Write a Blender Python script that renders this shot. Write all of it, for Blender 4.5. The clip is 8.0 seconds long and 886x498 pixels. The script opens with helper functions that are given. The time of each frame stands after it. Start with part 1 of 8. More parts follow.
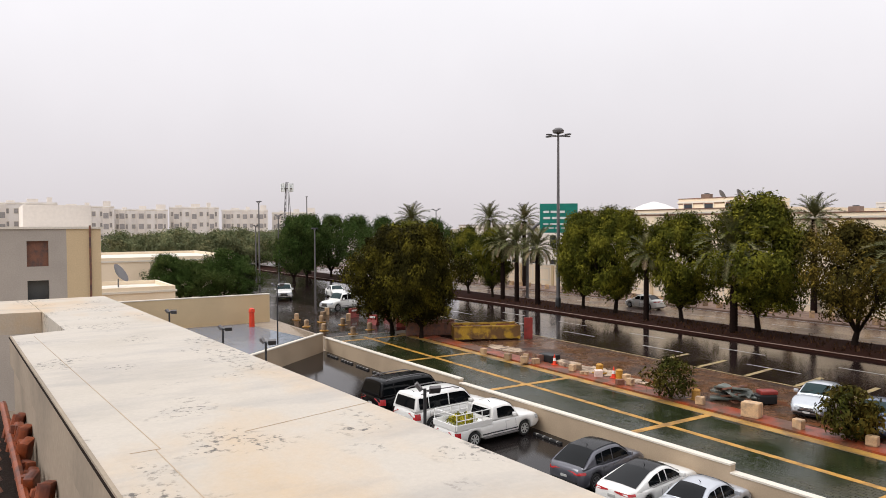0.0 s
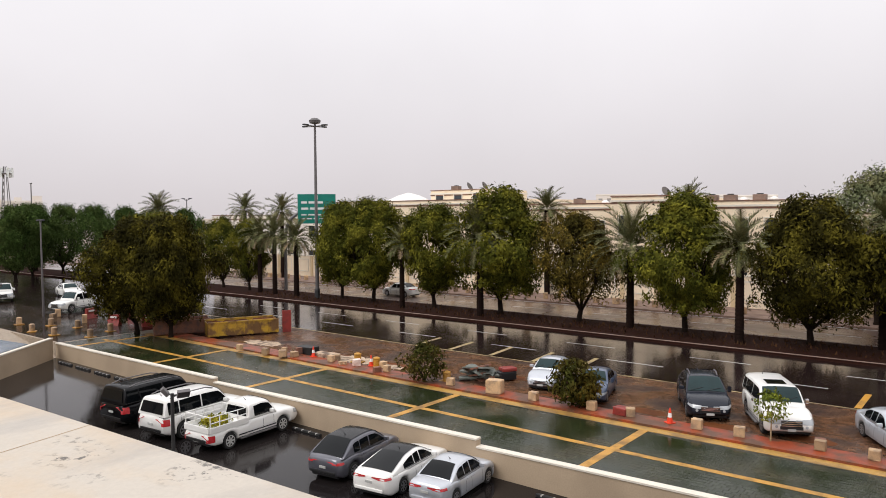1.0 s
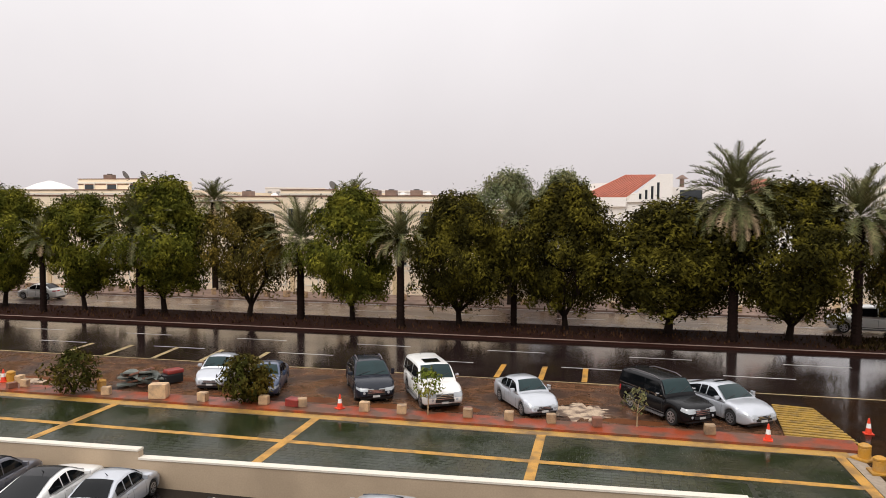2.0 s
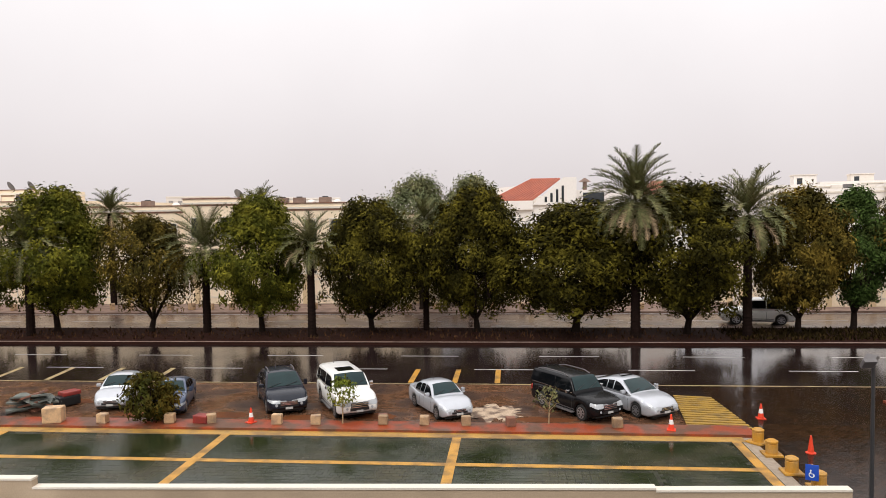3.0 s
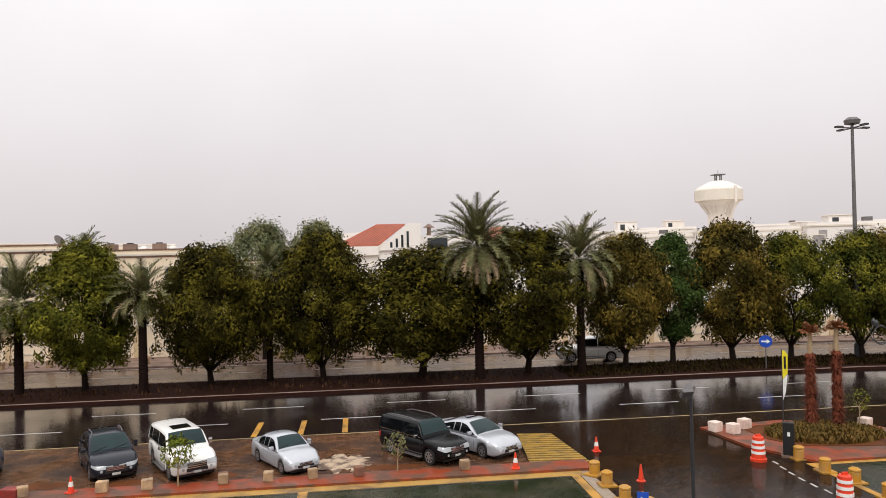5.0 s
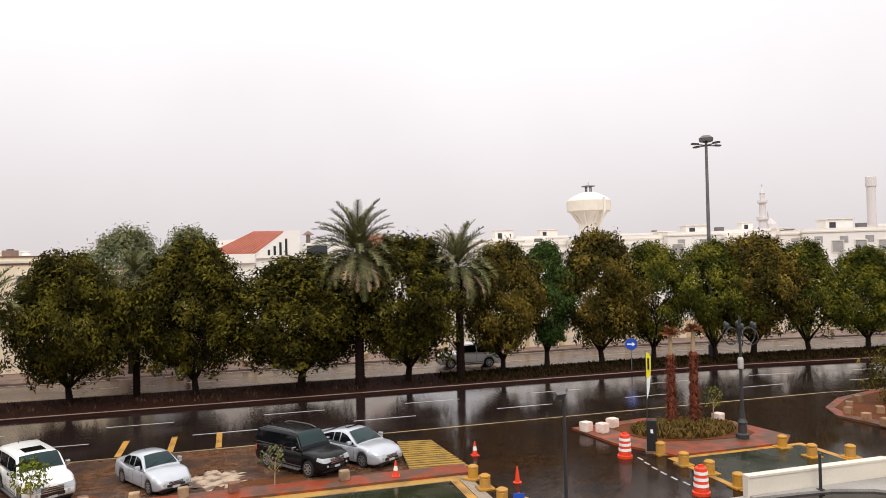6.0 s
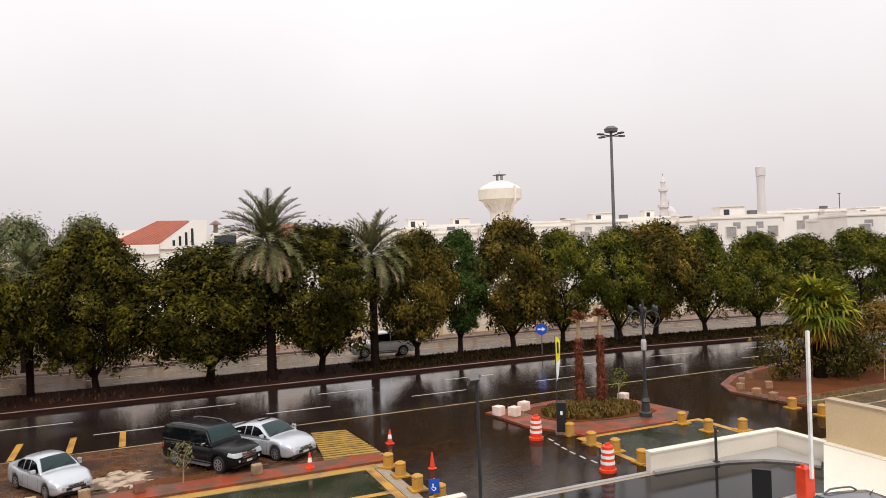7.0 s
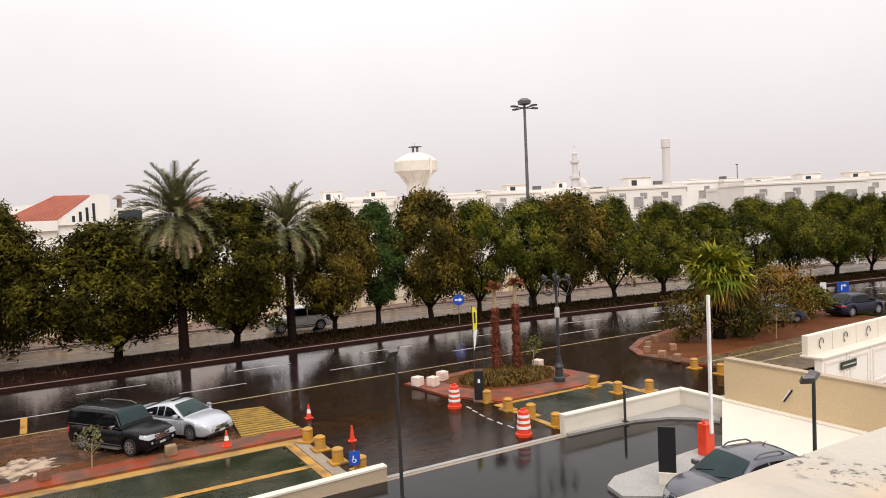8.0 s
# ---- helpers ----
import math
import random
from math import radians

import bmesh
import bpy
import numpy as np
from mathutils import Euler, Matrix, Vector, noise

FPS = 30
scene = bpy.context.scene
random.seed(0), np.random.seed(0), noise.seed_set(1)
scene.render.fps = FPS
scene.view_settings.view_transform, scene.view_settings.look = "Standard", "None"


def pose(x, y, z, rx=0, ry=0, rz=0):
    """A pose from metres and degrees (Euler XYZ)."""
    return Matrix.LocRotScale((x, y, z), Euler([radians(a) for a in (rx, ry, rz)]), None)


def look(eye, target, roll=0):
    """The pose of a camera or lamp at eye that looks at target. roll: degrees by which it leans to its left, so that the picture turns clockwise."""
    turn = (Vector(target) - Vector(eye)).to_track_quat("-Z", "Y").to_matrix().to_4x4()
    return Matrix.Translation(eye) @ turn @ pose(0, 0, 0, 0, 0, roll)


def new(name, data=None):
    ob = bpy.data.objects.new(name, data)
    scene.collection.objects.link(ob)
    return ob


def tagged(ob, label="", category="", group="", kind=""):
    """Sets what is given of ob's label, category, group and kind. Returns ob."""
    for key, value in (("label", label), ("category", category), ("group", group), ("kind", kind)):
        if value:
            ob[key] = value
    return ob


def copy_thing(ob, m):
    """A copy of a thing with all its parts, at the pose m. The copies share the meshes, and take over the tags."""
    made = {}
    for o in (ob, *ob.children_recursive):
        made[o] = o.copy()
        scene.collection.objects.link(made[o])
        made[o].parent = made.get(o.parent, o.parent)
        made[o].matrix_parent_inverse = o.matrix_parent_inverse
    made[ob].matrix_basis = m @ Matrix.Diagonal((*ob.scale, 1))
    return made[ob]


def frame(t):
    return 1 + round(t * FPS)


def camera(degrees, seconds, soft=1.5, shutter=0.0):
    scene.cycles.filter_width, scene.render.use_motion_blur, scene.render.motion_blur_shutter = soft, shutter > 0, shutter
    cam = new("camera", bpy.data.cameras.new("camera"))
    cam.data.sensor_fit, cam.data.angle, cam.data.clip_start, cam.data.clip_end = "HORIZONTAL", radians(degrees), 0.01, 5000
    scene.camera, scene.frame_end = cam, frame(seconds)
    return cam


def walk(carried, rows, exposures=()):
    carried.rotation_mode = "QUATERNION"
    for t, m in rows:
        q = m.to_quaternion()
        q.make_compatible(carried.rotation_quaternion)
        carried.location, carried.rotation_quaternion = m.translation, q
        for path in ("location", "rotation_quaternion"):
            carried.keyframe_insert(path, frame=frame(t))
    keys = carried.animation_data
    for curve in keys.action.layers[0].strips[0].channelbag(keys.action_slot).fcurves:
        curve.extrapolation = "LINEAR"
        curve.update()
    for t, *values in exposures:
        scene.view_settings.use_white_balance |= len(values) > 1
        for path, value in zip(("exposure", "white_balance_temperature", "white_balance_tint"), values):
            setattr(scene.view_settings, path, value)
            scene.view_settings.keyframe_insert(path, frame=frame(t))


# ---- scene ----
import itertools

SITE = 1.1  # true metres to one unit of the plan
cam = camera(63.65, 8.0, soft=0.9)
EYE = Vector((0, 0, 8)) * SITE


def aim(h, p, roll, step=(0, 0, 0)):
    """A row of the pan: heading to the right of +y, pitch up, lean to the left, and the step aside from the usual stand."""
    way = Vector((math.sin(radians(h)) * math.cos(radians(p)), math.cos(radians(h)) * math.cos(radians(p)), math.sin(radians(p))))
    eye = EYE + Vector(step) * SITE
    return look(eye, eye + way, roll)


PATH = [(0.0, aim(-57.783, -1.852, -0.273, (-0.114, -0.12, -0.111))), (0.5, aim(-51.901, -2.913, -0.606, (0.0, -0.092, 0.0))), (1.0, aim(-38.707, -2.795, -0.369)),
        (1.5, aim(-22.392, -3.455, -0.092)), (1.7, aim(-17.236, -3.437, 0.457)), (2.8, aim(-7.399, -3.193, -1.332)),
        (3.0, aim(-5.500, -2.977, -0.901)), (3.5, aim(-2.299, -2.284, -0.510)), (4.0, aim(1.313, -1.886, -0.568)),
        (4.2, aim(2.511, -1.742, -0.563)), (5.3, aim(9.206, 0.891, -1.436)), (5.5, aim(11.204, 0.805, -1.303)),
        (6.0, aim(16.451, 0.844, -1.329)), (6.5, aim(19.059, 0.014, -2.227)), (7.0, aim(23.378, -0.268, -1.873)),
        (7.5, aim(25.931, -2.084, -2.582)), (8.0, aim(29.952, -2.748, -2.524))]
walk(cam, PATH, [(0.0, 0.0, 6300, 10), (0.5, 0.0, 6300, 10), (1.5, -0.02, 6420, 10), (3.0, 0.08, 6500, 10), (3.5, 0.12, 6500, 10), (4.0, 0.08, 6500, 10),
                (5.5, -0.06, 6450, 10), (6.0, 0.1, 6450, 10), (6.5, -0.02, 6450, 10), (7.0, 0.03, 6500, 10), (7.5, 0.06, 6550, 10), (8.0, 0.1, 6550, 10)])

# ---- light ----
scene.view_settings.exposure = 0.0
world = bpy.data.worlds.new("overcast_sky")
scene.world = world
world.use_nodes = True
wn, wl = world.node_tree.nodes, world.node_tree.links
wn.clear()
sky = wn.new("ShaderNodeTexSky")
sky.sky_type, sky.sun_disc = "NISHITA", False
sky.sun_elevation, sky.sun_rotation, sky.dust_density = radians(50), radians(200), 4.0
hue = wn.new("ShaderNodeHueSaturation")
hue.inputs["Saturation"].default_value, hue.inputs["Value"].default_value = 0.12, 0.10
wl.new(sky.outputs["Color"], hue.inputs["Color"])
wtc = wn.new("ShaderNodeTexCoord")
wsep = wn.new("ShaderNodeSeparateXYZ")
wl.new(wtc.outputs["Generated"], wsep.inputs[0])
ramp = wn.new("ShaderNodeValToRGB")
ramp.color_ramp.elements[0].position, ramp.color_ramp.elements[0].color = 0.0, (0.755, 0.69, 0.692, 1)
ramp.color_ramp.elements[1].position, ramp.color_ramp.elements[1].color = 1.0, (1.75, 1.70, 1.70, 1)
high = ramp.color_ramp.elements.new(0.42)
high.color = (1.19, 1.155, 1.165, 1)
mid = ramp.color_ramp.elements.new(0.12)
mid.color = (0.87, 0.815, 0.822, 1)
wl.new(wsep.outputs["Z"], ramp.inputs["Fac"])
cloud = wn.new("ShaderNodeTexNoise")
cloud.inputs["Scale"].default_value, cloud.inputs["Detail"].default_value = 2.2, 5
wl.new(wtc.outputs["Generated"], cloud.inputs["Vector"])
cmap = wn.new("ShaderNodeMapRange")
cmap.inputs["From Min"].default_value, cmap.inputs["From Max"].default_value = 0.3, 0.7
cmap.inputs["To Min"].default_value, cmap.inputs["To Max"].default_value = 0.95, 1.05
wl.new(cloud.outputs["Fac"], cmap.inputs["Value"])
cmul = wn.new("ShaderNodeVectorMath")
cmul.operation = "SCALE"
wl.new(ramp.outputs["Color"], cmul.inputs[0])
wl.new(cmap.outputs["Result"], cmul.inputs["Scale"])
wmix = wn.new("ShaderNodeMixRGB")
wmix.inputs["Fac"].default_value = 0.9
wl.new(hue.outputs["Color"], wmix.inputs["Color1"])
wl.new(cmul.outputs["Vector"], wmix.inputs["Color2"])
wbg = wn.new("ShaderNodeBackground")
wbg.inputs["Strength"].default_value = 1.0
wl.new(wmix.outputs["Color"], wbg.inputs["Color"])
wout = wn.new("ShaderNodeOutputWorld")
wl.new(wbg.outputs[0], wout.inputs["Surface"])
sun_data = bpy.data.lights.new("sun", "SUN")
sun_data.energy, sun_data.angle, sun_data.color = 1.5, radians(30), (1.0, 0.96, 0.9)
sun = new("sun", sun_data)
sun.matrix_world = look((0, 0, 60), (17, 47, 0))


# ---- materials ----
def mat(name, color, rough=0.6, metal=0.0, var=0.25, scale=1.5, fine=25.0, bump=0.15, other=None, amount=0.5, coat=0.0, spec=0.5,
        space="world", rough_var=0.0, island=0.0, per_object=0.0, low=0.45, high=0.65):
    """A two-scale surface: broad stains towards a second colour, fine grain, and relief."""
    m = bpy.data.materials.new(name)
    m.use_nodes = True
    n, l = m.node_tree.nodes, m.node_tree.links
    b = n["Principled BSDF"]
    if space == "world":
        src = n.new("ShaderNodeNewGeometry").outputs["Position"]
    else:
        src = n.new("ShaderNodeTexCoord").outputs["Object"]
    big, small = n.new("ShaderNodeTexNoise"), n.new("ShaderNodeTexNoise")
    for node, s, d in ((big, scale, 6), (small, fine, 4)):
        node.inputs["Scale"].default_value, node.inputs["Detail"].default_value = s, d
        l.new(src, node.inputs["Vector"])
    step = n.new("ShaderNodeMapRange")
    step.inputs["From Min"].default_value, step.inputs["From Max"].default_value = low, high
    step.inputs["To Max"].default_value = amount
    l.new(big.outputs["Fac"], step.inputs["Value"])
    mixc = n.new("ShaderNodeMixRGB")
    other = other or tuple(c * 0.6 for c in color)
    mixc.inputs["Color1"].default_value, mixc.inputs["Color2"].default_value = (*color, 1), (*other, 1)
    l.new(step.outputs["Result"], mixc.inputs["Fac"])
    grain = n.new("ShaderNodeMapRange")
    grain.inputs["From Min"].default_value, grain.inputs["From Max"].default_value = 0.25, 0.75
    grain.inputs["To Min"].default_value, grain.inputs["To Max"].default_value = 1 - var, 1 + var
    l.new(small.outputs["Fac"], grain.inputs["Value"])
    mul = n.new("ShaderNodeVectorMath")
    mul.operation = "SCALE"
    l.new(mixc.outputs["Color"], mul.inputs[0])
    l.new(grain.outputs["Result"], mul.inputs["Scale"])
    col = mul.outputs["Vector"]
    for span, node, socket in ((island, "ShaderNodeNewGeometry", "Random Per Island"), (per_object, "ShaderNodeObjectInfo", "Random")):
        if span:
            rnd = n.new(node)
            rmap = n.new("ShaderNodeMapRange")
            rmap.inputs["To Min"].default_value, rmap.inputs["To Max"].default_value = 1 - span, 1 + span
            l.new(rnd.outputs[socket], rmap.inputs["Value"])
            again = n.new("ShaderNodeVectorMath")
            again.operation = "SCALE"
            l.new(col, again.inputs[0])
            l.new(rmap.outputs["Result"], again.inputs["Scale"])
            col = again.outputs["Vector"]
    l.new(col, b.inputs["Base Color"])
    b.inputs["Roughness"].default_value, b.inputs["Metallic"].default_value = rough, metal
    b.inputs["Coat Weight"].default_value, b.inputs["Coat Roughness"].default_value = coat, 0.06
    b.inputs["Specular IOR Level"].default_value = spec
    if rough_var:
        rr = n.new("ShaderNodeMapRange")
        rr.inputs["From Min"].default_value, rr.inputs["From Max"].default_value = 0.35, 0.7
        rr.inputs["To Min"].default_value, rr.inputs["To Max"].default_value = rough, rough + rough_var
        l.new(big.outputs["Fac"], rr.inputs["Value"])
        l.new(rr.outputs["Result"], b.inputs["Roughness"])
    if bump:
        bp = n.new("ShaderNodeBump")
        bp.inputs["Strength"].default_value, bp.inputs["Distance"].default_value = bump, 0.02
        l.new(small.outputs["Fac"], bp.inputs["Height"])
        l.new(bp.outputs["Normal"], b.inputs["Normal"])
    return m


def paver(name, color, other, rough, size=(0.2, 0.1), rough_var=0.2, joint=0.2, amount=0.8, turn=0.0, spec=0.25):
    """Wet interlocking paving: small blocks with recessed joints, worn patches and puddles."""
    m = mat(name, color, rough, var=0.2, scale=0.5, fine=18, bump=0, other=other, amount=amount, rough_var=rough_var, spec=spec)
    n, l = m.node_tree.nodes, m.node_tree.links
    b = n["Principled BSDF"]
    pos = n.new("ShaderNodeNewGeometry")
    turned = n.new("ShaderNodeMapping")
    turned.inputs["Rotation"].default_value = (0, 0, radians(turn))
    l.new(pos.outputs["Position"], turned.inputs["Vector"])
    br = n.new("ShaderNodeTexBrick")
    br.inputs["Scale"].default_value = 1.0
    br.inputs["Brick Width"].default_value, br.inputs["Row Height"].default_value = size
    br.inputs["Mortar Size"].default_value = 0.016
    br.inputs["Color1"].default_value, br.inputs["Color2"].default_value = (1.45, 1.45, 1.45, 1), (0.6, 0.6, 0.6, 1)
    br.inputs["Mortar"].default_value = (joint, joint, joint, 1)
    l.new(turned.outputs["Vector"], br.inputs["Vector"])
    old = b.inputs["Base Color"].links[0].from_socket
    mul = n.new("ShaderNodeVectorMath")
    mul.operation = "MULTIPLY"
    l.new(old, mul.inputs[0])
    l.new(br.outputs["Color"], mul.inputs[1])
    l.new(mul.outputs["Vector"], b.inputs["Base Color"])
    bp = n.new("ShaderNodeBump")
    bp.inputs["Strength"].default_value, bp.inputs["Distance"].default_value = 0.45, 0.012
    bp.invert = True
    l.new(br.outputs["Fac"], bp.inputs["Height"])
    l.new(bp.outputs["Normal"], b.inputs["Normal"])
    return m


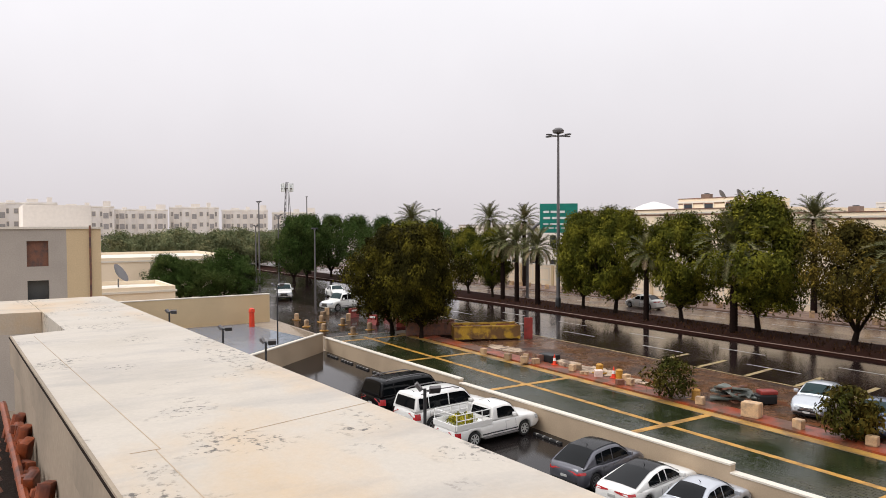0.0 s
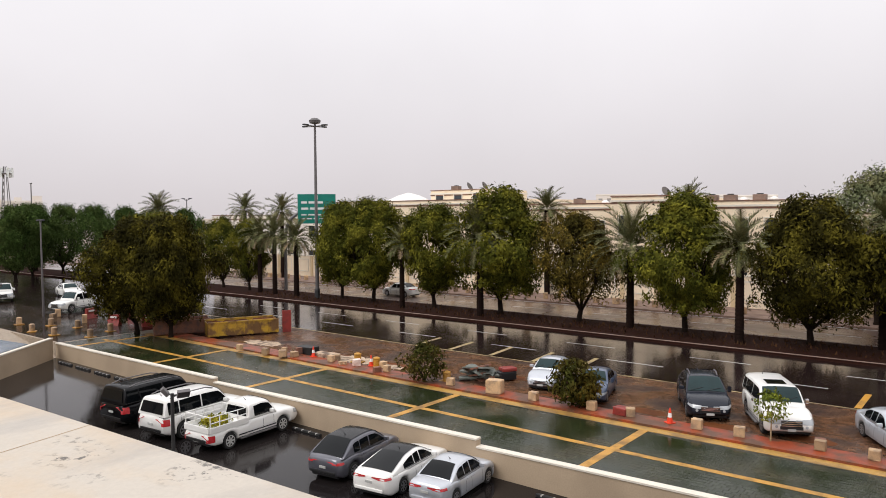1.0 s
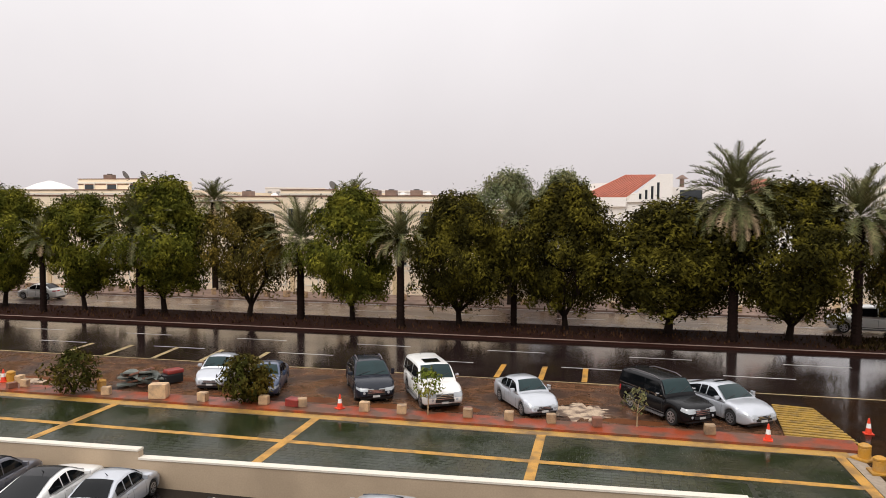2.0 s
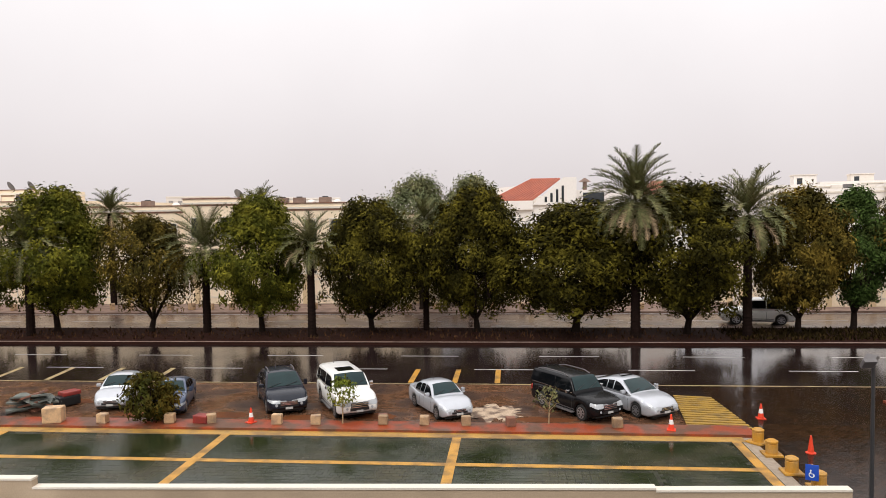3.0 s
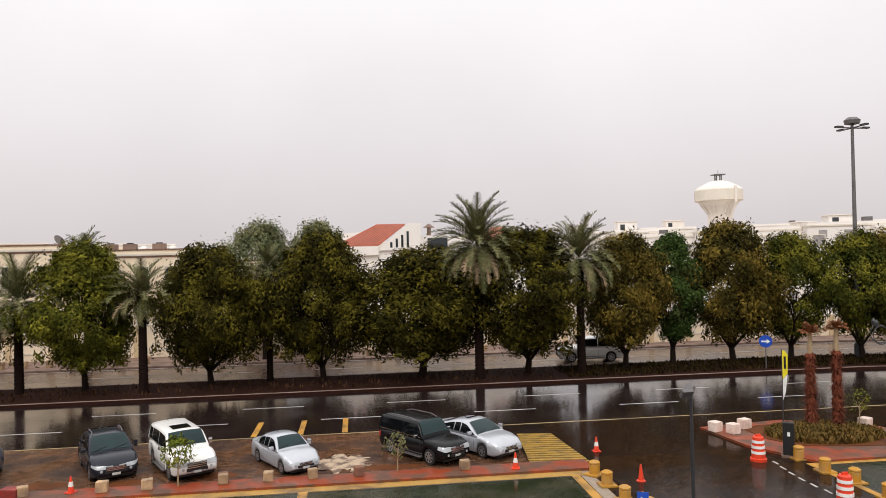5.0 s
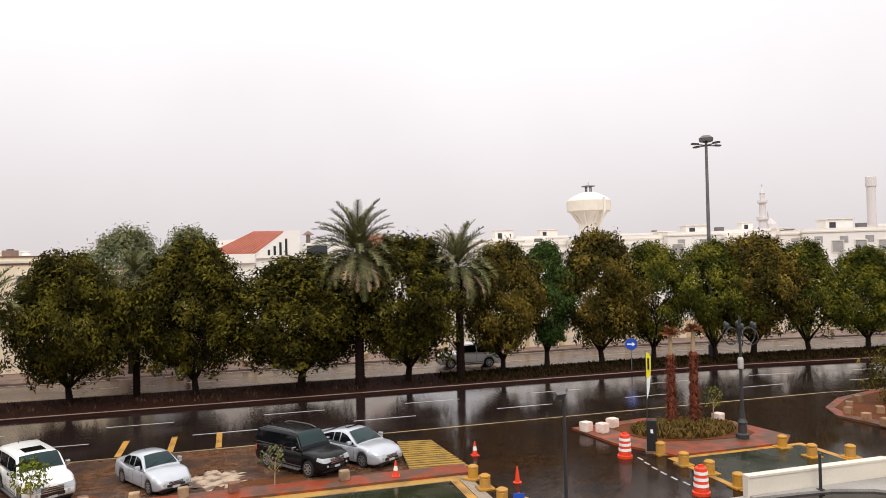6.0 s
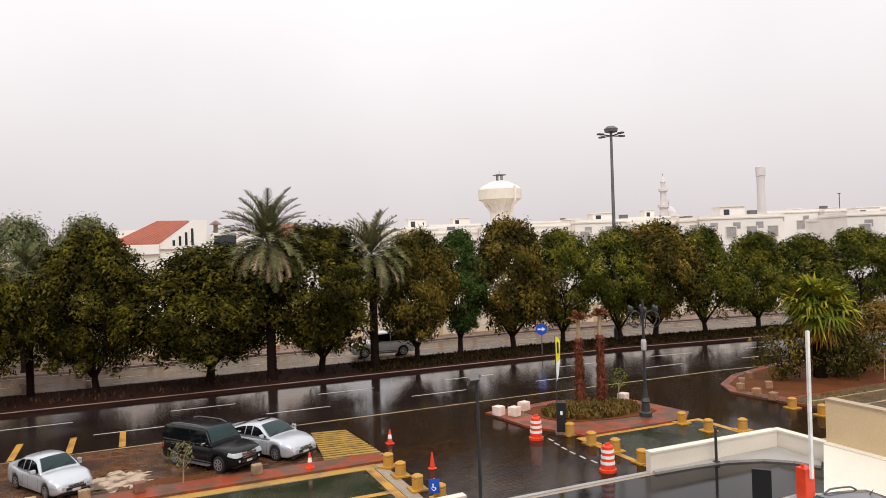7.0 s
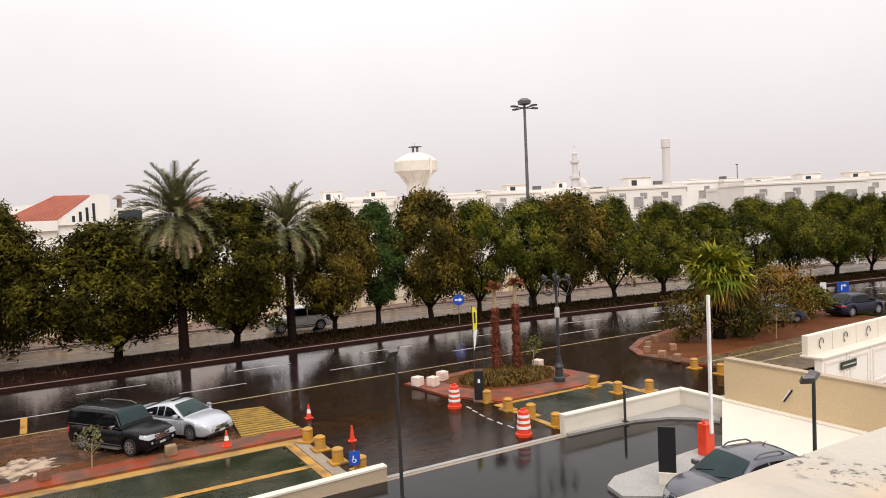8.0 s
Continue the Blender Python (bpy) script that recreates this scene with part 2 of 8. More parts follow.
M = {
    "earth": mat("sandy_earth", (0.30, 0.24, 0.18), 0.6, other=(0.20, 0.16, 0.12), scale=0.15, fine=6, rough_var=0.2),
    "asphalt": mat("wet_asphalt", (0.018, 0.011, 0.010), 0.085, other=(0.036, 0.026, 0.023), scale=0.3, fine=60, bump=0.02, rough_var=0.09, spec=0.9),
    "lot": mat("wet_lot_asphalt", (0.011, 0.009, 0.009), 0.03, other=(0.026, 0.022, 0.020), scale=0.35, fine=70, bump=0.015, rough_var=0.12, spec=0.15),
    "far_road": mat("wet_grey_road", (0.105, 0.066, 0.050), 0.16, other=(0.045, 0.029, 0.023), scale=0.2, fine=50, bump=0.04, rough_var=0.2),
    "bay": paver("wet_brown_pavers", (0.105, 0.047, 0.024), (0.030, 0.013, 0.008), 0.14, rough_var=0.35),
    "drive": paver("wet_dark_pavers", (0.032, 0.016, 0.009), (0.012, 0.006, 0.004), 0.06, rough_var=0.16, turn=45, spec=0.10),
    "green": paver("wet_green_pavers", (0.020, 0.026, 0.011), (0.044, 0.040, 0.020), 0.13, rough_var=0.30),
    "green_block": mat("wet_green_block", (0.020, 0.026, 0.010), 0.05, other=(0.046, 0.040, 0.017), scale=0.35, fine=20, var=0.25, amount=0.85, rough_var=0.3, spec=0.26, island=0.2, per_object=0.2),
    "bay_block": mat("wet_brown_block", (0.125, 0.062, 0.034), 0.12, other=(0.030, 0.015, 0.010), scale=0.55, fine=20, var=0.25, amount=0.9, rough_var=0.35, spec=0.25, island=0.35),
    "drive_block": mat("wet_dark_block", (0.030, 0.015, 0.008), 0.07, other=(0.011, 0.006, 0.004), scale=0.4, fine=20, var=0.25, amount=0.9, rough_var=0.18, spec=0.12, island=0.4),
    "tan_paving": paver("wet_tan_pavers", (0.19, 0.125, 0.058), (0.10, 0.068, 0.034), 0.2, rough_var=0.3),
    "red": mat("red_painted_kerb", (0.26, 0.046, 0.014), 0.3, other=(0.10, 0.046, 0.024), scale=0.9, fine=20, amount=0.95, rough_var=0.3, low=0.42, high=0.56),
    "yellow": mat("worn_yellow_paint", (0.48, 0.24, 0.03), 0.4, other=(0.18, 0.10, 0.03), scale=1.4, fine=30, amount=0.9, rough_var=0.2),
    "dull_yellow": mat("muddy_yellow_paint", (0.40, 0.225, 0.045), 0.4, other=(0.17, 0.095, 0.035), scale=0.9, fine=30, amount=0.9, rough_var=0.2),
    "white_line": mat("worn_white_paint", (0.46, 0.44, 0.42), 0.4, other=(0.2, 0.19, 0.18), scale=1.2, fine=30, amount=0.7),
    "kerb": mat("kerb_concrete", (0.19, 0.12, 0.09), 0.55, other=(0.06, 0.036, 0.027), scale=0.8, fine=25, rough_var=0.2),
    "kerb_top": mat("pale_kerb_top", (0.30, 0.21, 0.17), 0.5, other=(0.12, 0.075, 0.058), scale=0.6, fine=25, amount=0.8, rough_var=0.2),
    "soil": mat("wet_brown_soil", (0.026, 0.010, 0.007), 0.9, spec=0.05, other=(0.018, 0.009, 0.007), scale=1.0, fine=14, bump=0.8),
    "redsoil": mat("wet_red_soil", (0.125, 0.042, 0.014), 0.7, spec=0.10, other=(0.05, 0.020, 0.010), scale=0.7, fine=12, bump=0.7),
    "wall": mat("beige_wall_render", (0.42, 0.32, 0.22), 0.75, other=(0.29, 0.22, 0.15), scale=0.4, fine=18, var=0.08),
    "wall_top": mat("pale_wall_coping", (0.68, 0.62, 0.53), 0.6, other=(0.62, 0.57, 0.48), scale=0.7, fine=20, var=0.08),
    "tan": mat("tan_wall_render", (0.62, 0.47, 0.28), 0.75, other=(0.52, 0.39, 0.23), scale=0.4, fine=16, var=0.08),
    "grey_wall": mat("grey_beige_render", (0.42, 0.37, 0.32), 0.8, other=(0.33, 0.29, 0.25), scale=0.4, fine=16, var=0.08),
    # brown render, its colour darkened to hold the shade on the slab's wall
    "shaded_render": mat("shaded_brown_render", (0.31, 0.25, 0.185), 0.85, other=(0.22, 0.18, 0.135), scale=0.9, fine=16, var=0.1, amount=0.8),
    "cream": mat("cream_render", (0.80, 0.67, 0.50), 0.75, other=(0.70, 0.56, 0.40), scale=0.3, fine=12, var=0.06),
    # two far stones toned close to the sky, rain haze mixed into the colour
    "far_hazed_pale": mat("hazed_pale_stone", (0.74, 0.72, 0.73), 0.8, other=(0.68, 0.66, 0.67), scale=0.1, fine=4, var=0.04),
    "far_hazed_grey": mat("hazed_grey_stone", (0.60, 0.56, 0.55), 0.8, other=(0.54, 0.51, 0.50), scale=0.1, fine=4, var=0.04),
    "white": mat("white_render", (0.78, 0.74, 0.70), 0.7, other=(0.66, 0.61, 0.57), scale=0.2, fine=10, var=0.06),
    "pale": mat("pale_stone_render", (0.74, 0.68, 0.62), 0.75, other=(0.64, 0.58, 0.52), scale=0.1, fine=6, var=0.05),
    "redroof": mat("red_tile_roof", (0.42, 0.13, 0.08), 0.6, other=(0.30, 0.10, 0.07), scale=1.2, fine=14),
    "roofslab": mat("cream_roof_coating", (0.475, 0.425, 0.36), 0.5, other=(0.38, 0.34, 0.285), scale=0.7, fine=30, var=0.05, amount=0.7, low=0.5, high=0.8, rough_var=0.2),
    "bark": mat("dark_wet_bark", (0.020, 0.013, 0.010), 0.9, spec=0.08, other=(0.016, 0.012, 0.009), scale=4, fine=30, bump=0.8),
    "palm_bark": mat("palm_bark", (0.017, 0.010, 0.008), 0.95, spec=0.04, other=(0.009, 0.006, 0.005), scale=3, fine=22, bump=1.0),
    "dry_palm": mat("dry_palm_fibre", (0.15, 0.042, 0.022), 0.9, spec=0.15, other=(0.05, 0.016, 0.010), scale=5, fine=30, bump=1.0, island=0.35),
    "dry_frond": mat("dry_frond", (0.33, 0.24, 0.14), 0.8, other=(0.20, 0.12, 0.05), scale=5, fine=20, island=0.35),
    "leaf": mat("mid_green_leaf", (0.051, 0.055, 0.008), 0.7, spec=0.02, other=(0.182, 0.168, 0.020), scale=0.8, fine=6, var=0.3, amount=0.9, island=0.35, bump=0),
    "leaf_brown": mat("olive_brown_leaf", (0.042, 0.035, 0.008), 0.7, spec=0.02, other=(0.189, 0.132, 0.024), scale=0.5, fine=6, var=0.3, amount=0.9, island=0.5, bump=0),
    "leaf_blue": mat("blue_green_leaf", (0.040, 0.066, 0.016), 0.7, spec=0.02, other=(0.065, 0.085, 0.024), scale=0.5, fine=6, var=0.3, amount=0.9, island=0.5, bump=0),
    # darker copy of the green leaf: dimmer light there is put into its colour
    "leaf_dimmed": mat("dimmed_green_leaf", (0.021, 0.019, 0.004), 0.7, spec=0.02, other=(0.116, 0.098, 0.013), scale=0.8, fine=6, var=0.3, amount=0.9, island=0.4, bump=0),
    # fresh green, lightened so the haze over farther trees sits in the colour
    "leaf_fresh_hazed": mat("fresh_hazed_green_leaf", (0.036, 0.042, 0.007), 0.7, spec=0.02, other=(0.164, 0.149, 0.019), scale=0.8, fine=6, var=0.3, amount=0.9, island=0.4, bump=0),
    # grey-green leaf made paler, with the distance haze in its colour
    "leaf_hazed": mat("hazed_grey_green_leaf", (0.12, 0.135, 0.065), 0.7, spec=0.05, other=(0.20, 0.185, 0.085), scale=0.5, fine=6, var=0.25, amount=0.9, island=0.35, bump=0),
    "leaf_orange": mat("orange_dry_leaf", (0.22, 0.105, 0.012), 0.6, spec=0.12, other=(0.09, 0.085, 0.02), scale=0.8, fine=6, var=0.3, amount=0.9, island=0.45, bump=0),
    "frond": mat("palm_frond_green", (0.115, 0.12, 0.05), 0.6, spec=0.06, other=(0.18, 0.155, 0.075), scale=0.9, fine=8, var=0.25, amount=0.8, island=0.4, bump=0),
    "fan": mat("fan_leaf_green", (0.105, 0.127, 0.013), 0.6, spec=0.06, other=(0.365, 0.297, 0.024), scale=0.9, fine=8, var=0.25, amount=0.8, island=0.4, bump=0),
    "steel": mat("galvanised_steel", (0.16, 0.15, 0.15), 0.5, metal=0.5, var=0.1, space="object"),
    "dark_steel": mat("dark_painted_steel", (0.03, 0.03, 0.032), 0.45, var=0.1, space="object"),
    "black": mat("black_plastic", (0.012, 0.012, 0.013), 0.45, var=0.1, space="object", bump=0.05),
    "rubber": mat("tyre_rubber", (0.012, 0.012, 0.012), 0.75, var=0.15, space="object"),
    "alloy": mat("wheel_alloy", (0.5, 0.5, 0.52), 0.3, metal=0.8, var=0.1, space="object", bump=0),
    "glass": mat("tinted_car_glass", (0.004, 0.005, 0.006), 0.05, var=0.05, space="object", bump=0, spec=0.2, coat=0.0),
    "clear_glass": mat("clear_car_glass", (0.012, 0.030, 0.032), 0.05, var=0.05, space="object", bump=0, spec=0.25, coat=0.0),
    # pale grey panes: the haze over far windows is put into the colour
    "window_far": mat("hazed_far_window", (0.34, 0.32, 0.31), 0.3, var=0.1, bump=0),
    "window": mat("window_glass", (0.03, 0.035, 0.04), 0.08, var=0.1, bump=0, spec=0.6),
    "plate": mat("number_plate", (0.5, 0.5, 0.48), 0.4, var=0.05, space="object"),
    "head": mat("headlamp_glass", (0.40, 0.42, 0.44), 0.08, var=0.1, space="object", coat=0.6, bump=0),
    "tail": mat("red_lamp_glass", (0.45, 0.015, 0.02), 0.12, var=0.1, space="object", coat=0.6, bump=0),
    "chrome": mat("chrome", (0.65, 0.65, 0.66), 0.12, metal=1.0, var=0.05, space="object", bump=0),
    "p_white": mat("white_car_paint", (0.80, 0.79, 0.76), 0.3, var=0.03, space="object", coat=0.6, bump=0, scale=0.6, other=(0.7, 0.68, 0.64)),
    "p_silver": mat("silver_car_paint", (0.50, 0.52, 0.56), 0.30, metal=0.4, var=0.03, space="object", coat=0.7, bump=0, other=(0.42, 0.44, 0.47)),
    "p_grey": mat("grey_car_paint", (0.10, 0.10, 0.12), 0.3, metal=0.35, var=0.03, space="object", coat=0.7, bump=0),
    "p_black": mat("black_car_paint", (0.004, 0.004, 0.005), 0.25, var=0.03, space="object", spec=0.2, coat=0.12, bump=0),
    "p_dark": mat("dark_grey_car_paint", (0.012, 0.015, 0.024), 0.25, var=0.03, space="object", spec=0.25, coat=0.2, bump=0),
    "p_blue": mat("blue_car_paint", (0.06, 0.085, 0.15), 0.3, metal=0.3, var=0.04, space="object", coat=0.7, bump=0),
    "p_navy": mat("navy_car_paint", (0.008, 0.010, 0.026), 0.3, var=0.04, space="object", spec=0.25, coat=0.2, bump=0),
    "sign_green": mat("green_road_sign", (0.0, 0.20, 0.15), 0.35, var=0.05, space="object", bump=0, scale=1),
    "sign_dark": mat("dark_green_plate", (0.008, 0.03, 0.014), 0.4, var=0.05, space="object", bump=0),
    "sign_white": mat("white_sign_film", (0.75, 0.78, 0.76), 0.4, var=0.03, space="object", bump=0),
    "sign_blue": mat("blue_road_sign", (0.01, 0.07, 0.45), 0.35, var=0.05, space="object", bump=0),
    "sign_yellow": mat("yellow_banner", (0.75, 0.65, 0.02), 0.5, var=0.05, space="object", bump=0),
    "orange": mat("orange_plastic", (0.72, 0.055, 0.018), 0.4, var=0.08, space="object", bump=0.03, scale=2),
    "hi_white": mat("white_plastic_band", (0.8, 0.78, 0.76), 0.4, var=0.05, space="object", bump=0),
    "bollard": mat("yellow_concrete", (0.46, 0.22, 0.018), 0.6, var=0.15, scale=3, other=(0.40, 0.23, 0.07), amount=0.8),
    "block": mat("cream_kerb_stone", (0.44, 0.29, 0.16), 0.6, var=0.15, scale=2.5, other=(0.22, 0.15, 0.10), amount=0.9, per_object=0.35),
    "mud_block": mat("mud_stained_stone", (0.30, 0.165, 0.085), 0.6, var=0.15, scale=2.5, other=(0.15, 0.07, 0.035), amount=0.9, per_object=0.3),
    "pinkblock": mat("pale_barrier_block", (0.75, 0.60, 0.52), 0.6, var=0.12, scale=2.5, other=(0.6, 0.42, 0.34), amount=0.8),
    "skip": mat("yellow_skip_paint", (0.46, 0.27, 0.02), 0.5, var=0.2, scale=1.6, other=(0.12, 0.055, 0.022), amount=0.9, low=0.44, high=0.58),
    "rust": mat("rusty_steel", (0.20, 0.085, 0.05), 0.7, var=0.2, scale=3, other=(0.10, 0.06, 0.05), amount=0.9),
    "terracotta": mat("orange_terracotta", (0.24, 0.052, 0.012), 0.5, var=0.3, scale=4, other=(0.06, 0.013, 0.006), amount=0.9),
    "blue_ground": mat("pale_blue_coating", (0.14, 0.17, 0.22), 0.2, var=0.1, scale=0.5, other=(0.24, 0.25, 0.26)),
    "sand": mat("pale_sand_patch", (0.44, 0.33, 0.23), 0.8, var=0.3, scale=2.2, other=(0.10, 0.06, 0.042), amount=0.9, low=0.46, high=0.6, fine=14, bump=0.6),
    "hatch": mat("dirty_yellow_slats", (0.36, 0.21, 0.03), 0.5, other=(0.16, 0.10, 0.03), scale=1.8, fine=25, amount=0.8),
    "hedge": mat("dark_hedge_leaf", (0.020, 0.014, 0.005), 0.85, spec=0.02, other=(0.045, 0.028, 0.010), scale=0.6, fine=6, island=0.5, bump=0),
    "shrub": mat("dark_shrub_leaf", (0.034, 0.036, 0.007), 0.7, spec=0.03, other=(0.085, 0.06, 0.012), scale=0.8, fine=8, var=0.3, amount=0.9, island=0.5, bump=0),
    "tuft": mat("orange_dry_tuft", (0.24, 0.10, 0.045), 0.85, spec=0.1, other=(0.20, 0.07, 0.03), scale=5, fine=20, island=0.35),
    "pale_mark": mat("faded_yellow_mark", (0.40, 0.30, 0.14), 0.4, other=(0.16, 0.12, 0.07), scale=1.6, fine=30, amount=0.8),
    "weed": mat("dead_brown_weed", (0.055, 0.026, 0.012), 0.85, spec=0.08, other=(0.03, 0.02, 0.010), scale=0.8, fine=8, island=0.5, bump=0),
    "crate_red": mat("faded_red_plastic", (0.26, 0.03, 0.022), 0.45, var=0.15, scale=3, other=(0.15, 0.025, 0.02), amount=0.8),
    "grass": mat("dry_brown_grass", (0.13, 0.075, 0.018), 0.8, spec=0.15, var=0.3, scale=1.5, other=(0.075, 0.068, 0.016), island=0.4, bump=0),
    "tarp": mat("grey_green_tarpaulin", (0.15, 0.16, 0.14), 0.6, var=0.2, scale=2.0, other=(0.10, 0.115, 0.10), amount=0.9),
    "stone_floor": mat("pale_drain_kerb", (0.33, 0.31, 0.29), 0.4, other=(0.2, 0.19, 0.18), scale=0.8, fine=20),
}


def stain_roof(m):
    """Yellow washes, grey smears drawn out along the slab and dark specks on the roof coating."""
    n, l = m.node_tree.nodes, m.node_tree.links
    b = n["Principled BSDF"]
    pos = n.new("ShaderNodeNewGeometry").outputs["Position"]
    for stretch, scale, lo, hi, colour, most in (((0.5, 1, 1), 0.45, 0.50, 0.74, (0.52, 0.33, 0.14), 0.7), ((1.0, 0.35, 1), 1.5, 0.50, 0.78, (0.28, 0.26, 0.245), 0.75), ((1, 1, 1), 13.0, 0.53, 0.62, (0.065, 0.058, 0.05), 0.9)):
        mp = n.new("ShaderNodeMapping")
        mp.inputs["Scale"].default_value = stretch
        l.new(pos, mp.inputs["Vector"])
        noi = n.new("ShaderNodeTexNoise")
        noi.inputs["Scale"].default_value, noi.inputs["Detail"].default_value, noi.inputs["Roughness"].default_value = scale, 8, 0.65
        l.new(mp.outputs["Vector"], noi.inputs["Vector"])
        rng_ = n.new("ShaderNodeMapRange")
        rng_.inputs["From Min"].default_value, rng_.inputs["From Max"].default_value, rng_.inputs["To Max"].default_value = lo, hi, most
        l.new(noi.outputs["Fac"], rng_.inputs["Value"])
        fac = rng_.outputs["Result"]
        if scale == 13.0:
            patch = n.new("ShaderNodeTexNoise")
            patch.inputs["Scale"].default_value = 1.1
            l.new(pos, patch.inputs["Vector"])
            gate = n.new("ShaderNodeMapRange")
            gate.inputs["From Min"].default_value, gate.inputs["From Max"].default_value = 0.545, 0.63
            l.new(patch.outputs["Fac"], gate.inputs["Value"])
            mult = n.new("ShaderNodeMath")
            mult.operation = "MULTIPLY"
            l.new(fac, mult.inputs[0])
            l.new(gate.outputs["Result"], mult.inputs[1])
            fac = mult.outputs[0]
        mix = n.new("ShaderNodeMixRGB")
        mix.inputs["Color2"].default_value = (*colour, 1)
        l.new(fac, mix.inputs["Fac"])
        l.new(b.inputs["Base Color"].links[0].from_socket, mix.inputs["Color1"])
        l.new(mix.outputs["Color"], b.inputs["Base Color"])


stain_roof(M["roofslab"])


# ---- mesh helpers ----
def part(name, bm, material, parent=None, label="", smooth=False):
    """Links a bmesh as one mesh object, under a thing or under a part where one is given."""
    me = bpy.data.meshes.new(name)
    bmesh.ops.recalc_face_normals(bm, faces=bm.faces[:])
    bm.to_mesh(me)
    bm.free()
    return place(name, me, material, parent, label, smooth)


def place(name, me, material=None, parent=None, label="", smooth=False):
    if smooth:
        for f in me.polygons:
            f.use_smooth = True
    if material is not None and not me.materials:
        me.materials.append(material)
    ob = new(name, me)
    if parent is not None:
        ob.parent = parent
    if label:
        ob["label"] = label
    return ob


def thing(name, m, label, category, group="", kind=""):
    """An Empty at a thing's base, that parents its parts."""
    ob = new(name)
    ob.matrix_basis = m
    return tagged(ob, label, category, group, kind)


def box(bm, x0, x1, y0, y1, z0, z1, bevel=0.0):
    made = bmesh.ops.create_cube(bm, size=1.0)["verts"]
    for v in made:
        v.co = Vector((x0 + (v.co.x + 0.5) * (x1 - x0), y0 + (v.co.y + 0.5) * (y1 - y0), z0 + (v.co.z + 0.5) * (z1 - z0)))
    if bevel:
        edges = {e for v in made for e in v.link_edges}
        bmesh.ops.bevel(bm, geom=list(edges), offset=bevel, segments=2, affect="EDGES", profile=0.7)
    return bm


def tube(bm, a, b, r0, r1=None, n=10, cap=True):
    """A tapered round bar from a to b."""
    a, b = Vector(a), Vector(b)
    r1 = r0 if r1 is None else r1
    q = (b - a).to_track_quat("Z", "Y")
    rings = []
    for p, r in ((a, r0), (b, r1)):
        rings.append([bm.verts.new(p + q @ Vector((math.cos(2 * math.pi * i / n) * r, math.sin(2 * math.pi * i / n) * r, 0))) for i in range(n)])
    for i in range(n):
        bm.faces.new((rings[0][i], rings[0][(i + 1) % n], rings[1][(i + 1) % n], rings[1][i]))
    if cap:
        bm.faces.new(rings[0][::-1])
        bm.faces.new(rings[1])
    return bm


def lathe(bm, profile, n=16, center=(0, 0)):
    """A round body from (radius, height) pairs."""
    rings = [[bm.verts.new((center[0] + r * math.cos(2 * math.pi * i / n), center[1] + r * math.sin(2 * math.pi * i / n), z)) for i in range(n)] for r, z in profile]
    for low, top in zip(rings, rings[1:]):
        for i in range(n):
            bm.faces.new((low[i], low[(i + 1) % n], top[(i + 1) % n], top[i]))
    bm.faces.new(rings[0][::-1])
    bm.faces.new(rings[-1])
    return bm


def poly(bm, pts, z0, z1):
    """A slab on an outline of (x, y) points."""
    low = [bm.verts.new((x, y, z0)) for x, y in pts]
    top = [bm.verts.new((x, y, z1)) for x, y in pts]
    k = len(pts)
    bm.faces.new(low[::-1])
    bm.faces.new(top)
    for i in range(k):
        bm.faces.new((low[i], low[(i + 1) % k], top[(i + 1) % k], top[i]))
    return bm


def loft(bm, sections, cap=True):
    """A skin over cross-sections with equal point counts."""
    rings = [[bm.verts.new(p) for p in s] for s in sections]
    k = len(rings[0])
    for a, b in zip(rings, rings[1:]):
        for i in range(k):
            bm.faces.new((a[i], a[(i + 1) % k], b[(i + 1) % k], b[i]))
    if cap:
        bm.faces.new(rings[0][::-1])
        bm.faces.new(rings[-1])
    return bm


def sweep(bm, pts, r, n=6):
    """A bent round bar along a line of points, as one skin."""
    pts = [Vector(p) for p in pts]
    rings = []
    for i, p in enumerate(pts):
        q = (pts[min(i + 1, len(pts) - 1)] - pts[max(i - 1, 0)]).to_track_quat("Z", "Y")
        rings.append([p + q @ Vector((math.cos(2 * math.pi * k / n) * r, math.sin(2 * math.pi * k / n) * r, 0)) for k in range(n)])
    return loft(bm, rings)


def quad(bm, a, b, c, d):
    return bm.faces.new([bm.verts.new(p) for p in (a, b, c, d)])


def structure(name, bm, material, label, category):
    return tagged(part(name, bm, material), label, category, kind="structure")


# ---- the ground and the streets ----
def bend(x):
    """How far the street swings towards the buildings at the end of the view."""
    return -0.12 * max(0.0, x - 32) - (0.03 * max(0.0, -x - 60))


def lot_z(x):
    """The sunken car park: low along the wall, rising to the street at its gate."""
    if x < -47.2:
        return min(0.0, -0.9 + (-47.2 - x) * 0.12)
    return -0.9 if x < -10 else min(0.0, -0.9 + (x + 10) * 0.9 / 17)


def wall_y(x):
    return 19.65


XS = [-1500, -400, -160, -110, -80, -60, -54.7, -47.2, -47.0, -40, -30, -20, -10, -4, 2, 7, 9.5, 16, 22, 24, 32, 36, 40, 50, 60, 80, 120, 200, 500, 1500]


def strip(y0, y1, z, x0=-160, x1=200, thick=0.004, bent=True):
    """A slab along the street, swinging with it."""
    xs = [x0] + [x for x in XS if x0 < x < x1] + [x1]
    bm = bmesh.new()
    rows = []
    for x in xs:
        s = bend(x) if bent else 0
        rows.append([bm.verts.new((x, y + s, h)) for y, h in ((y0, z - thick), (y0, z), (y1, z), (y1, z - thick))])
    for a, b in zip(rows, rows[1:]):
        for i in range(4):
            bm.faces.new((a[i], b[i], b[(i + 1) % 4], a[(i + 1) % 4]))
    bm.faces.new(rows[0])
    bm.faces.new(rows[-1][::-1])
    return bm


bm = bmesh.new()
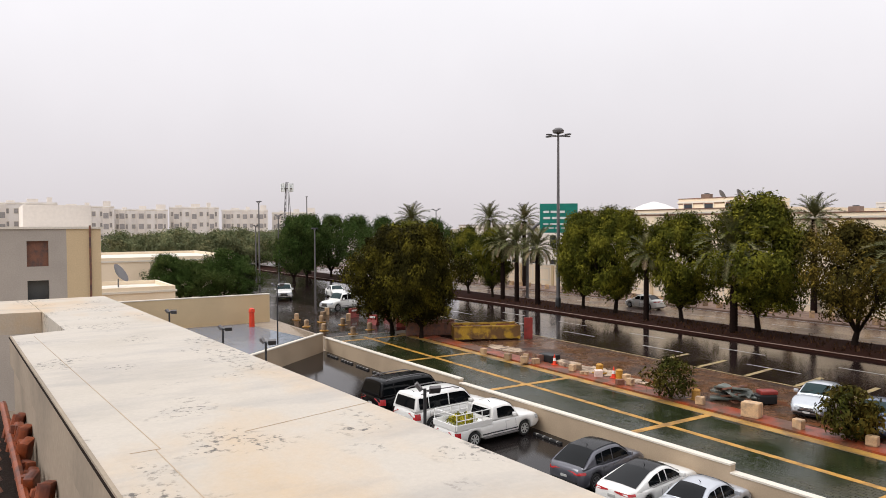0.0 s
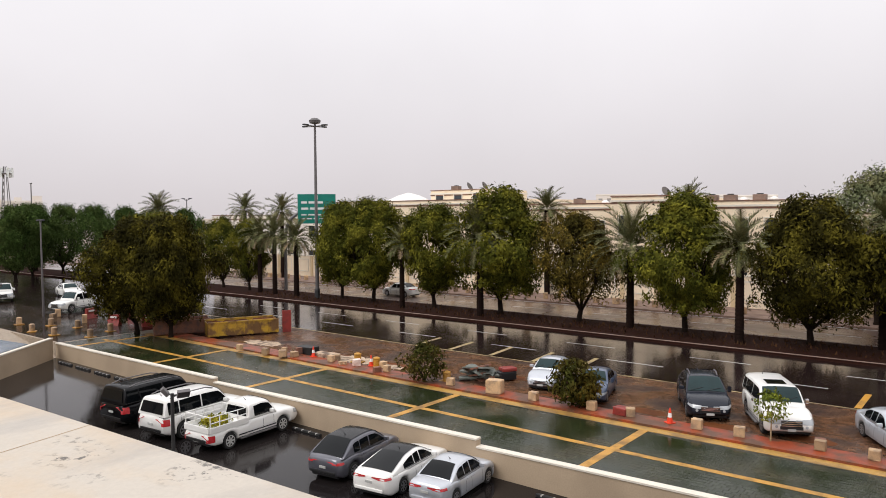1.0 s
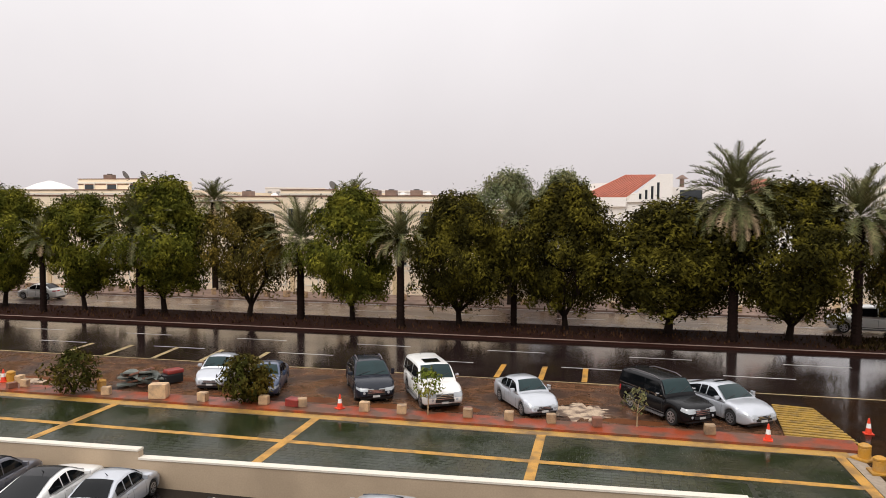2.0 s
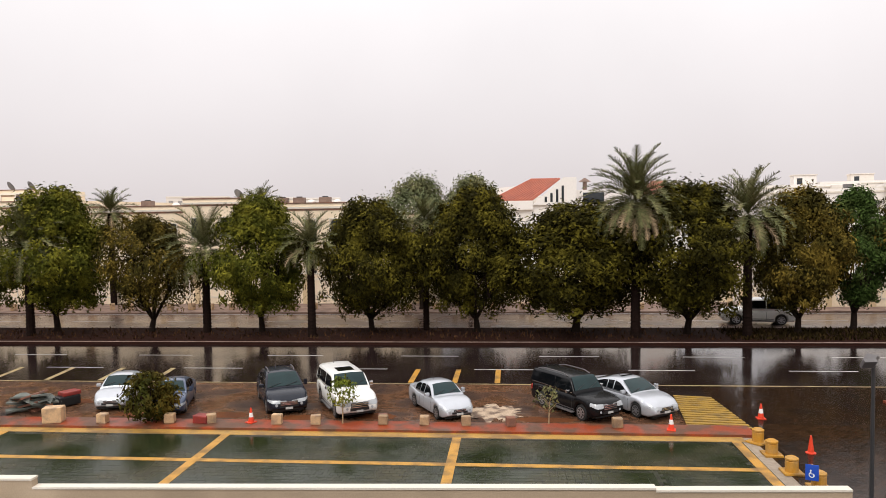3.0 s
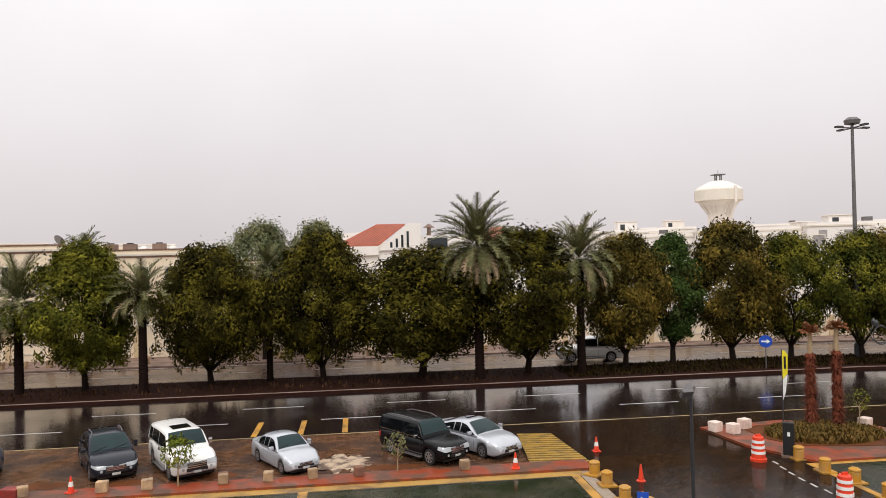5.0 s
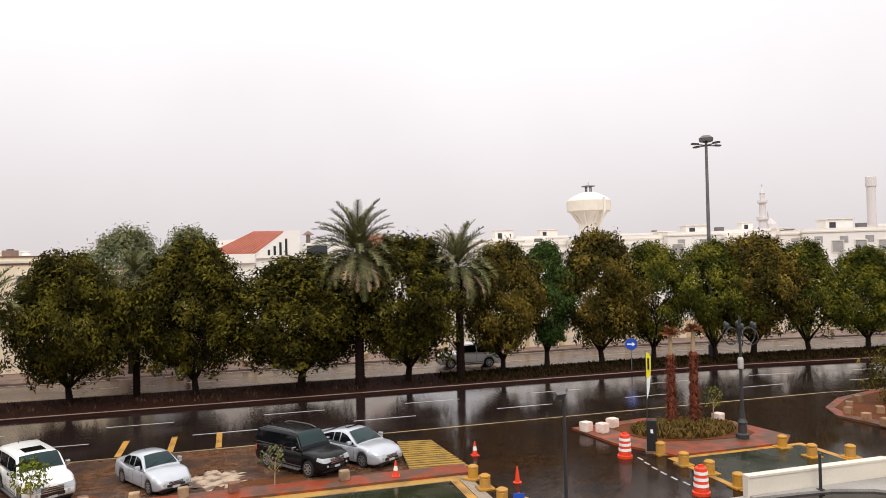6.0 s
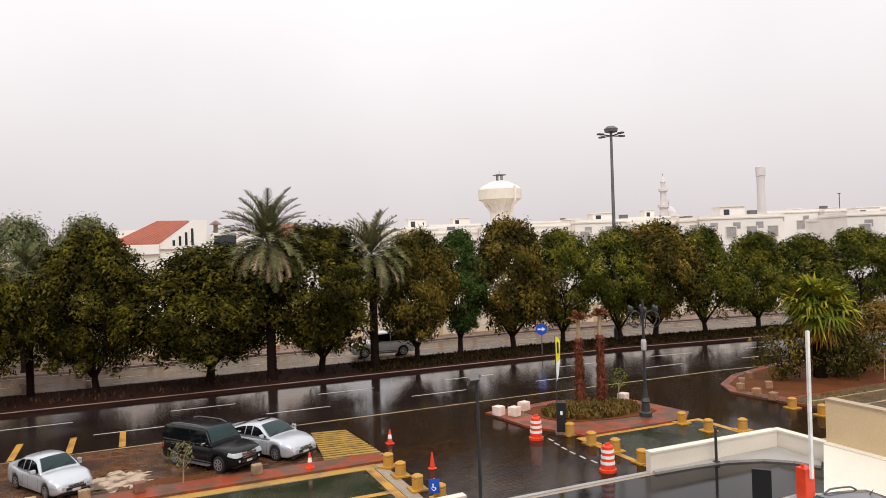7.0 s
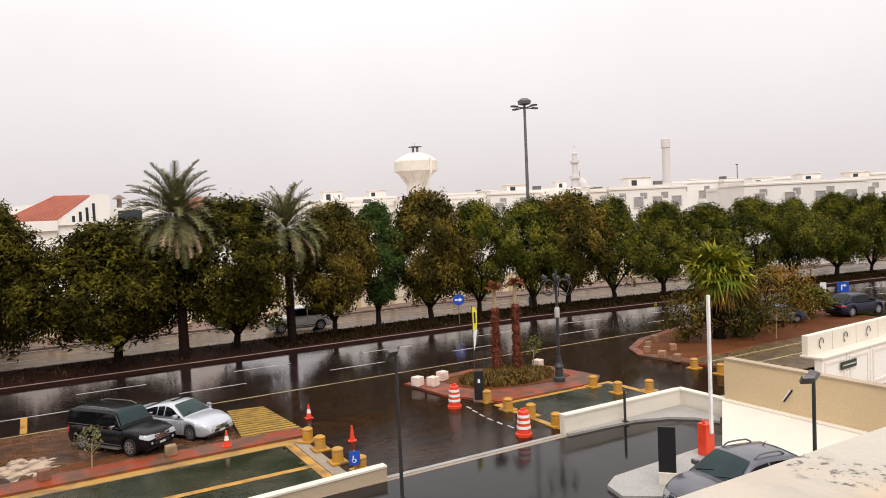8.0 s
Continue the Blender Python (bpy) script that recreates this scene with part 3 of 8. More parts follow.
YS = [-1500, -200, -60, -20, -5, 5, 12, None, None, 30, 60, 200, 600, 2500]
grid = []
for x in XS:
    col = []
    for i, y in enumerate(YS):
        yy = (wall_y(x) + (0.06 if i == 7 else 0.12)) if y is None else y
        col.append(bm.verts.new((x, yy, lot_z(x) if i <= 7 else 0.0)))
    grid.append(col)
for a, b in zip(grid, grid[1:]):
    for i in range(len(YS) - 1):
        bm.faces.new((a[i], b[i], b[i + 1], a[i + 1]))
structure("ground", bm, M["earth"], "wet sandy earth reaching to the horizon", "ground")

# the lot's asphalt, a skin on the sunken ground
bm = bmesh.new()
xs = [x for x in XS if -47.2 < x <= 22] + [22.6]
rows = [[bm.verts.new((x, y, lot_z(x) + 0.005)) for y in (3.2, wall_y(x) + (0.05 if x < 7 else -0.2))] for x in xs]
for a, b in zip(rows, rows[1:]):
    bm.faces.new((a[0], b[0], b[1], a[1]))
structure("car_park", bm, M["lot"], "wet dark asphalt of the sunken car park with puddles", "car park")

KERB = 42.3
structure("road", strip(26.4, KERB, 0.006), M["asphalt"], "wet black asphalt road mirroring the trees", "road")
structure("far_road", strip(47.9, 55.6, 0.006), M["far_road"], "wet grey carriageway beyond the planted median", "road")
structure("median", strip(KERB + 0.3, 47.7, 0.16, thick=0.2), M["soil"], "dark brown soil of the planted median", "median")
structure("median_kerb", strip(KERB + 0.06, KERB + 0.3, 0.17, thick=0.2), M["kerb_top"], "pale worn top of the median kerb", "kerb")
# the kerb's upright face takes the dark soil colour
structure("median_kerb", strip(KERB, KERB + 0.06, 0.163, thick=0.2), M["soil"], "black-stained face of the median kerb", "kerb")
structure("median_kerb", strip(47.7, 47.9, 0.17, thick=0.2), M["kerb"], "grey concrete kerb on the far side of the median", "kerb")
structure("pavement", strip(55.6, 61.0, 0.14, thick=0.2), M["kerb"], "pale wet pavement along the far compound walls", "pavement")
structure("parking_strip", strip(26.4, 32.6, 0.009, -40, 6.4, bent=False), M["bay"], "wet brown block paving of the roadside parking bays", "paving")
structure("driveway", strip(19.75, 32.6, 0.010, 8.2, 34, bent=False), M["drive"], "wet dark block paving of the driveway", "paving")
green = structure("green_paving", strip(19.8, 24.75, 0.006, -47, 7.75, bent=False), M["green"], "wet green block paving marked out in bays", "paving")
structure("red_kerb", strip(25.3, 26.4, 0.10, -44, 8.4, thick=0.1, bent=False), M["red"], "raised strip painted red and muddy, beside the bays", "kerb")

# painted lines
bm = strip(24.78, 25.3, 0.016, -46, 7.9, bent=False)
structure("yellow_line", bm, M["dull_yellow"], "broad worn yellow line along the green paving", "road marking")
structure("yellow_line", strip(21.98, 22.26, 0.018, -46, 7.7, bent=False), M["yellow"], "worn yellow line through the green bays", "road marking")
for x in (-45.0, -36.4, -27.7, -19.05, -10.45, -2.0, 7.55):
    bm = bmesh.new()
    poly(bm, [(x - 0.16, 19.9), (x + 0.16, 19.9), (x + 0.16, 24.8), (x - 0.16, 24.8)], 0.013, 0.021)
    structure("yellow_line", bm, M["yellow"], "worn yellow cross line between green bays", "road marking")
structure("road_edge_line", strip(32.62, 32.74, 0.014, -60, 120), M["pale_mark"], "thin worn yellow line at the edge of the road", "road marking")
for y, x0 in ((39.05, -52.1), (35.75, -55.5)):
    for i in range(24):
        x = x0 + i * 7.65
        bm = strip(y - 0.06, y + 0.06, 0.012, x, x + 3.2)
        structure("lane_dash", bm, M["white_line"], "worn white lane dash", "road marking")
for x in (-4.8, -2.73, -0.73, -28.5, -25.9, -23.0, -20.2, -17.45):
    bm = bmesh.new()
    lean = 0.0 if x > -10 else -0.35
    poly(bm, [(x - 0.13, 32.9), (x + 0.13, 32.9), (x + 0.13 + lean, 35.7), (x - 0.13 + lean, 35.7)], 0.006, 0.014)
    structure("bay_mark", bm, M["yellow" if x > -10 else "pale_mark"], "short worn bay mark on the wet road", "road marking")
for y in (48.25, 55.3):
    structure("edge_line", strip(y - 0.06, y + 0.06, 0.013, -90, 100), M["white_line"], "thin worn white edge line on the far carriageway", "road marking")
for i in range(20):
    structure("lane_dash", strip(51.65, 51.77, 0.013, -72 + i * 7.65, -68.6 + i * 7.65), M["white_line"], "worn white lane dash on the far carriageway", "road marking")
bm = bmesh.new()
poly(bm, [(-90, 20.2), (-57.9, 19.9), (-47.3, 19.9), (-47.3, 26.4), (-90, 26.4)], 0.004, 0.012)
structure("side_road", bm, M["drive"], "wet dark paving where the side road meets the street", "paving")

# ---- walls of the car park ----
def wall_piece(name, x0, x1, z0, z1, label):
    """A run of the retaining wall, its pale coping rising a little along it."""
    ob = thing(name, pose(0, 0, 0), label, "wall", kind="structure")
    y = wall_y(x0)
    for nm, material, front, back, lo0, lo1, hi0, hi1 in (("wall_face", "wall", y - 0.1, y + 0.14, -1.0, -1.0, z0 - 0.06, z1 - 0.06), ("coping", "wall_top", y - 0.13, y + 0.17, z0 - 0.06, z1 - 0.06, z0, z1)):
        bm = bmesh.new()
        loft(bm, [[(x0, front, lo0), (x0, back, lo0), (x0, back, hi0), (x0, front, hi0)], [(x1, front, lo1), (x1, back, lo1), (x1, back, hi1), (x1, front, hi1)]])
        part(nm, bm, M[material], ob, "pale painted coping" if nm == "coping" else "")
    return ob


for x0, x1, z0, z1 in ((-47.0, -29.85, 0.06, 0.22), (-29.85, -14.25, 0.03, 0.29), (-14.25, 3.85, 0.03, 0.40), (3.85, 8.95, 0.34, 0.46)):
    wall_piece("retaining_wall", x0, x1, z0, z1, "beige rendered retaining wall with a pale coping")


def cross_wall(name, a, b, z0, z1, width, face, top, label):
    """A straight free-standing wall with a coping, between two points."""
    a, b = Vector(a), Vector(b)
    side = Vector((-(b - a).y, (b - a).x)).normalized() * width / 2
    ob = thing(name, pose(0, 0, 0), label, "wall", kind="structure")
    bm = bmesh.new()
    poly(bm, [tuple(p) for p in (a - side, b - side, b + side, a + side)], z0, z1 - 0.07)
    part("wall_face", bm, face, ob)
    side = side * (1 + 0.06 / width)
    bm = bmesh.new()
    poly(bm, [tuple(p) for p in (a - side, b - side, b + side, a + side)], z1 - 0.07, z1)
    part("coping", bm, top, ob)
    return ob


cross_wall("low_wall", (15.95, 19.75), (21.85, 19.75), -0.1, 0.72, 0.25, M["wall_top"], M["wall_top"], "low cream painted wall beside the ramp")
cross_wall("low_wall", (21.98, 19.85), (21.98, 17.5), -0.1, 0.72, 0.25, M["wall_top"], M["wall_top"], "low cream painted wall at the end of the ramp")
gate_wall = thing("gate_wall", pose(0, 0, 0), "pale sloping lower wall along the car park", "wall", kind="structure")
bm = bmesh.new()
loft(bm, [[(18.95, 15.35, -0.15), (18.95, 15.35, 0.03), (21.66, 17.5, 0.70), (21.66, 17.5, -0.15)], [(18.95, 3.0, -0.15), (18.95, 3.0, 0.03), (21.66, 3.0, 0.70), (21.66, 3.0, -0.15)]])
part("wall_face", bm, M["wall_top"], gate_wall)
cross_wall("low_wall", (21.8, 17.5), (21.8, 3.0), -0.1, 0.74, 0.24, M["wall_top"], M["wall_top"], "pale lower wall at the foot of the tan wall")
cross_wall("tan_wall", (22.1, 17.62), (22.1, 3.0), -0.1, 2.25, 0.3, M["tan"], M["wall"], "tan rendered boundary wall with a pale coping")
cross_wall("end_wall", (-46.8, 19.2), (-35.6, 5.9), -1.0, 0.45, 0.22, M["wall"], M["wall_top"], "beige wall at the end of the car park")
cross_wall("left_wall", (-58.0, 19.2), (-58.0, -6.0), -0.2, 2.35, 0.3, M["tan"], M["wall_top"], "tan boundary wall with a pale stained coping")

# pale pavement in the bend of the low wall
bm = bmesh.new()
poly(bm, [(16.0, 19.6), (16.0, 19.42), (17.6, 19.35), (19.0, 19.2), (20.2, 18.75), (20.9, 18.1), (21.2, 17.25), (21.66, 17.6), (21.85, 19.62)], -0.1, 0.09)
structure("corner_pavement", bm, M["stone_floor"], "pale curved pavement inside the low cream wall", "pavement")

# kerb at the foot of the driveway
bm = bmesh.new()
poly(bm, [(6.6, 19.62), (15.9, 19.62), (15.9, 19.8), (6.6, 19.8)], -0.15, 0.03)
structure("drain_kerb", bm, M["stone_floor"], "narrow pale concrete kerb between driveway and car park", "kerb")

# ---- the roof slab below the camera ----
roof = thing("roof_slab", pose(0, 0, 6.5), "cream coated flat roof slab with grey stains", "roof", kind="structure")
bm = bmesh.new()
poly(bm, [(-10.8, 0.05), (-4.06, 0.41), (-2.0, 0.5), (9.5, 0.5), (9.5, 2.58), (2.6, 2.54), (-2.7, 2.50), (-14.3, 1.86), (-16.0, 1.76), (-16.0, 0.42), (-13.6, 0.54), (-11.0, 0.68)], -0.35, 0)
part("slab", bm, M["roofslab"], roof)
bm = bmesh.new()
poly(bm, [(-16.0, -0.4), (-13.75, -0.4), (-13.62, 0.53), (-16.0, 0.41)], -0.35, -0.002)
part("slab_edge", bm, M["roofslab"], roof)
bm = bmesh.new()
poly(bm, [(-10.82, 0.03), (-4.06, 0.39), (-2.0, 0.48), (-2.0, 0.5), (-4.06, 0.415), (-10.8, 0.055)], -0.36, 0.006)
part("drip_edge", bm, M["shaded_render"], roof, "weathered drip edge")
# solid dark strip that draws the shadow line below the lip
bm = bmesh.new()
poly(bm, [(-10.83, 0.022), (-4.06, 0.382), (-2.0, 0.472), (-2.0, 0.48), (-4.06, 0.395), (-10.82, 0.035)], -0.028, -0.012)
part("shadow_gap", bm, M["bark"], roof, "dark joint under the slab's lip")
for x0, y0, x1, y1 in ((-10.6, 0.30, -4.81, 0.74), (-4.81, 0.56, -4.81, 0.74), (-4.81, 0.71, -2.2, 0.86), (-4.9, 1.3, -5.16, 2.36)):
    bm = bmesh.new()
    d = Vector((x1 - x0, y1 - y0)).normalized() * 0.0025
    poly(bm, [(x0 + d.y, y0 - d.x), (x1 + d.y, y1 - d.x), (x1 - d.y, y1 + d.x), (x0 - d.y, y0 + d.x)], -0.01, 0.003)
    part("joint", bm, M["wall"], roof, "thin sealed joint")
bm = bmesh.new()
poly(bm, [(-10.75, 0.07), (-2.0, 0.52), (9.5, 0.52), (9.5, 0.7), (-10.75, 0.3)], -7.4, -0.352)
part("wall_face", bm, M["shaded_render"], roof)
bm = bmesh.new()
poly(bm, [(-15.9, 0.5), (-11.0, 0.75), (-10.75, 0.32), (9.4, 0.72), (9.4, 2.5), (-2.7, 2.44), (-15.9, 1.72)], -7.4, -0.352)
part("wall_core", bm, M["wall"], roof)
bm = bmesh.new()
box(bm, -1.4, 9.4, -2.4, 0.42, 6.05, 6.3)
structure("terrace_floor", bm, M["shaded_render"], "plain terrace floor where the viewer stands", "floor")
bm = bmesh.new()
box(bm, -1.3, 9.3, -2.3, 0.4, -0.9, 6.05)
structure("terrace_base", bm, M["wall"], "plain rendered base under the terrace", "wall")

# ---- plants ----
def crown_mesh(name, seed, height, low, radius, leaves, size, material, shoots=16):
    """A crown of many small leaves on tufts that stand round the ends of boughs, with gaps, hanging sprays and an uneven outline."""
    rng = random.Random(seed)
    verts, faces = [], []
    tall = height - low
    sway = [(rng.uniform(0, 6.28), rng.uniform(0.08, 0.2), rng.choice((1, 2, 3))) for k in range(4)]

    def reach(k, a):
        """How far the crown spreads at a share of its height and a bearing."""
        w = (0.30 + 0.70 * math.sin(min(1.0, k / 0.38) * math.pi / 2)) if k < 0.38 else math.cos((k - 0.38) / 0.66 * math.pi / 2) ** 0.62
        for ph, amp, q in sway:
            w *= 1 + amp * math.sin(q * a + ph + 5.0 * k * q)
        return radius * 1.13 * w

    tufts_ = []
    for i in range(210):
        k, a = rng.random() ** 0.9, rng.random() * 2 * math.pi
        depth = rng.uniform(0.35, 1.0) ** 0.6
        r = reach(k, a) * depth
        z = low + tall * (0.03 + 0.92 * k)
        tufts_.append((r * math.cos(a), r * math.sin(a), z, radius * rng.uniform(0.15, 0.30), depth))
    for i in range(shoots):
        a, k = rng.random() * 6.28, rng.uniform(0.72, 0.93)
        r = reach(k, a) * rng.uniform(0.1, 0.9)
        for j in range(3):
            tufts_.append((r * math.cos(a), r * math.sin(a), low + tall * k + 0.05 * tall * j, radius * (0.14 - 0.03 * j), 1.0))
    for i in range(9):
        a, k = rng.random() * 6.28, rng.uniform(0.02, 0.15)
        r = reach(k + 0.12, a) * rng.uniform(0.6, 1.0)
        tufts_.append((r * math.cos(a), r * math.sin(a), low + tall * k - 0.04 * tall, radius * 0.13, 1.0))
    weights = list(itertools.accumulate(t[3] ** 2 for t in tufts_))
    for lx, ly, lz, lr, depth in rng.choices(tufts_, cum_weights=weights, k=leaves):
        v = Vector((rng.gauss(0, 1), rng.gauss(0, 1), rng.gauss(0.15, 1))).normalized()
        p = Vector((lx, ly, lz)) + Vector((v.x, v.y, v.z * 1.15)) * lr * (rng.random() ** 0.33) * (1.35 if rng.random() < 0.15 else 1.0)
        out = Vector((lx, ly, (lz - low - 0.4 * tall) * 0.8)).normalized() * 0.5 + v * 0.8 + Vector((rng.gauss(0, 0.5), rng.gauss(0, 0.5), rng.gauss(0.1, 0.5)))
        side = out.cross(Vector((rng.gauss(0, 1), rng.gauss(0, 1), -1.2))).normalized()
        along = side.cross(out).normalized()
        s = size * rng.uniform(0.55, 1.4)
        k = len(verts)
        verts += [p - along * s * 0.5 - side * s * 0.26, p - along * s * 0.4 + side * s * 0.3, p + along * s * 0.62]
        faces.append((k, k + 1, k + 2))
    me = bpy.data.meshes.new(name)
    me.from_pydata(verts, [], faces)
    me.materials.append(material)
    return me


def trunk_bm(seed, low, spread, r):
    """A short tapered trunk that forks into steep limbs and twigs."""
    rng = random.Random(seed)
    bm = bmesh.new()
    fork = Vector((rng.uniform(-0.1, 0.1), rng.uniform(-0.1, 0.1), low * rng.uniform(0.5, 0.68)))
    tube(bm, (0, 0, -0.1), (0, 0, 0.25), r * 1.5, r * 1.1)
    tube(bm, (0, 0, 0.25), fork, r * 1.1, r * 0.9)
    for i in range(7):
        a = i * 0.9 + rng.uniform(-0.3, 0.3)
        e = fork + Vector((math.cos(a) * spread * rng.uniform(0.35, 0.6), math.sin(a) * spread * rng.uniform(0.35, 0.6), low * rng.uniform(0.9, 1.5)))
        tube(bm, fork - Vector((0, 0, 0.1)), e, r * 0.6, r * 0.35, 8)
        for j in range(3):
            g = e + Vector((math.cos(a + j - 1) * spread * 0.3, math.sin(a + j - 1) * spread * 0.3, rng.uniform(1.0, 2.4)))
            tube(bm, e, g, r * 0.33, r * 0.1, 6)
    return bm


def leafy_tree(x, y, seed, height, low, radius, leaves, size, material, label, group, shoots=16):
    ob = thing("tree", pose(x, y, 0.15), label, "tree", group)
    part("trunk", trunk_bm(seed, low, radius * 0.95, 0.18), M["bark"], ob)
    place("crown", crown_mesh("crown", seed, height, low, radius, int(leaves * 3.2), size * 0.56, material, shoots), None, ob)
    return ob


def frond(verts, faces, base, azimuth, rise, length, droop, rng, width=0.5, step=0.075):
    """One feathered palm leaf: an arching rib with narrow leaflets on both sides."""
    n = max(6, int(length / step))
    p, ang = Vector(base), rise
    side = Vector((-math.sin(azimuth), math.cos(azimuth), 0))
    for i in range(n):
        k = i / n
        fwd = Vector((math.cos(azimuth) * math.cos(ang), math.sin(azimuth) * math.cos(ang), math.sin(ang)))
        nxt = p + fwd * (length / n)
        up = fwd.cross(side)
        a = len(verts)
        verts += [p - side * 0.035, p + side * 0.035, nxt + side * 0.025, nxt - side * 0.025]
        faces.append((a, a + 1, a + 2, a + 3))
        if k > 0.12:
            w = width * (math.sin(math.pi * min(0.98, 0.15 + 0.8 * k)) ** 0.6) * rng.uniform(0.8, 1.15)
            for s in (-1, 1):
                d = (side * s * 0.62 + fwd * 0.62 + up * rng.uniform(0.0, 0.5)).normalized() * w
                b = len(verts)
                verts += [p - fwd * 0.025, p + fwd * 0.04, p + d + fwd * 0.012, p + d - fwd * 0.01]
                faces.append((b, b + 1, b + 2, b + 3))
        p = nxt
        ang -= droop / n * (0.4 + 1.2 * k)


def date_palm(x, y, height, crown, seed, label, fronds=66, trunk_r=0.24, dry=14, lean=0.0, base_z=0.15):
    rng = random.Random(seed)
    ob = thing("date_palm", pose(x, y, base_z, 0, lean, 0), label, "palm tree", "palms of the street")
    bm = bmesh.new()
    prof = []
    n = int(height / 0.22)
    for i in range(n):
        z = -0.1 + height * i / n
        r = trunk_r * (1.15 - 0.25 * i / n + (0.25 * (i / n - 0.85) / 0.15 if i / n > 0.85 else 0))
        prof += [(r * 1.1, z), (r * 0.93, z + height / n * 0.92)]
    lathe(bm, prof, 10)
    part("trunk", bm, M["palm_bark"], ob)
    verts, faces = [], []
    for i in range(fronds):
        k = (i + 0.5) / fronds
        rise = radians(86 - 112 * k ** 0.85 + rng.uniform(-8, 8))
        frond(verts, faces, (0, 0, height - 0.1 + 0.25 * (1 - k)), i * 2.39996 + rng.uniform(-0.2, 0.2), rise, crown * rng.uniform(0.85, 1.12), radians(48 + 42 * k), rng)
    me = bpy.data.meshes.new("crown")
    me.from_pydata(verts, [], faces)
    place("crown", me, M["frond"], ob)
    verts, faces = [], []
    for i in range(dry):
        frond(verts, faces, (0, 0, height - 0.25), i * 2.39996 + 0.5, radians(-15 + rng.uniform(-15, 10)), crown * rng.uniform(0.75, 0.95), radians(75), rng, 0.36)
    if verts:
        me = bpy.data.meshes.new("dry_fronds")
        me.from_pydata(verts, [], faces)
        place("dry_fronds", me, M["dry_frond"], ob, "drooping dry brown fronds")
    return ob


FRESH = "fresh green street tree with upright leafy shoots in the median"
GREEN, OLIVE, BLUISH = ("dense dark green street tree with a forked trunk in the median", "olive and brownish street tree with a forked trunk in the median",
                        "bluish green street tree with a dense crown in the median")
SPECIMENS = [
    leafy_tree(-16.8, 46.4, 1, 8.8, 1.7, 2.97, 11481, 0.38, M["leaf"], GREEN, "street trees in the median"),
    leafy_tree(-24.6, 46.5, 2, 7.7, 1.6, 2.81, 7285, 0.34, M["leaf_brown"], OLIVE, "street trees in the median"),
    leafy_tree(-9.3, 46.4, 3, 8.4, 1.6, 3.35, 12364, 0.38, M["leaf_dimmed"], GREEN, "street trees in the median"),
    leafy_tree(-2.3, 46.3, 4, 9.2, 1.6, 3.15, 12364, 0.38, M["leaf_dimmed"], GREEN, "street trees in the median"),
    leafy_tree(21.4, 46.9, 5, 8.9, 1.7, 1.89, 8830, 0.34, M["leaf_blue"], BLUISH, "street trees in the median"),
    leafy_tree(17.6, 45.8, 6, 8.8, 1.6, 2.70, 10598, 0.36, M["leaf_brown"], OLIVE, "street trees in the median"),
    leafy_tree(29.9, 46.6, 7, 8.6, 1.6, 2.55, 8600, 0.36, M["leaf_fresh_hazed"], FRESH, "street trees in the median", 40),
    leafy_tree(42.9, 45.4, 8, 8.4, 1.6, 2.75, 8600, 0.36, M["leaf_fresh_hazed"], FRESH, "street trees in the median", 40),
    leafy_tree(-93.5, 34.6, 9, 9.0, 1.6, 2.75, 7000, 0.36, M["leaf_blue"], "bluish green street tree with upright shoots beside the road", "street trees beside the road", 40),
]
SPECIMEN_HEIGHT = (8.8, 7.7, 8.4, 9.2, 8.9, 8.8, 9.2, 9.2, 9.0)


def tree_copy(i, x, y, height, turn, wide=1.0):
    s = height / SPECIMEN_HEIGHT[i]
    if x > 28:
        s *= 0.96 if x < 47 else 0.92
    return copy_thing(SPECIMENS[i], pose(x, y + bend(x), 0.15 if 42 < y < 48 else 0.0, 0, 0, turn) @ Matrix.Diagonal((s * wide * (1.0 if x < 28 else 1.42), s * wide, s, 1)))


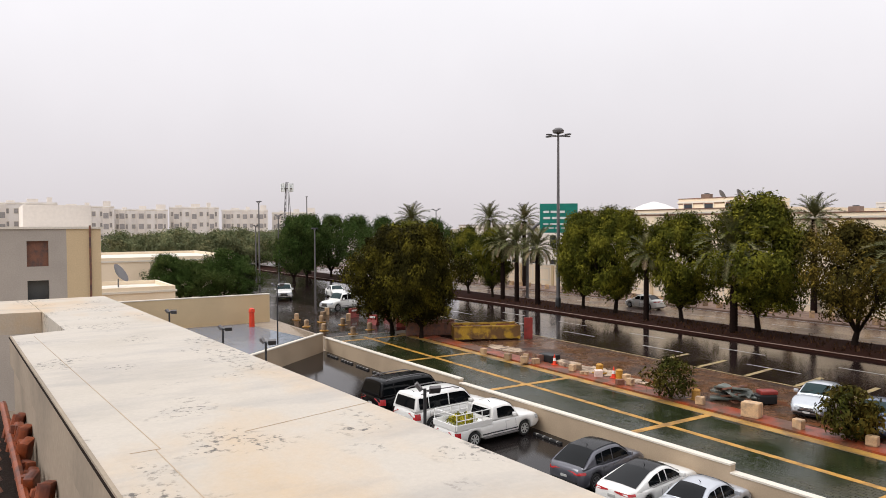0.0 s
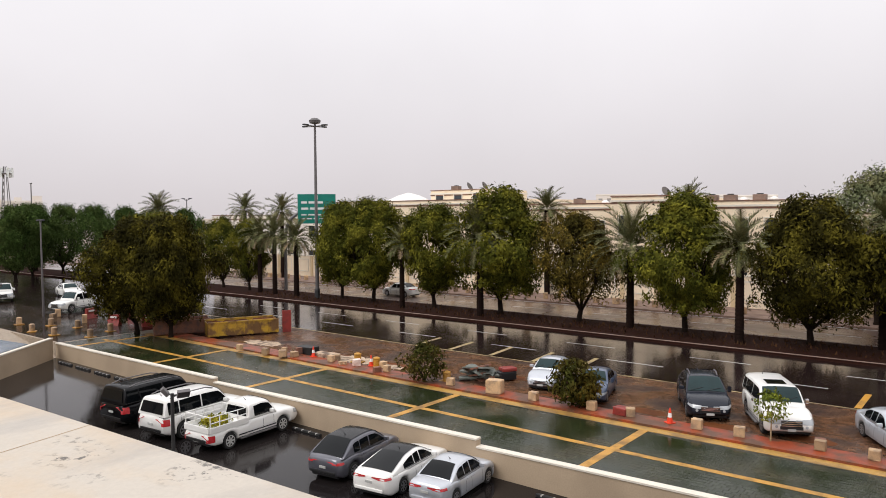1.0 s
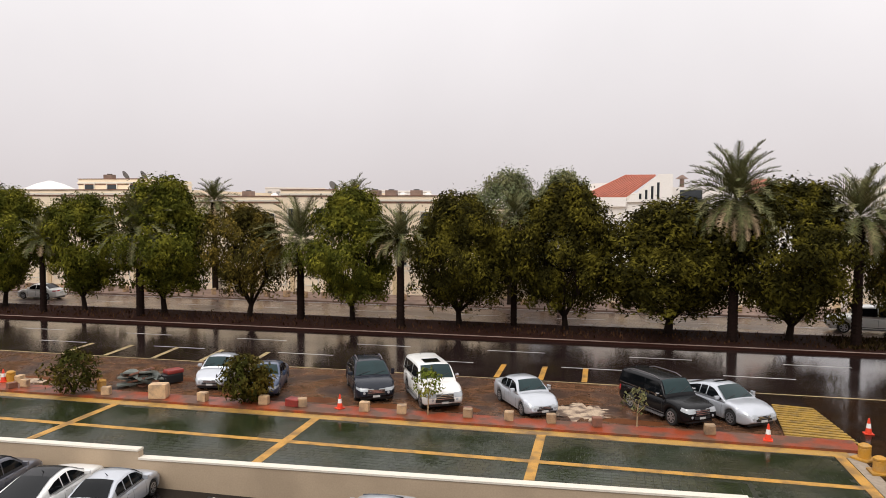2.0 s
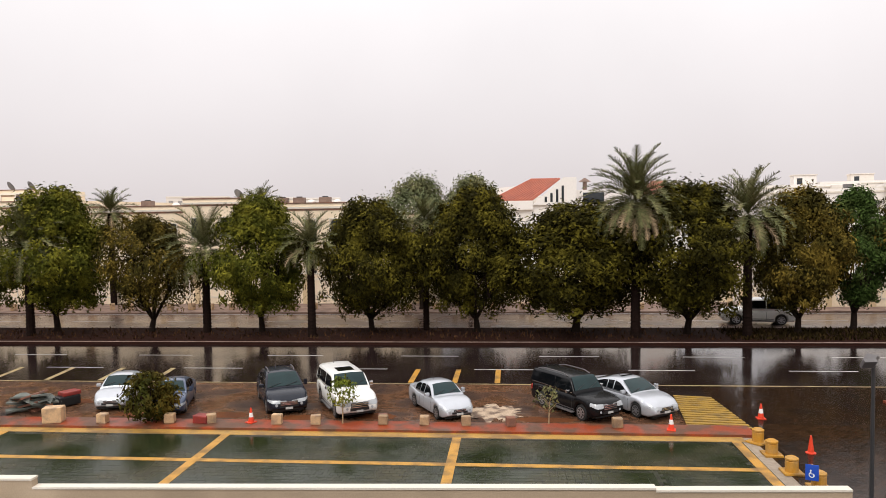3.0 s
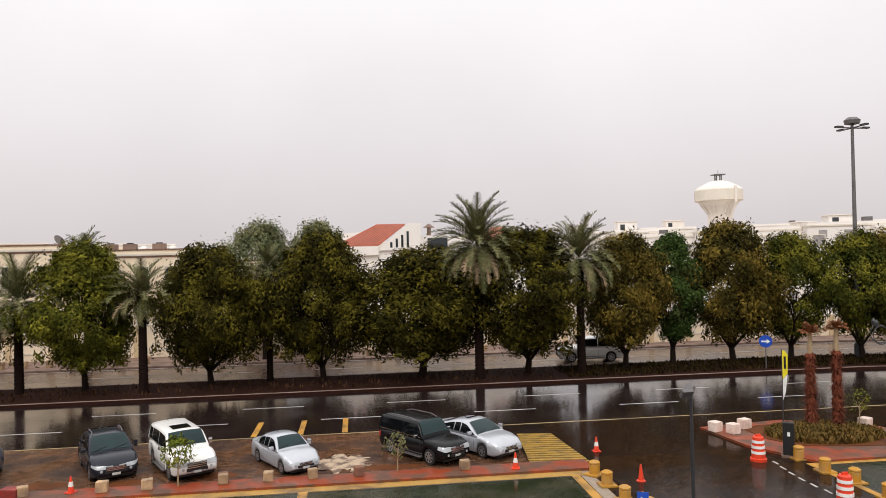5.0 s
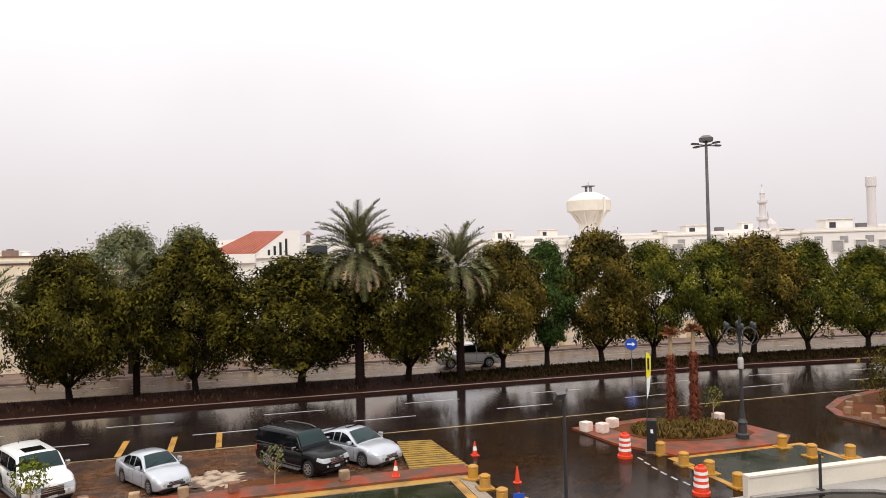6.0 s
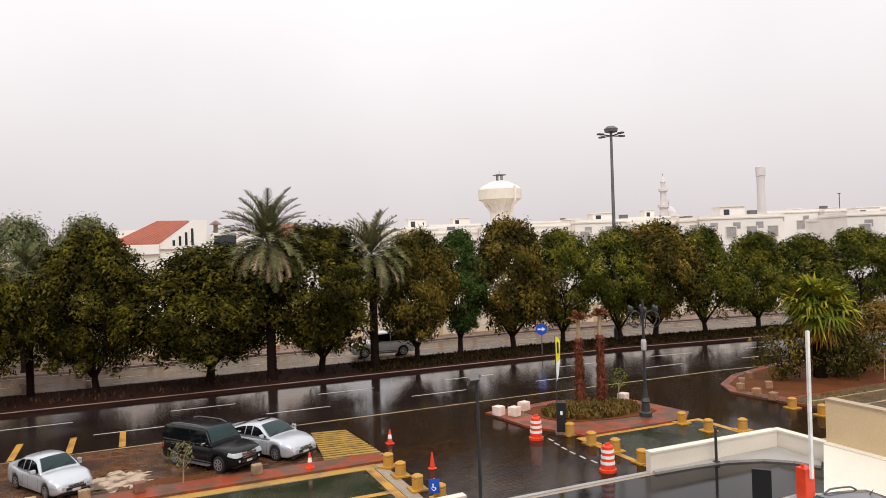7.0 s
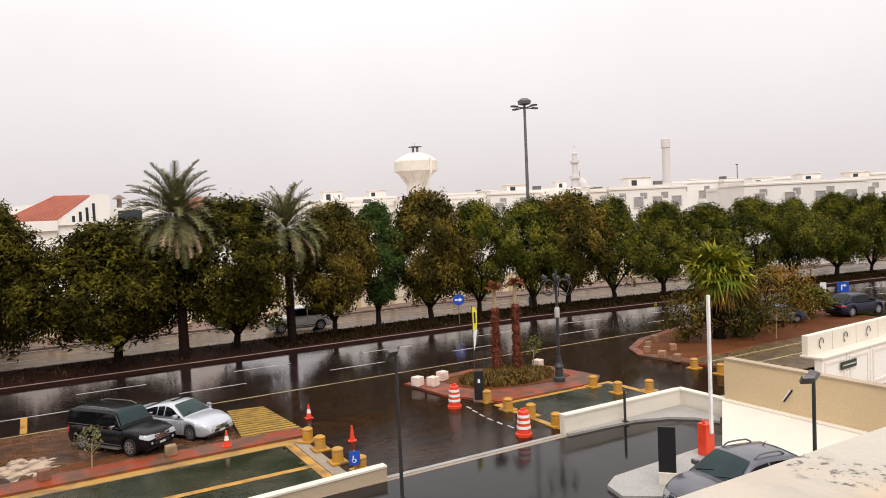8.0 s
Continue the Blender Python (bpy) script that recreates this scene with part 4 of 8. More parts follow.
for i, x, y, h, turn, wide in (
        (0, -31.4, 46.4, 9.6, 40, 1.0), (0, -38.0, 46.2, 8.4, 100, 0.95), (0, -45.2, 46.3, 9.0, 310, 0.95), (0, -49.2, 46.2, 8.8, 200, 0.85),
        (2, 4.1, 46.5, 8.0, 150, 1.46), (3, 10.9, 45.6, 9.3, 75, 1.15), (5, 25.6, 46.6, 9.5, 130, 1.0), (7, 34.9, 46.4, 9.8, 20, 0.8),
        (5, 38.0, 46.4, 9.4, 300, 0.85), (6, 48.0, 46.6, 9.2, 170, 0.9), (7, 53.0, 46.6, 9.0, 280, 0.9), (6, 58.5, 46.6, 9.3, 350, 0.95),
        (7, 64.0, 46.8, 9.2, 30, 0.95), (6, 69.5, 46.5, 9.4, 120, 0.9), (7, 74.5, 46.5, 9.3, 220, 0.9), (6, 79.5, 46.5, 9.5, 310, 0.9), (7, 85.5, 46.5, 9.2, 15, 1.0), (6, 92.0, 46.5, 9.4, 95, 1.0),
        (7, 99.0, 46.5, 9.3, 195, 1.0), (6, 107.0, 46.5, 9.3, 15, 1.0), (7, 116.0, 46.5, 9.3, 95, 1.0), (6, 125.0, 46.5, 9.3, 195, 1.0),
        # the first two at this end take the haze-lightened leaf
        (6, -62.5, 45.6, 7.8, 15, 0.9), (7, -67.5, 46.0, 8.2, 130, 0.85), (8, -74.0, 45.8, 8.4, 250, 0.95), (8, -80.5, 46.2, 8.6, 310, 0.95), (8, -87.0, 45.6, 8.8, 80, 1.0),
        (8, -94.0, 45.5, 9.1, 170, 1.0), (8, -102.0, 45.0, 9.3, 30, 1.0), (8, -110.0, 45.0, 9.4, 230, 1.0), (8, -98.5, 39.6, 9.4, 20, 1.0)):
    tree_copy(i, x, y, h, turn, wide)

# two dark trees standing together by the bays, and a clump beside the low wall
for i, x, y, h, turn, wide in ((3, -46.6, 24.7, 7.7, 55, 1.0), (2, -43.2, 25.2, 7.7, 190, 0.85), (0, -49.5, 27.5, 7.9, 120, 0.85)):
    t = tree_copy(i, x, y, h, turn, wide)
    tagged(t, "broad dark green tree at the end of the green bays", "tree", "trees by the bays")
for i, x, y, h, turn, wide in ((8, -78.2, 15.4, 5.0, 0, 1.25), (8, -76.5, 17.4, 4.4, 60, 1.3), (8, -74.5, 20.3, 5.5, 110, 1.2), (8, -73.4, 22.0, 4.8, 210, 1.2), (8, -78.5, 17.0, 4.4, 250, 1.3), (8, -75.0, 19.0, 4.2, 300, 1.4)):
    t = tree_copy(i, x, y, h, turn, wide)
    tagged(t, "bushy blue-green conifer-like tree behind the tan wall", "tree", "bushy trees behind the wall")
BELT = leafy_tree(-146.0, 20.0, 10, 6.8, 1.2, 3.6, 3000, 0.55, M["leaf_hazed"], "misty grey-green tree in a belt before the apartments", "tree belt before the apartments")
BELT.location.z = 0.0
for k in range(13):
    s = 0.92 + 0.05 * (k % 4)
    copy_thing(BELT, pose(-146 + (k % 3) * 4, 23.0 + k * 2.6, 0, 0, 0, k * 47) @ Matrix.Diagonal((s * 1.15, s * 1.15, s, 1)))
# tall trees in the compound behind the street, their leaves paled for haze
leafy_tree(-7.3, 57.2, 8, 10.6, 3.0, 3.0, 7800, 0.34, M["leaf_hazed"], "tall grey-green tree inside the far compound", "tall trees in the compound").location.z = 0.12
leafy_tree(-3.4, 58.3, 9, 10.7, 3.0, 2.6, 7200, 0.34, M["leaf_hazed"], "tall grey-green tree inside the far compound", "tall trees in the compound").location.z = 0.12

date_palm(7.5, 44.3, 8.35, 3.35, 11, "tall date palm with drooping dry fronds in the median", 96, 0.26, 40)
date_palm(14.1, 44.3, 7.45, 3.1, 12, "date palm with an upright crown in the median", 66, 0.25, 8)
date_palm(-20.45, 46.0, 5.6, 3.3, 13, "date palm with arching green fronds in the median", 56, 0.24, 8)
date_palm(-12.75, 44.3, 5.9, 2.3, 14, "small date palm squeezed between street trees", 40, 0.24, 6)
date_palm(-5.7, 46.9, 7.4, 1.7, 15, "slim palm hidden among street trees", 30, 0.18, 6)
date_palm(-32.1, 44.6, 6.0, 3.3, 16, "date palm with arching green fronds in the median", 56, 0.24, 8)
date_palm(-40.1, 44.5, 5.4, 1.8, 17, "slim palm hidden among street trees", 30, 0.2, 6)
date_palm(-54.2, 44.9, 5.6, 2.3, 18, "date palm with a thin crown in the median", 40, 0.24, 8)
date_palm(-57.5, 44.9, 6.0, 2.3, 19, "date palm with a thin crown in the median", 40, 0.22, 8)
date_palm(-60.0, 45.0, 5.8, 2.3, 20, "date palm with a thin crown in the median", 40, 0.22, 8)
date_palm(-77.5, 44.0, 8.4, 2.6, 21, "tall date palm rising above the street trees", 46, 0.24, 6)
date_palm(-35.5, 60.5, 8.3, 2.4, 22, "pale date palm behind the far pavement", 44, 0.24, 4)
date_palm(-21.3, 59.5, 8.4, 2.2, 23, "pale date palm behind the far pavement", 44, 0.24, 4)
date_palm(-72.0, 57.5, 8.4, 2.6, 24, "pale date palm behind the far pavement", 44, 0.24, 4)
date_palm(-79.0, 57.0, 8.6, 2.6, 25, "pale date palm behind the far pavement", 44, 0.24, 4)
date_palm(55.5, 44.0, 5.0, 2.0, 26, "date palm half hidden among street trees", 36, 0.24, 4)


def shrub(x, y, z, height, radius, seed, material, label, leaves=900, size=0.18):
    ob = thing("shrub", pose(x, y, z), label, "shrub")
    rng = random.Random(seed)
    bm = bmesh.new()
    for i in range(6):
        a = i * 1.1
        tube(bm, (0, 0, -0.02), (math.cos(a) * radius * 0.5, math.sin(a) * radius * 0.5, height * rng.uniform(0.55, 0.85)), 0.035, 0.012, 6)
    part("stem", bm, M["bark"], ob)
    place("foliage", crown_mesh("foliage", seed, height, 0.12, radius, leaves * 2, size, material), None, ob)
    return ob


shrub(-21.7, 25.6, 0.09, 1.75, 1.0, 31, M["shrub"], "dark green leafy shrub growing by the red strip", 620)
shrub(-14.05, 26.0, 0.09, 1.95, 0.95, 32, M["shrub"], "dark green leafy shrub growing by the red strip", 760)
shrub(-13.6, 26.3, 0.09, 1.3, 0.6, 38, M["leaf_brown"], "low olive shrub beside a larger one", 500)


def sapling(x, y, z, height, radius, seed, material, label, leaves=240):
    ob = thing("sapling", pose(x, y, z), label, "sapling")
    bm = bmesh.new()
    tube(bm, (0, 0, -0.02), (0.03, 0, height * 0.6), 0.03, 0.02, 8)
    for i in range(5):
        tube(bm, (0.03, 0, height * (0.4 + 0.05 * i)), (math.cos(i * 1.3) * radius * 0.7, math.sin(i * 1.3) * radius * 0.7, height * (0.6 + 0.07 * i)), 0.015, 0.006, 6)
    part("stem", bm, M["dry_frond"], ob)
    place("foliage", crown_mesh("foliage", seed, height, height * 0.42, radius, leaves * 2, 0.13, material), None, ob)
    return ob


sapling(-6.4, 26.0, 0.09, 1.75, 0.55, 33, M["fan"], "thin sapling with bright green leaves by the red strip")
sapling(1.3, 26.3, 0.0, 1.5, 0.45, 34, M["frond"], "leaning thin sapling with few yellow-green leaves", 70)
sapling(21.2, 28.3, 0.12, 1.7, 0.5, 35, M["fan"], "thin sapling with yellow-green leaves on the island", 70)


def fan_palm(x, y, height, seed):
    rng = random.Random(seed)
    ob = thing("fan_palm", pose(x, y, 0.1), "fan palm with bright green leaves over an orange dry skirt", "palm tree")
    bm = bmesh.new()
    lathe(bm, [(0.34 - 0.08 * i / 14 + (0.04 if i % 2 else 0), -0.1 + height * i / 14) for i in range(15)], 12)
    part("trunk", bm, M["palm_bark"], ob)
    for name, count, low, top, mat_, label, sz in (("crown", 150, -0.55, 0.97, M["fan"], "", 1.15), ("dry_skirt", 90, -0.97, -0.45, M["leaf_orange"], "hanging orange dry leaves", 1.05)):
        verts, faces = [], []
        for i in range(count):
            az, el = i * 2.39996, math.asin(low + (top - low) * rng.random())
            fwd = Vector((math.cos(az) * math.cos(el), math.sin(az) * math.cos(el), math.sin(el)))
            side = Vector((-math.sin(az), math.cos(az), 0))
            up = side.cross(fwd)
            base = Vector((0, 0, height - 0.1))
            hub = base + fwd * rng.uniform(0.5, 1.35)
            a = len(verts)
            verts += [base - side * 0.02, base + side * 0.02, hub + side * 0.02, hub - side * 0.02]
            faces.append((a, a + 1, a + 2, a + 3))
            for j in range(15):
                g = radians(-105 + 15 * j)
                d = fwd * math.cos(g) + side * math.sin(g)
                e = hub + d * sz * rng.uniform(0.8, 1.0) - Vector((0, 0, 0.75)) * rng.random() ** 2
                n = (fwd * -math.sin(g) + side * math.cos(g) + up * rng.uniform(-0.5, 0.5)) * 0.07
                a = len(verts)
                m = hub + d * 0.5 * sz
                verts += [hub, m + n, e, m - n]
                faces.append((a, a + 1, a + 2, a + 3))
        me = bpy.data.meshes.new(name)
        me.from_pydata(verts, [], faces)
        place(name, me, mat_, ob, label)
    return ob


fan_palm(34.3, 27.8, 4.05, 41)
for x, y, h, r, seed, m, label in (
        (32.3, 28.4, 2.9, 1.3, 51, M["leaf_brown"], "brownish shrub beside the fan palm"), (35.4, 27.4, 2.6, 1.6, 52, M["shrub"], "dark shrub in the shade of the fan palm"),
        (37.6, 27.6, 3.9, 2.1, 53, M["leaf_brown"], "olive shrub with orange tints beside the fan palm"), (41.5, 29.0, 3.6, 2.1, 54, M["leaf_orange"], "orange and olive shrub on the red soil"),
        (44.5, 29.0, 2.2, 1.3, 55, M["leaf"], "rounded green bush on the red soil")):
    shrub(x, y, 0.1, h, r, seed, m, label, 700 if seed in (51, 53) else 1300, 0.2)
sapling(36.4, 25.6, 0.1, 2.6, 1.0, 56, M["leaf_brown"], "young tree with a pale thin stem on the red soil")


def dead_palm(x, y, height, seed):
    rng = random.Random(seed)
    ob = thing("dead_palm", pose(x, y, 0.12), "dead palm with a shaggy red-brown trunk and dry tuft", "palm tree", "dead palms on the island")
    bm = bmesh.new()
    n = 24
    top = height * 0.68
    lathe(bm, [(0.21 - 0.05 * i / n + (0.02 if i % 2 else -0.01) + 0.03 * math.sin(i * 1.7), -0.1 + (top + 0.1) * i / n) for i in range(n + 1)], 10)
    for i in range(700):
        z, a = rng.uniform(0.2, top), rng.random() * 6.28
        d = Vector((math.cos(a), math.sin(a), 0))
        p = d * (0.19 - 0.05 * z / top) + Vector((0, 0, z))
        s = Vector((-d.y, d.x, 0)) * 0.035
        e = p + d * rng.uniform(0.08, 0.22) + Vector((rng.uniform(-0.06, 0.06), rng.uniform(-0.06, 0.06), rng.uniform(-0.22, 0.16)))
        quad(bm, p - s, p + s, e + s * 0.3, e - s * 0.3)
    part("trunk", bm, M["dry_palm"], ob)
    bm = bmesh.new()
    tube(bm, (0, 0, top), (0.02, 0, height * 0.92), 0.11, 0.08, 8)
    part("stem", bm, M["dry_frond"], ob, "bare pale upper stem")
    verts, faces = [], []
    for i in range(40):
        frond(verts, faces, (0.02, 0, height * 0.86), i * 2.39996, radians(rng.uniform(20, 88)), rng.uniform(0.35, 0.6), radians(rng.uniform(60, 130)), rng, 0.2, 0.07)
    me = bpy.data.meshes.new("dry_tuft")
    me.from_pydata(verts, [], faces)
    place("dry_tuft", me, M["tuft"], ob, "dry straw-coloured tuft")
    return ob


dead_palm(19.55, 29.1, 4.7, 61)
dead_palm(20.5, 28.7, 4.9, 62)


def tufts(name, seed, count, spot, size, material, label, category):
    """Low growth over a stretch of ground, as one mass."""
    rng = random.Random(seed)
    verts, faces = [], []
    for i in range(count):
        x, y, z = spot(rng)
        s = size * rng.uniform(0.5, 1.4)
        a = rng.random() * 6.28
        d = Vector((math.cos(a), math.sin(a), 0))
        n = Vector((-d.y, d.x, 0)) * s * 0.28
        p = Vector((x, y, z))
        k = len(verts)
        verts += [p - n, p + n, p + n * 0.4 + d * s * 0.5 + Vector((0, 0, s)), p - n * 0.4 + d * s * 0.5 + Vector((0, 0, s * 0.9))]
        faces.append((k, k + 1, k + 2, k + 3))
    me = bpy.data.meshes.new(name)
    me.from_pydata(verts, [], faces)
    return tagged(place(name, me, material), label, category, kind="stuff")


def on_median(x0, x1):
    def spot(rng):
        x = rng.uniform(x0, x1)
        return x, rng.uniform(43.2, 47.3) + bend(x), 0.14
    return spot


tufts("low_hedge", 71, 14000, on_median(13, 75), 0.17, M["hedge"], "low scrubby hedge plants along the median", "hedge")
tufts("dry_weeds", 72, 2500, on_median(-60, 15), 0.16, M["weed"], "sparse dry weeds on the median soil", "weeds")

# ---- vehicles ----
CARS = {
    # length, width, height, belt, hood, nose, tail deck, ground gap, tyre radius, wheelbase, windscreen foot, roof front, roof rear, rear glass foot, as parts of the length from the tail
    "sedan": dict(L=4.35, W=1.72, H=1.47, belt=0.93, hood=0.95, nose=0.74, deck=1.00, gap=0.2, r=0.31, base=2.6, wf=0.71, rf=0.57, rr=0.33, rg=0.15),
    "big_sedan": dict(L=4.9, W=1.84, H=1.47, belt=0.94, hood=0.96, nose=0.76, deck=1.03, gap=0.2, r=0.33, base=2.82, wf=0.72, rf=0.56, rr=0.36, rg=0.09),
    "suv": dict(L=4.95, W=1.97, H=1.88, belt=1.18, hood=1.18, nose=0.98, deck=1.18, gap=0.32, r=0.39, base=2.85, wf=0.71, rf=0.60, rr=0.06, rg=0.015),
    "big_suv": dict(L=5.25, W=2.0, H=1.96, belt=1.22, hood=1.22, nose=1.05, deck=1.22, gap=0.32, r=0.40, base=3.1, wf=0.70, rf=0.60, rr=0.05, rg=0.012),
    "crossover": dict(L=4.6, W=1.88, H=1.66, belt=1.06, hood=1.04, nose=0.86, deck=1.06, gap=0.24, r=0.36, base=2.7, wf=0.74, rf=0.57, rr=0.25, rg=0.05),
    "pickup": dict(L=5.1, W=1.72, H=1.68, belt=1.06, hood=1.04, nose=0.90, deck=0.62, gap=0.34, r=0.35, base=2.95, wf=0.71, rf=0.63, rr=0.45, rg=0.42),
    "crew_pickup": dict(L=5.3, W=1.85, H=1.8, belt=1.12, hood=1.12, nose=0.98, deck=0.66, gap=0.36, r=0.38, base=3.1, wf=0.73, rf=0.64, rr=0.38, rg=0.34),
}


def grid_patch(bm, rows):
    """A skin over rows of points."""
    vs = [[bm.verts.new(p) for p in r] for r in rows]
    for a, b in zip(vs, vs[1:]):
        for i in range(len(a) - 1):
            bm.faces.new((a[i], a[i + 1], b[i + 1], b[i]))
    return bm


def curve_at(pts, v):
    """A smooth height along a list of (place, height) knots."""
    if v <= pts[0][0]:
        return pts[0][1]
    for i in range(len(pts) - 1):
        (a, p), (b, q) = pts[i], pts[i + 1]
        if v <= b:
            o = pts[i - 1] if i else (2 * a - b, 2 * p - q)
            n = pts[i + 2] if i + 2 < len(pts) else (2 * b - a, 2 * q - p)
            m0, m1 = (q - o[1]) / (b - o[0]), (n[1] - p) / (n[0] - a)
            h, u = b - a, (v - a) / (b - a)
            return (2 * u ** 3 - 3 * u ** 2 + 1) * p + (u ** 3 - 2 * u ** 2 + u) * h * m0 + (3 * u ** 2 - 2 * u ** 3) * q + (u ** 3 - u ** 2) * h * m1
    return pts[-1][1]


def car(kind, x, y, z, heading, paint, label, name="car", group="", roof=None, rails=False, trim=None, rim="alloy", sunroof=False, size=1.0):
    """A parked vehicle. Its nose looks along its own +y."""
    s = {k: v if k in ("wf", "rf", "rr", "rg") else v / SITE for k, v in CARS[kind].items()}
    L, W, H, gap, r = s["L"], s["W"], s["H"], s["gap"], s["r"]
    pickup, low_car = "pickup" in kind, "sedan" in kind
    tall = not low_car and kind != "crossover"
    ob = thing(name, pose(x, y, z, 0, 0, heading), label, "pickup truck" if pickup else "car", group)
    ob.scale = (size, size, size)
    paint_m = M[paint]
    belt, hw, half = s["belt"], W / 2, L / 2
    wf, rf, rr, rg = (-half + s[k] * L for k in ("wf", "rf", "rr", "rg"))
    tail_top = s["deck"] + 0.28 if pickup else s["deck"] if low_car else belt
    axles = (-s["base"] / 2 + (0.06 if low_car else 0.0), s["base"] / 2 + 0.03)
    arch_r = r * 1.13

    # the body's outline from the side, and from above
    knots = [(-half, tail_top - 0.20), (-half + 0.05, tail_top - 0.05), (-half + 0.16, tail_top - 0.01)]
    if pickup:
        knots += [(rg - 0.05, tail_top), (rg, belt), (wf - 0.1, belt)]
    elif low_car:
        knots += [(rg, s["deck"]), (rg + 0.5, belt), (wf - 0.3, belt - 0.01)]
    else:
        knots += [(-half + 0.6, belt), (wf - 0.3, belt - 0.01)]
    drop = 0.05 if tall else 0.10
    knots += [(wf + 0.06, s["hood"]), (wf + 0.45 * (half - wf), s["hood"] - 0.25 * (s["hood"] - s["nose"])), (half - 0.26, s["nose"] + 0.03), (half - 0.10, s["nose"] - drop), (half - 0.02, s["nose"] - drop - 0.12), (half, s["nose"] - drop - 0.22)]

    def plan(yy):
        e = min(yy + half, half - yy)
        reach, bite = (0.62, 0.27) if yy > 0 else (0.45, 0.20)
        return hw * (1 - (bite if not tall else bite * 0.75) * max(0.0, 1 - e / reach) ** 2.4)

    def floor(yy):
        e = min(yy + half, half - yy)
        lo = gap + 0.13 * max(0.0, 1 - e / 0.30) ** 1.5
        for a in axles:
            d = abs(yy - a)
            if d < arch_r:
                lo = max(lo, r + math.sqrt(arch_r ** 2 - d ** 2))
        return lo

    SIDE = ((0.0, 0.945), (0.10, 0.985), (0.36, 1.0), (0.62, 0.995), (0.80, 0.965), (0.93, 0.90), (0.985, 0.80))

    def half_ring(yy):
        top, lo, w = curve_at(knots, yy), floor(yy), plan(yy)
        return [(w * b, lo + (top - lo) * a) for a, b in SIDE] + [(w * 0.5, top + 0.012)]

    def skin(yy, zz, lift=0.006):
        """The point on the flank at a height."""
        pts = half_ring(yy)
        for (xa, za), (xb, zb_) in zip(pts, pts[1:]):
            if zz <= zb_:
                k = min(1.0, max(0.0, (zz - za) / max(1e-4, zb_ - za)))
                return xa + (xb - xa) * k + lift
        return pts[-1][0] + lift

    ys = {-half, -half + 0.02, -half + 0.06, -half + 0.14, -half + 0.28, -half + 0.5, rg, rg + 0.4, wf - 0.1, wf + 0.06, wf + 0.3, half - 0.5, half - 0.28, half - 0.16, half - 0.08, half - 0.03, half, 0.0, 0.35, -0.35}
    if pickup:
        ys.add(rg - 0.05)
    for a in axles:
        ys |= {a + arch_r * math.sin(q * math.pi / 12) for q in range(-6, 7)} | {a - arch_r - 0.01, a + arch_r + 0.01}
    ys = sorted(v for v in ys if -half <= v <= half)
    ys = [v for i, v in enumerate(ys) if i == 0 or v - ys[i - 1] > 0.004]
    rings = []
    for yy in ys:
        h = half_ring(yy)
        rings.append([(px, yy, pz) for px, pz in h] + [(0, yy, curve_at(knots, yy) + 0.022)] + [(-px, yy, pz) for px, pz in h[::-1]])
    body = part("body", loft(bmesh.new(), rings), paint_m, ob, smooth=True)
    bm = bmesh.new()
    box(bm, -hw * 0.74, hw * 0.74, -half * 0.93, half * 0.93, gap - 0.04, gap + 0.16)
    for a in axles:
        box(bm, -hw * 0.70, hw * 0.70, a - arch_r, a + arch_r, gap + 0.02, r + arch_r - 0.03)
    part("underbody", bm, M["black"], ob)

    # the glasshouse
    wb, wt = hw * 0.935, hw * (0.70 if low_car else 0.76 if not tall else 0.80)
    zr = H - 0.02
    foot = belt if pickup else tail_top if low_car else belt - 0.02
    top = [(rg - 0.02, foot - 0.03), (rr - 0.06 if not low_car else rr - 0.12, zr - (0.07 if low_car else 0.06)), (rr + 0.16, zr - 0.025), ((rr + rf) / 2 + 0.1, zr + 0.012), (rf - 0.12, zr - 0.012), (rf + 0.10, zr - 0.075), (wf + 0.05, s["hood"] - 0.02)]

    def lean(zz):
        """Half the width of the glasshouse at a height."""
        k = min(1.0, max(0.0, (zz - belt) / (zr - belt)))
        return wb - (wb - wt) * (0.85 * k + 0.15 * k * k)

    def over(yy):
        return curve_at(top, yy)

    stations = sorted({rg - 0.02, rr - 0.06, wf + 0.05, rf + 0.1, rf - 0.12} | {rg + (rr - rg) * k / 4 for k in range(1, 5)} | {rr + (rf - rr) * k / 7 for k in range(1, 8)} | {rf + (wf - rf) * k / 5 for k in range(1, 5)})
    rings = []
    for yy in stations:
        zt = max(over(yy), belt - 0.04)
        h = [(wb, belt - 0.07)] + [(lean(belt - 0.02 + (zt - belt + 0.02) * k), belt - 0.02 + (zt - belt + 0.02) * k) for k in (0.05, 0.5, 0.86)]
        h += [(lean(zt) - 0.035, zt - 0.035), (lean(zt) - 0.12, zt - 0.008), (lean(zt) * 0.45, zt + 0.016)]
        rings.append([(px, yy, pz) for px, pz in h] + [(0, yy, zt + 0.024)] + [(-px, yy, pz) for px, pz in h[::-1]])
    part("roof", loft(bmesh.new(), rings), paint_m, ob, smooth=True)
    if roof:
        span = [rr - 0.05 + (rf + 0.04 - rr + 0.05) * k / 8 for k in range(9)]
        bm = grid_patch(bmesh.new(), [[((lean(over(yy)) - 0.075) * u, yy, over(yy) + 0.038 - 0.030 * u * u) for u in (-1, -0.6, -0.2, 0.2, 0.6, 1)] for yy in span])
        part("roof_panel", bm, M[roof], ob, "dark roof panel", smooth=True)

    def sheet(name_, y0, y1, inset, glass, label_):
        """Bowed front or rear glass laid on the glasshouse between two places along it."""
        rows = []
        for i in range(6):
            yy = y0 + (y1 - y0) * i / 5
            zt = over(yy)
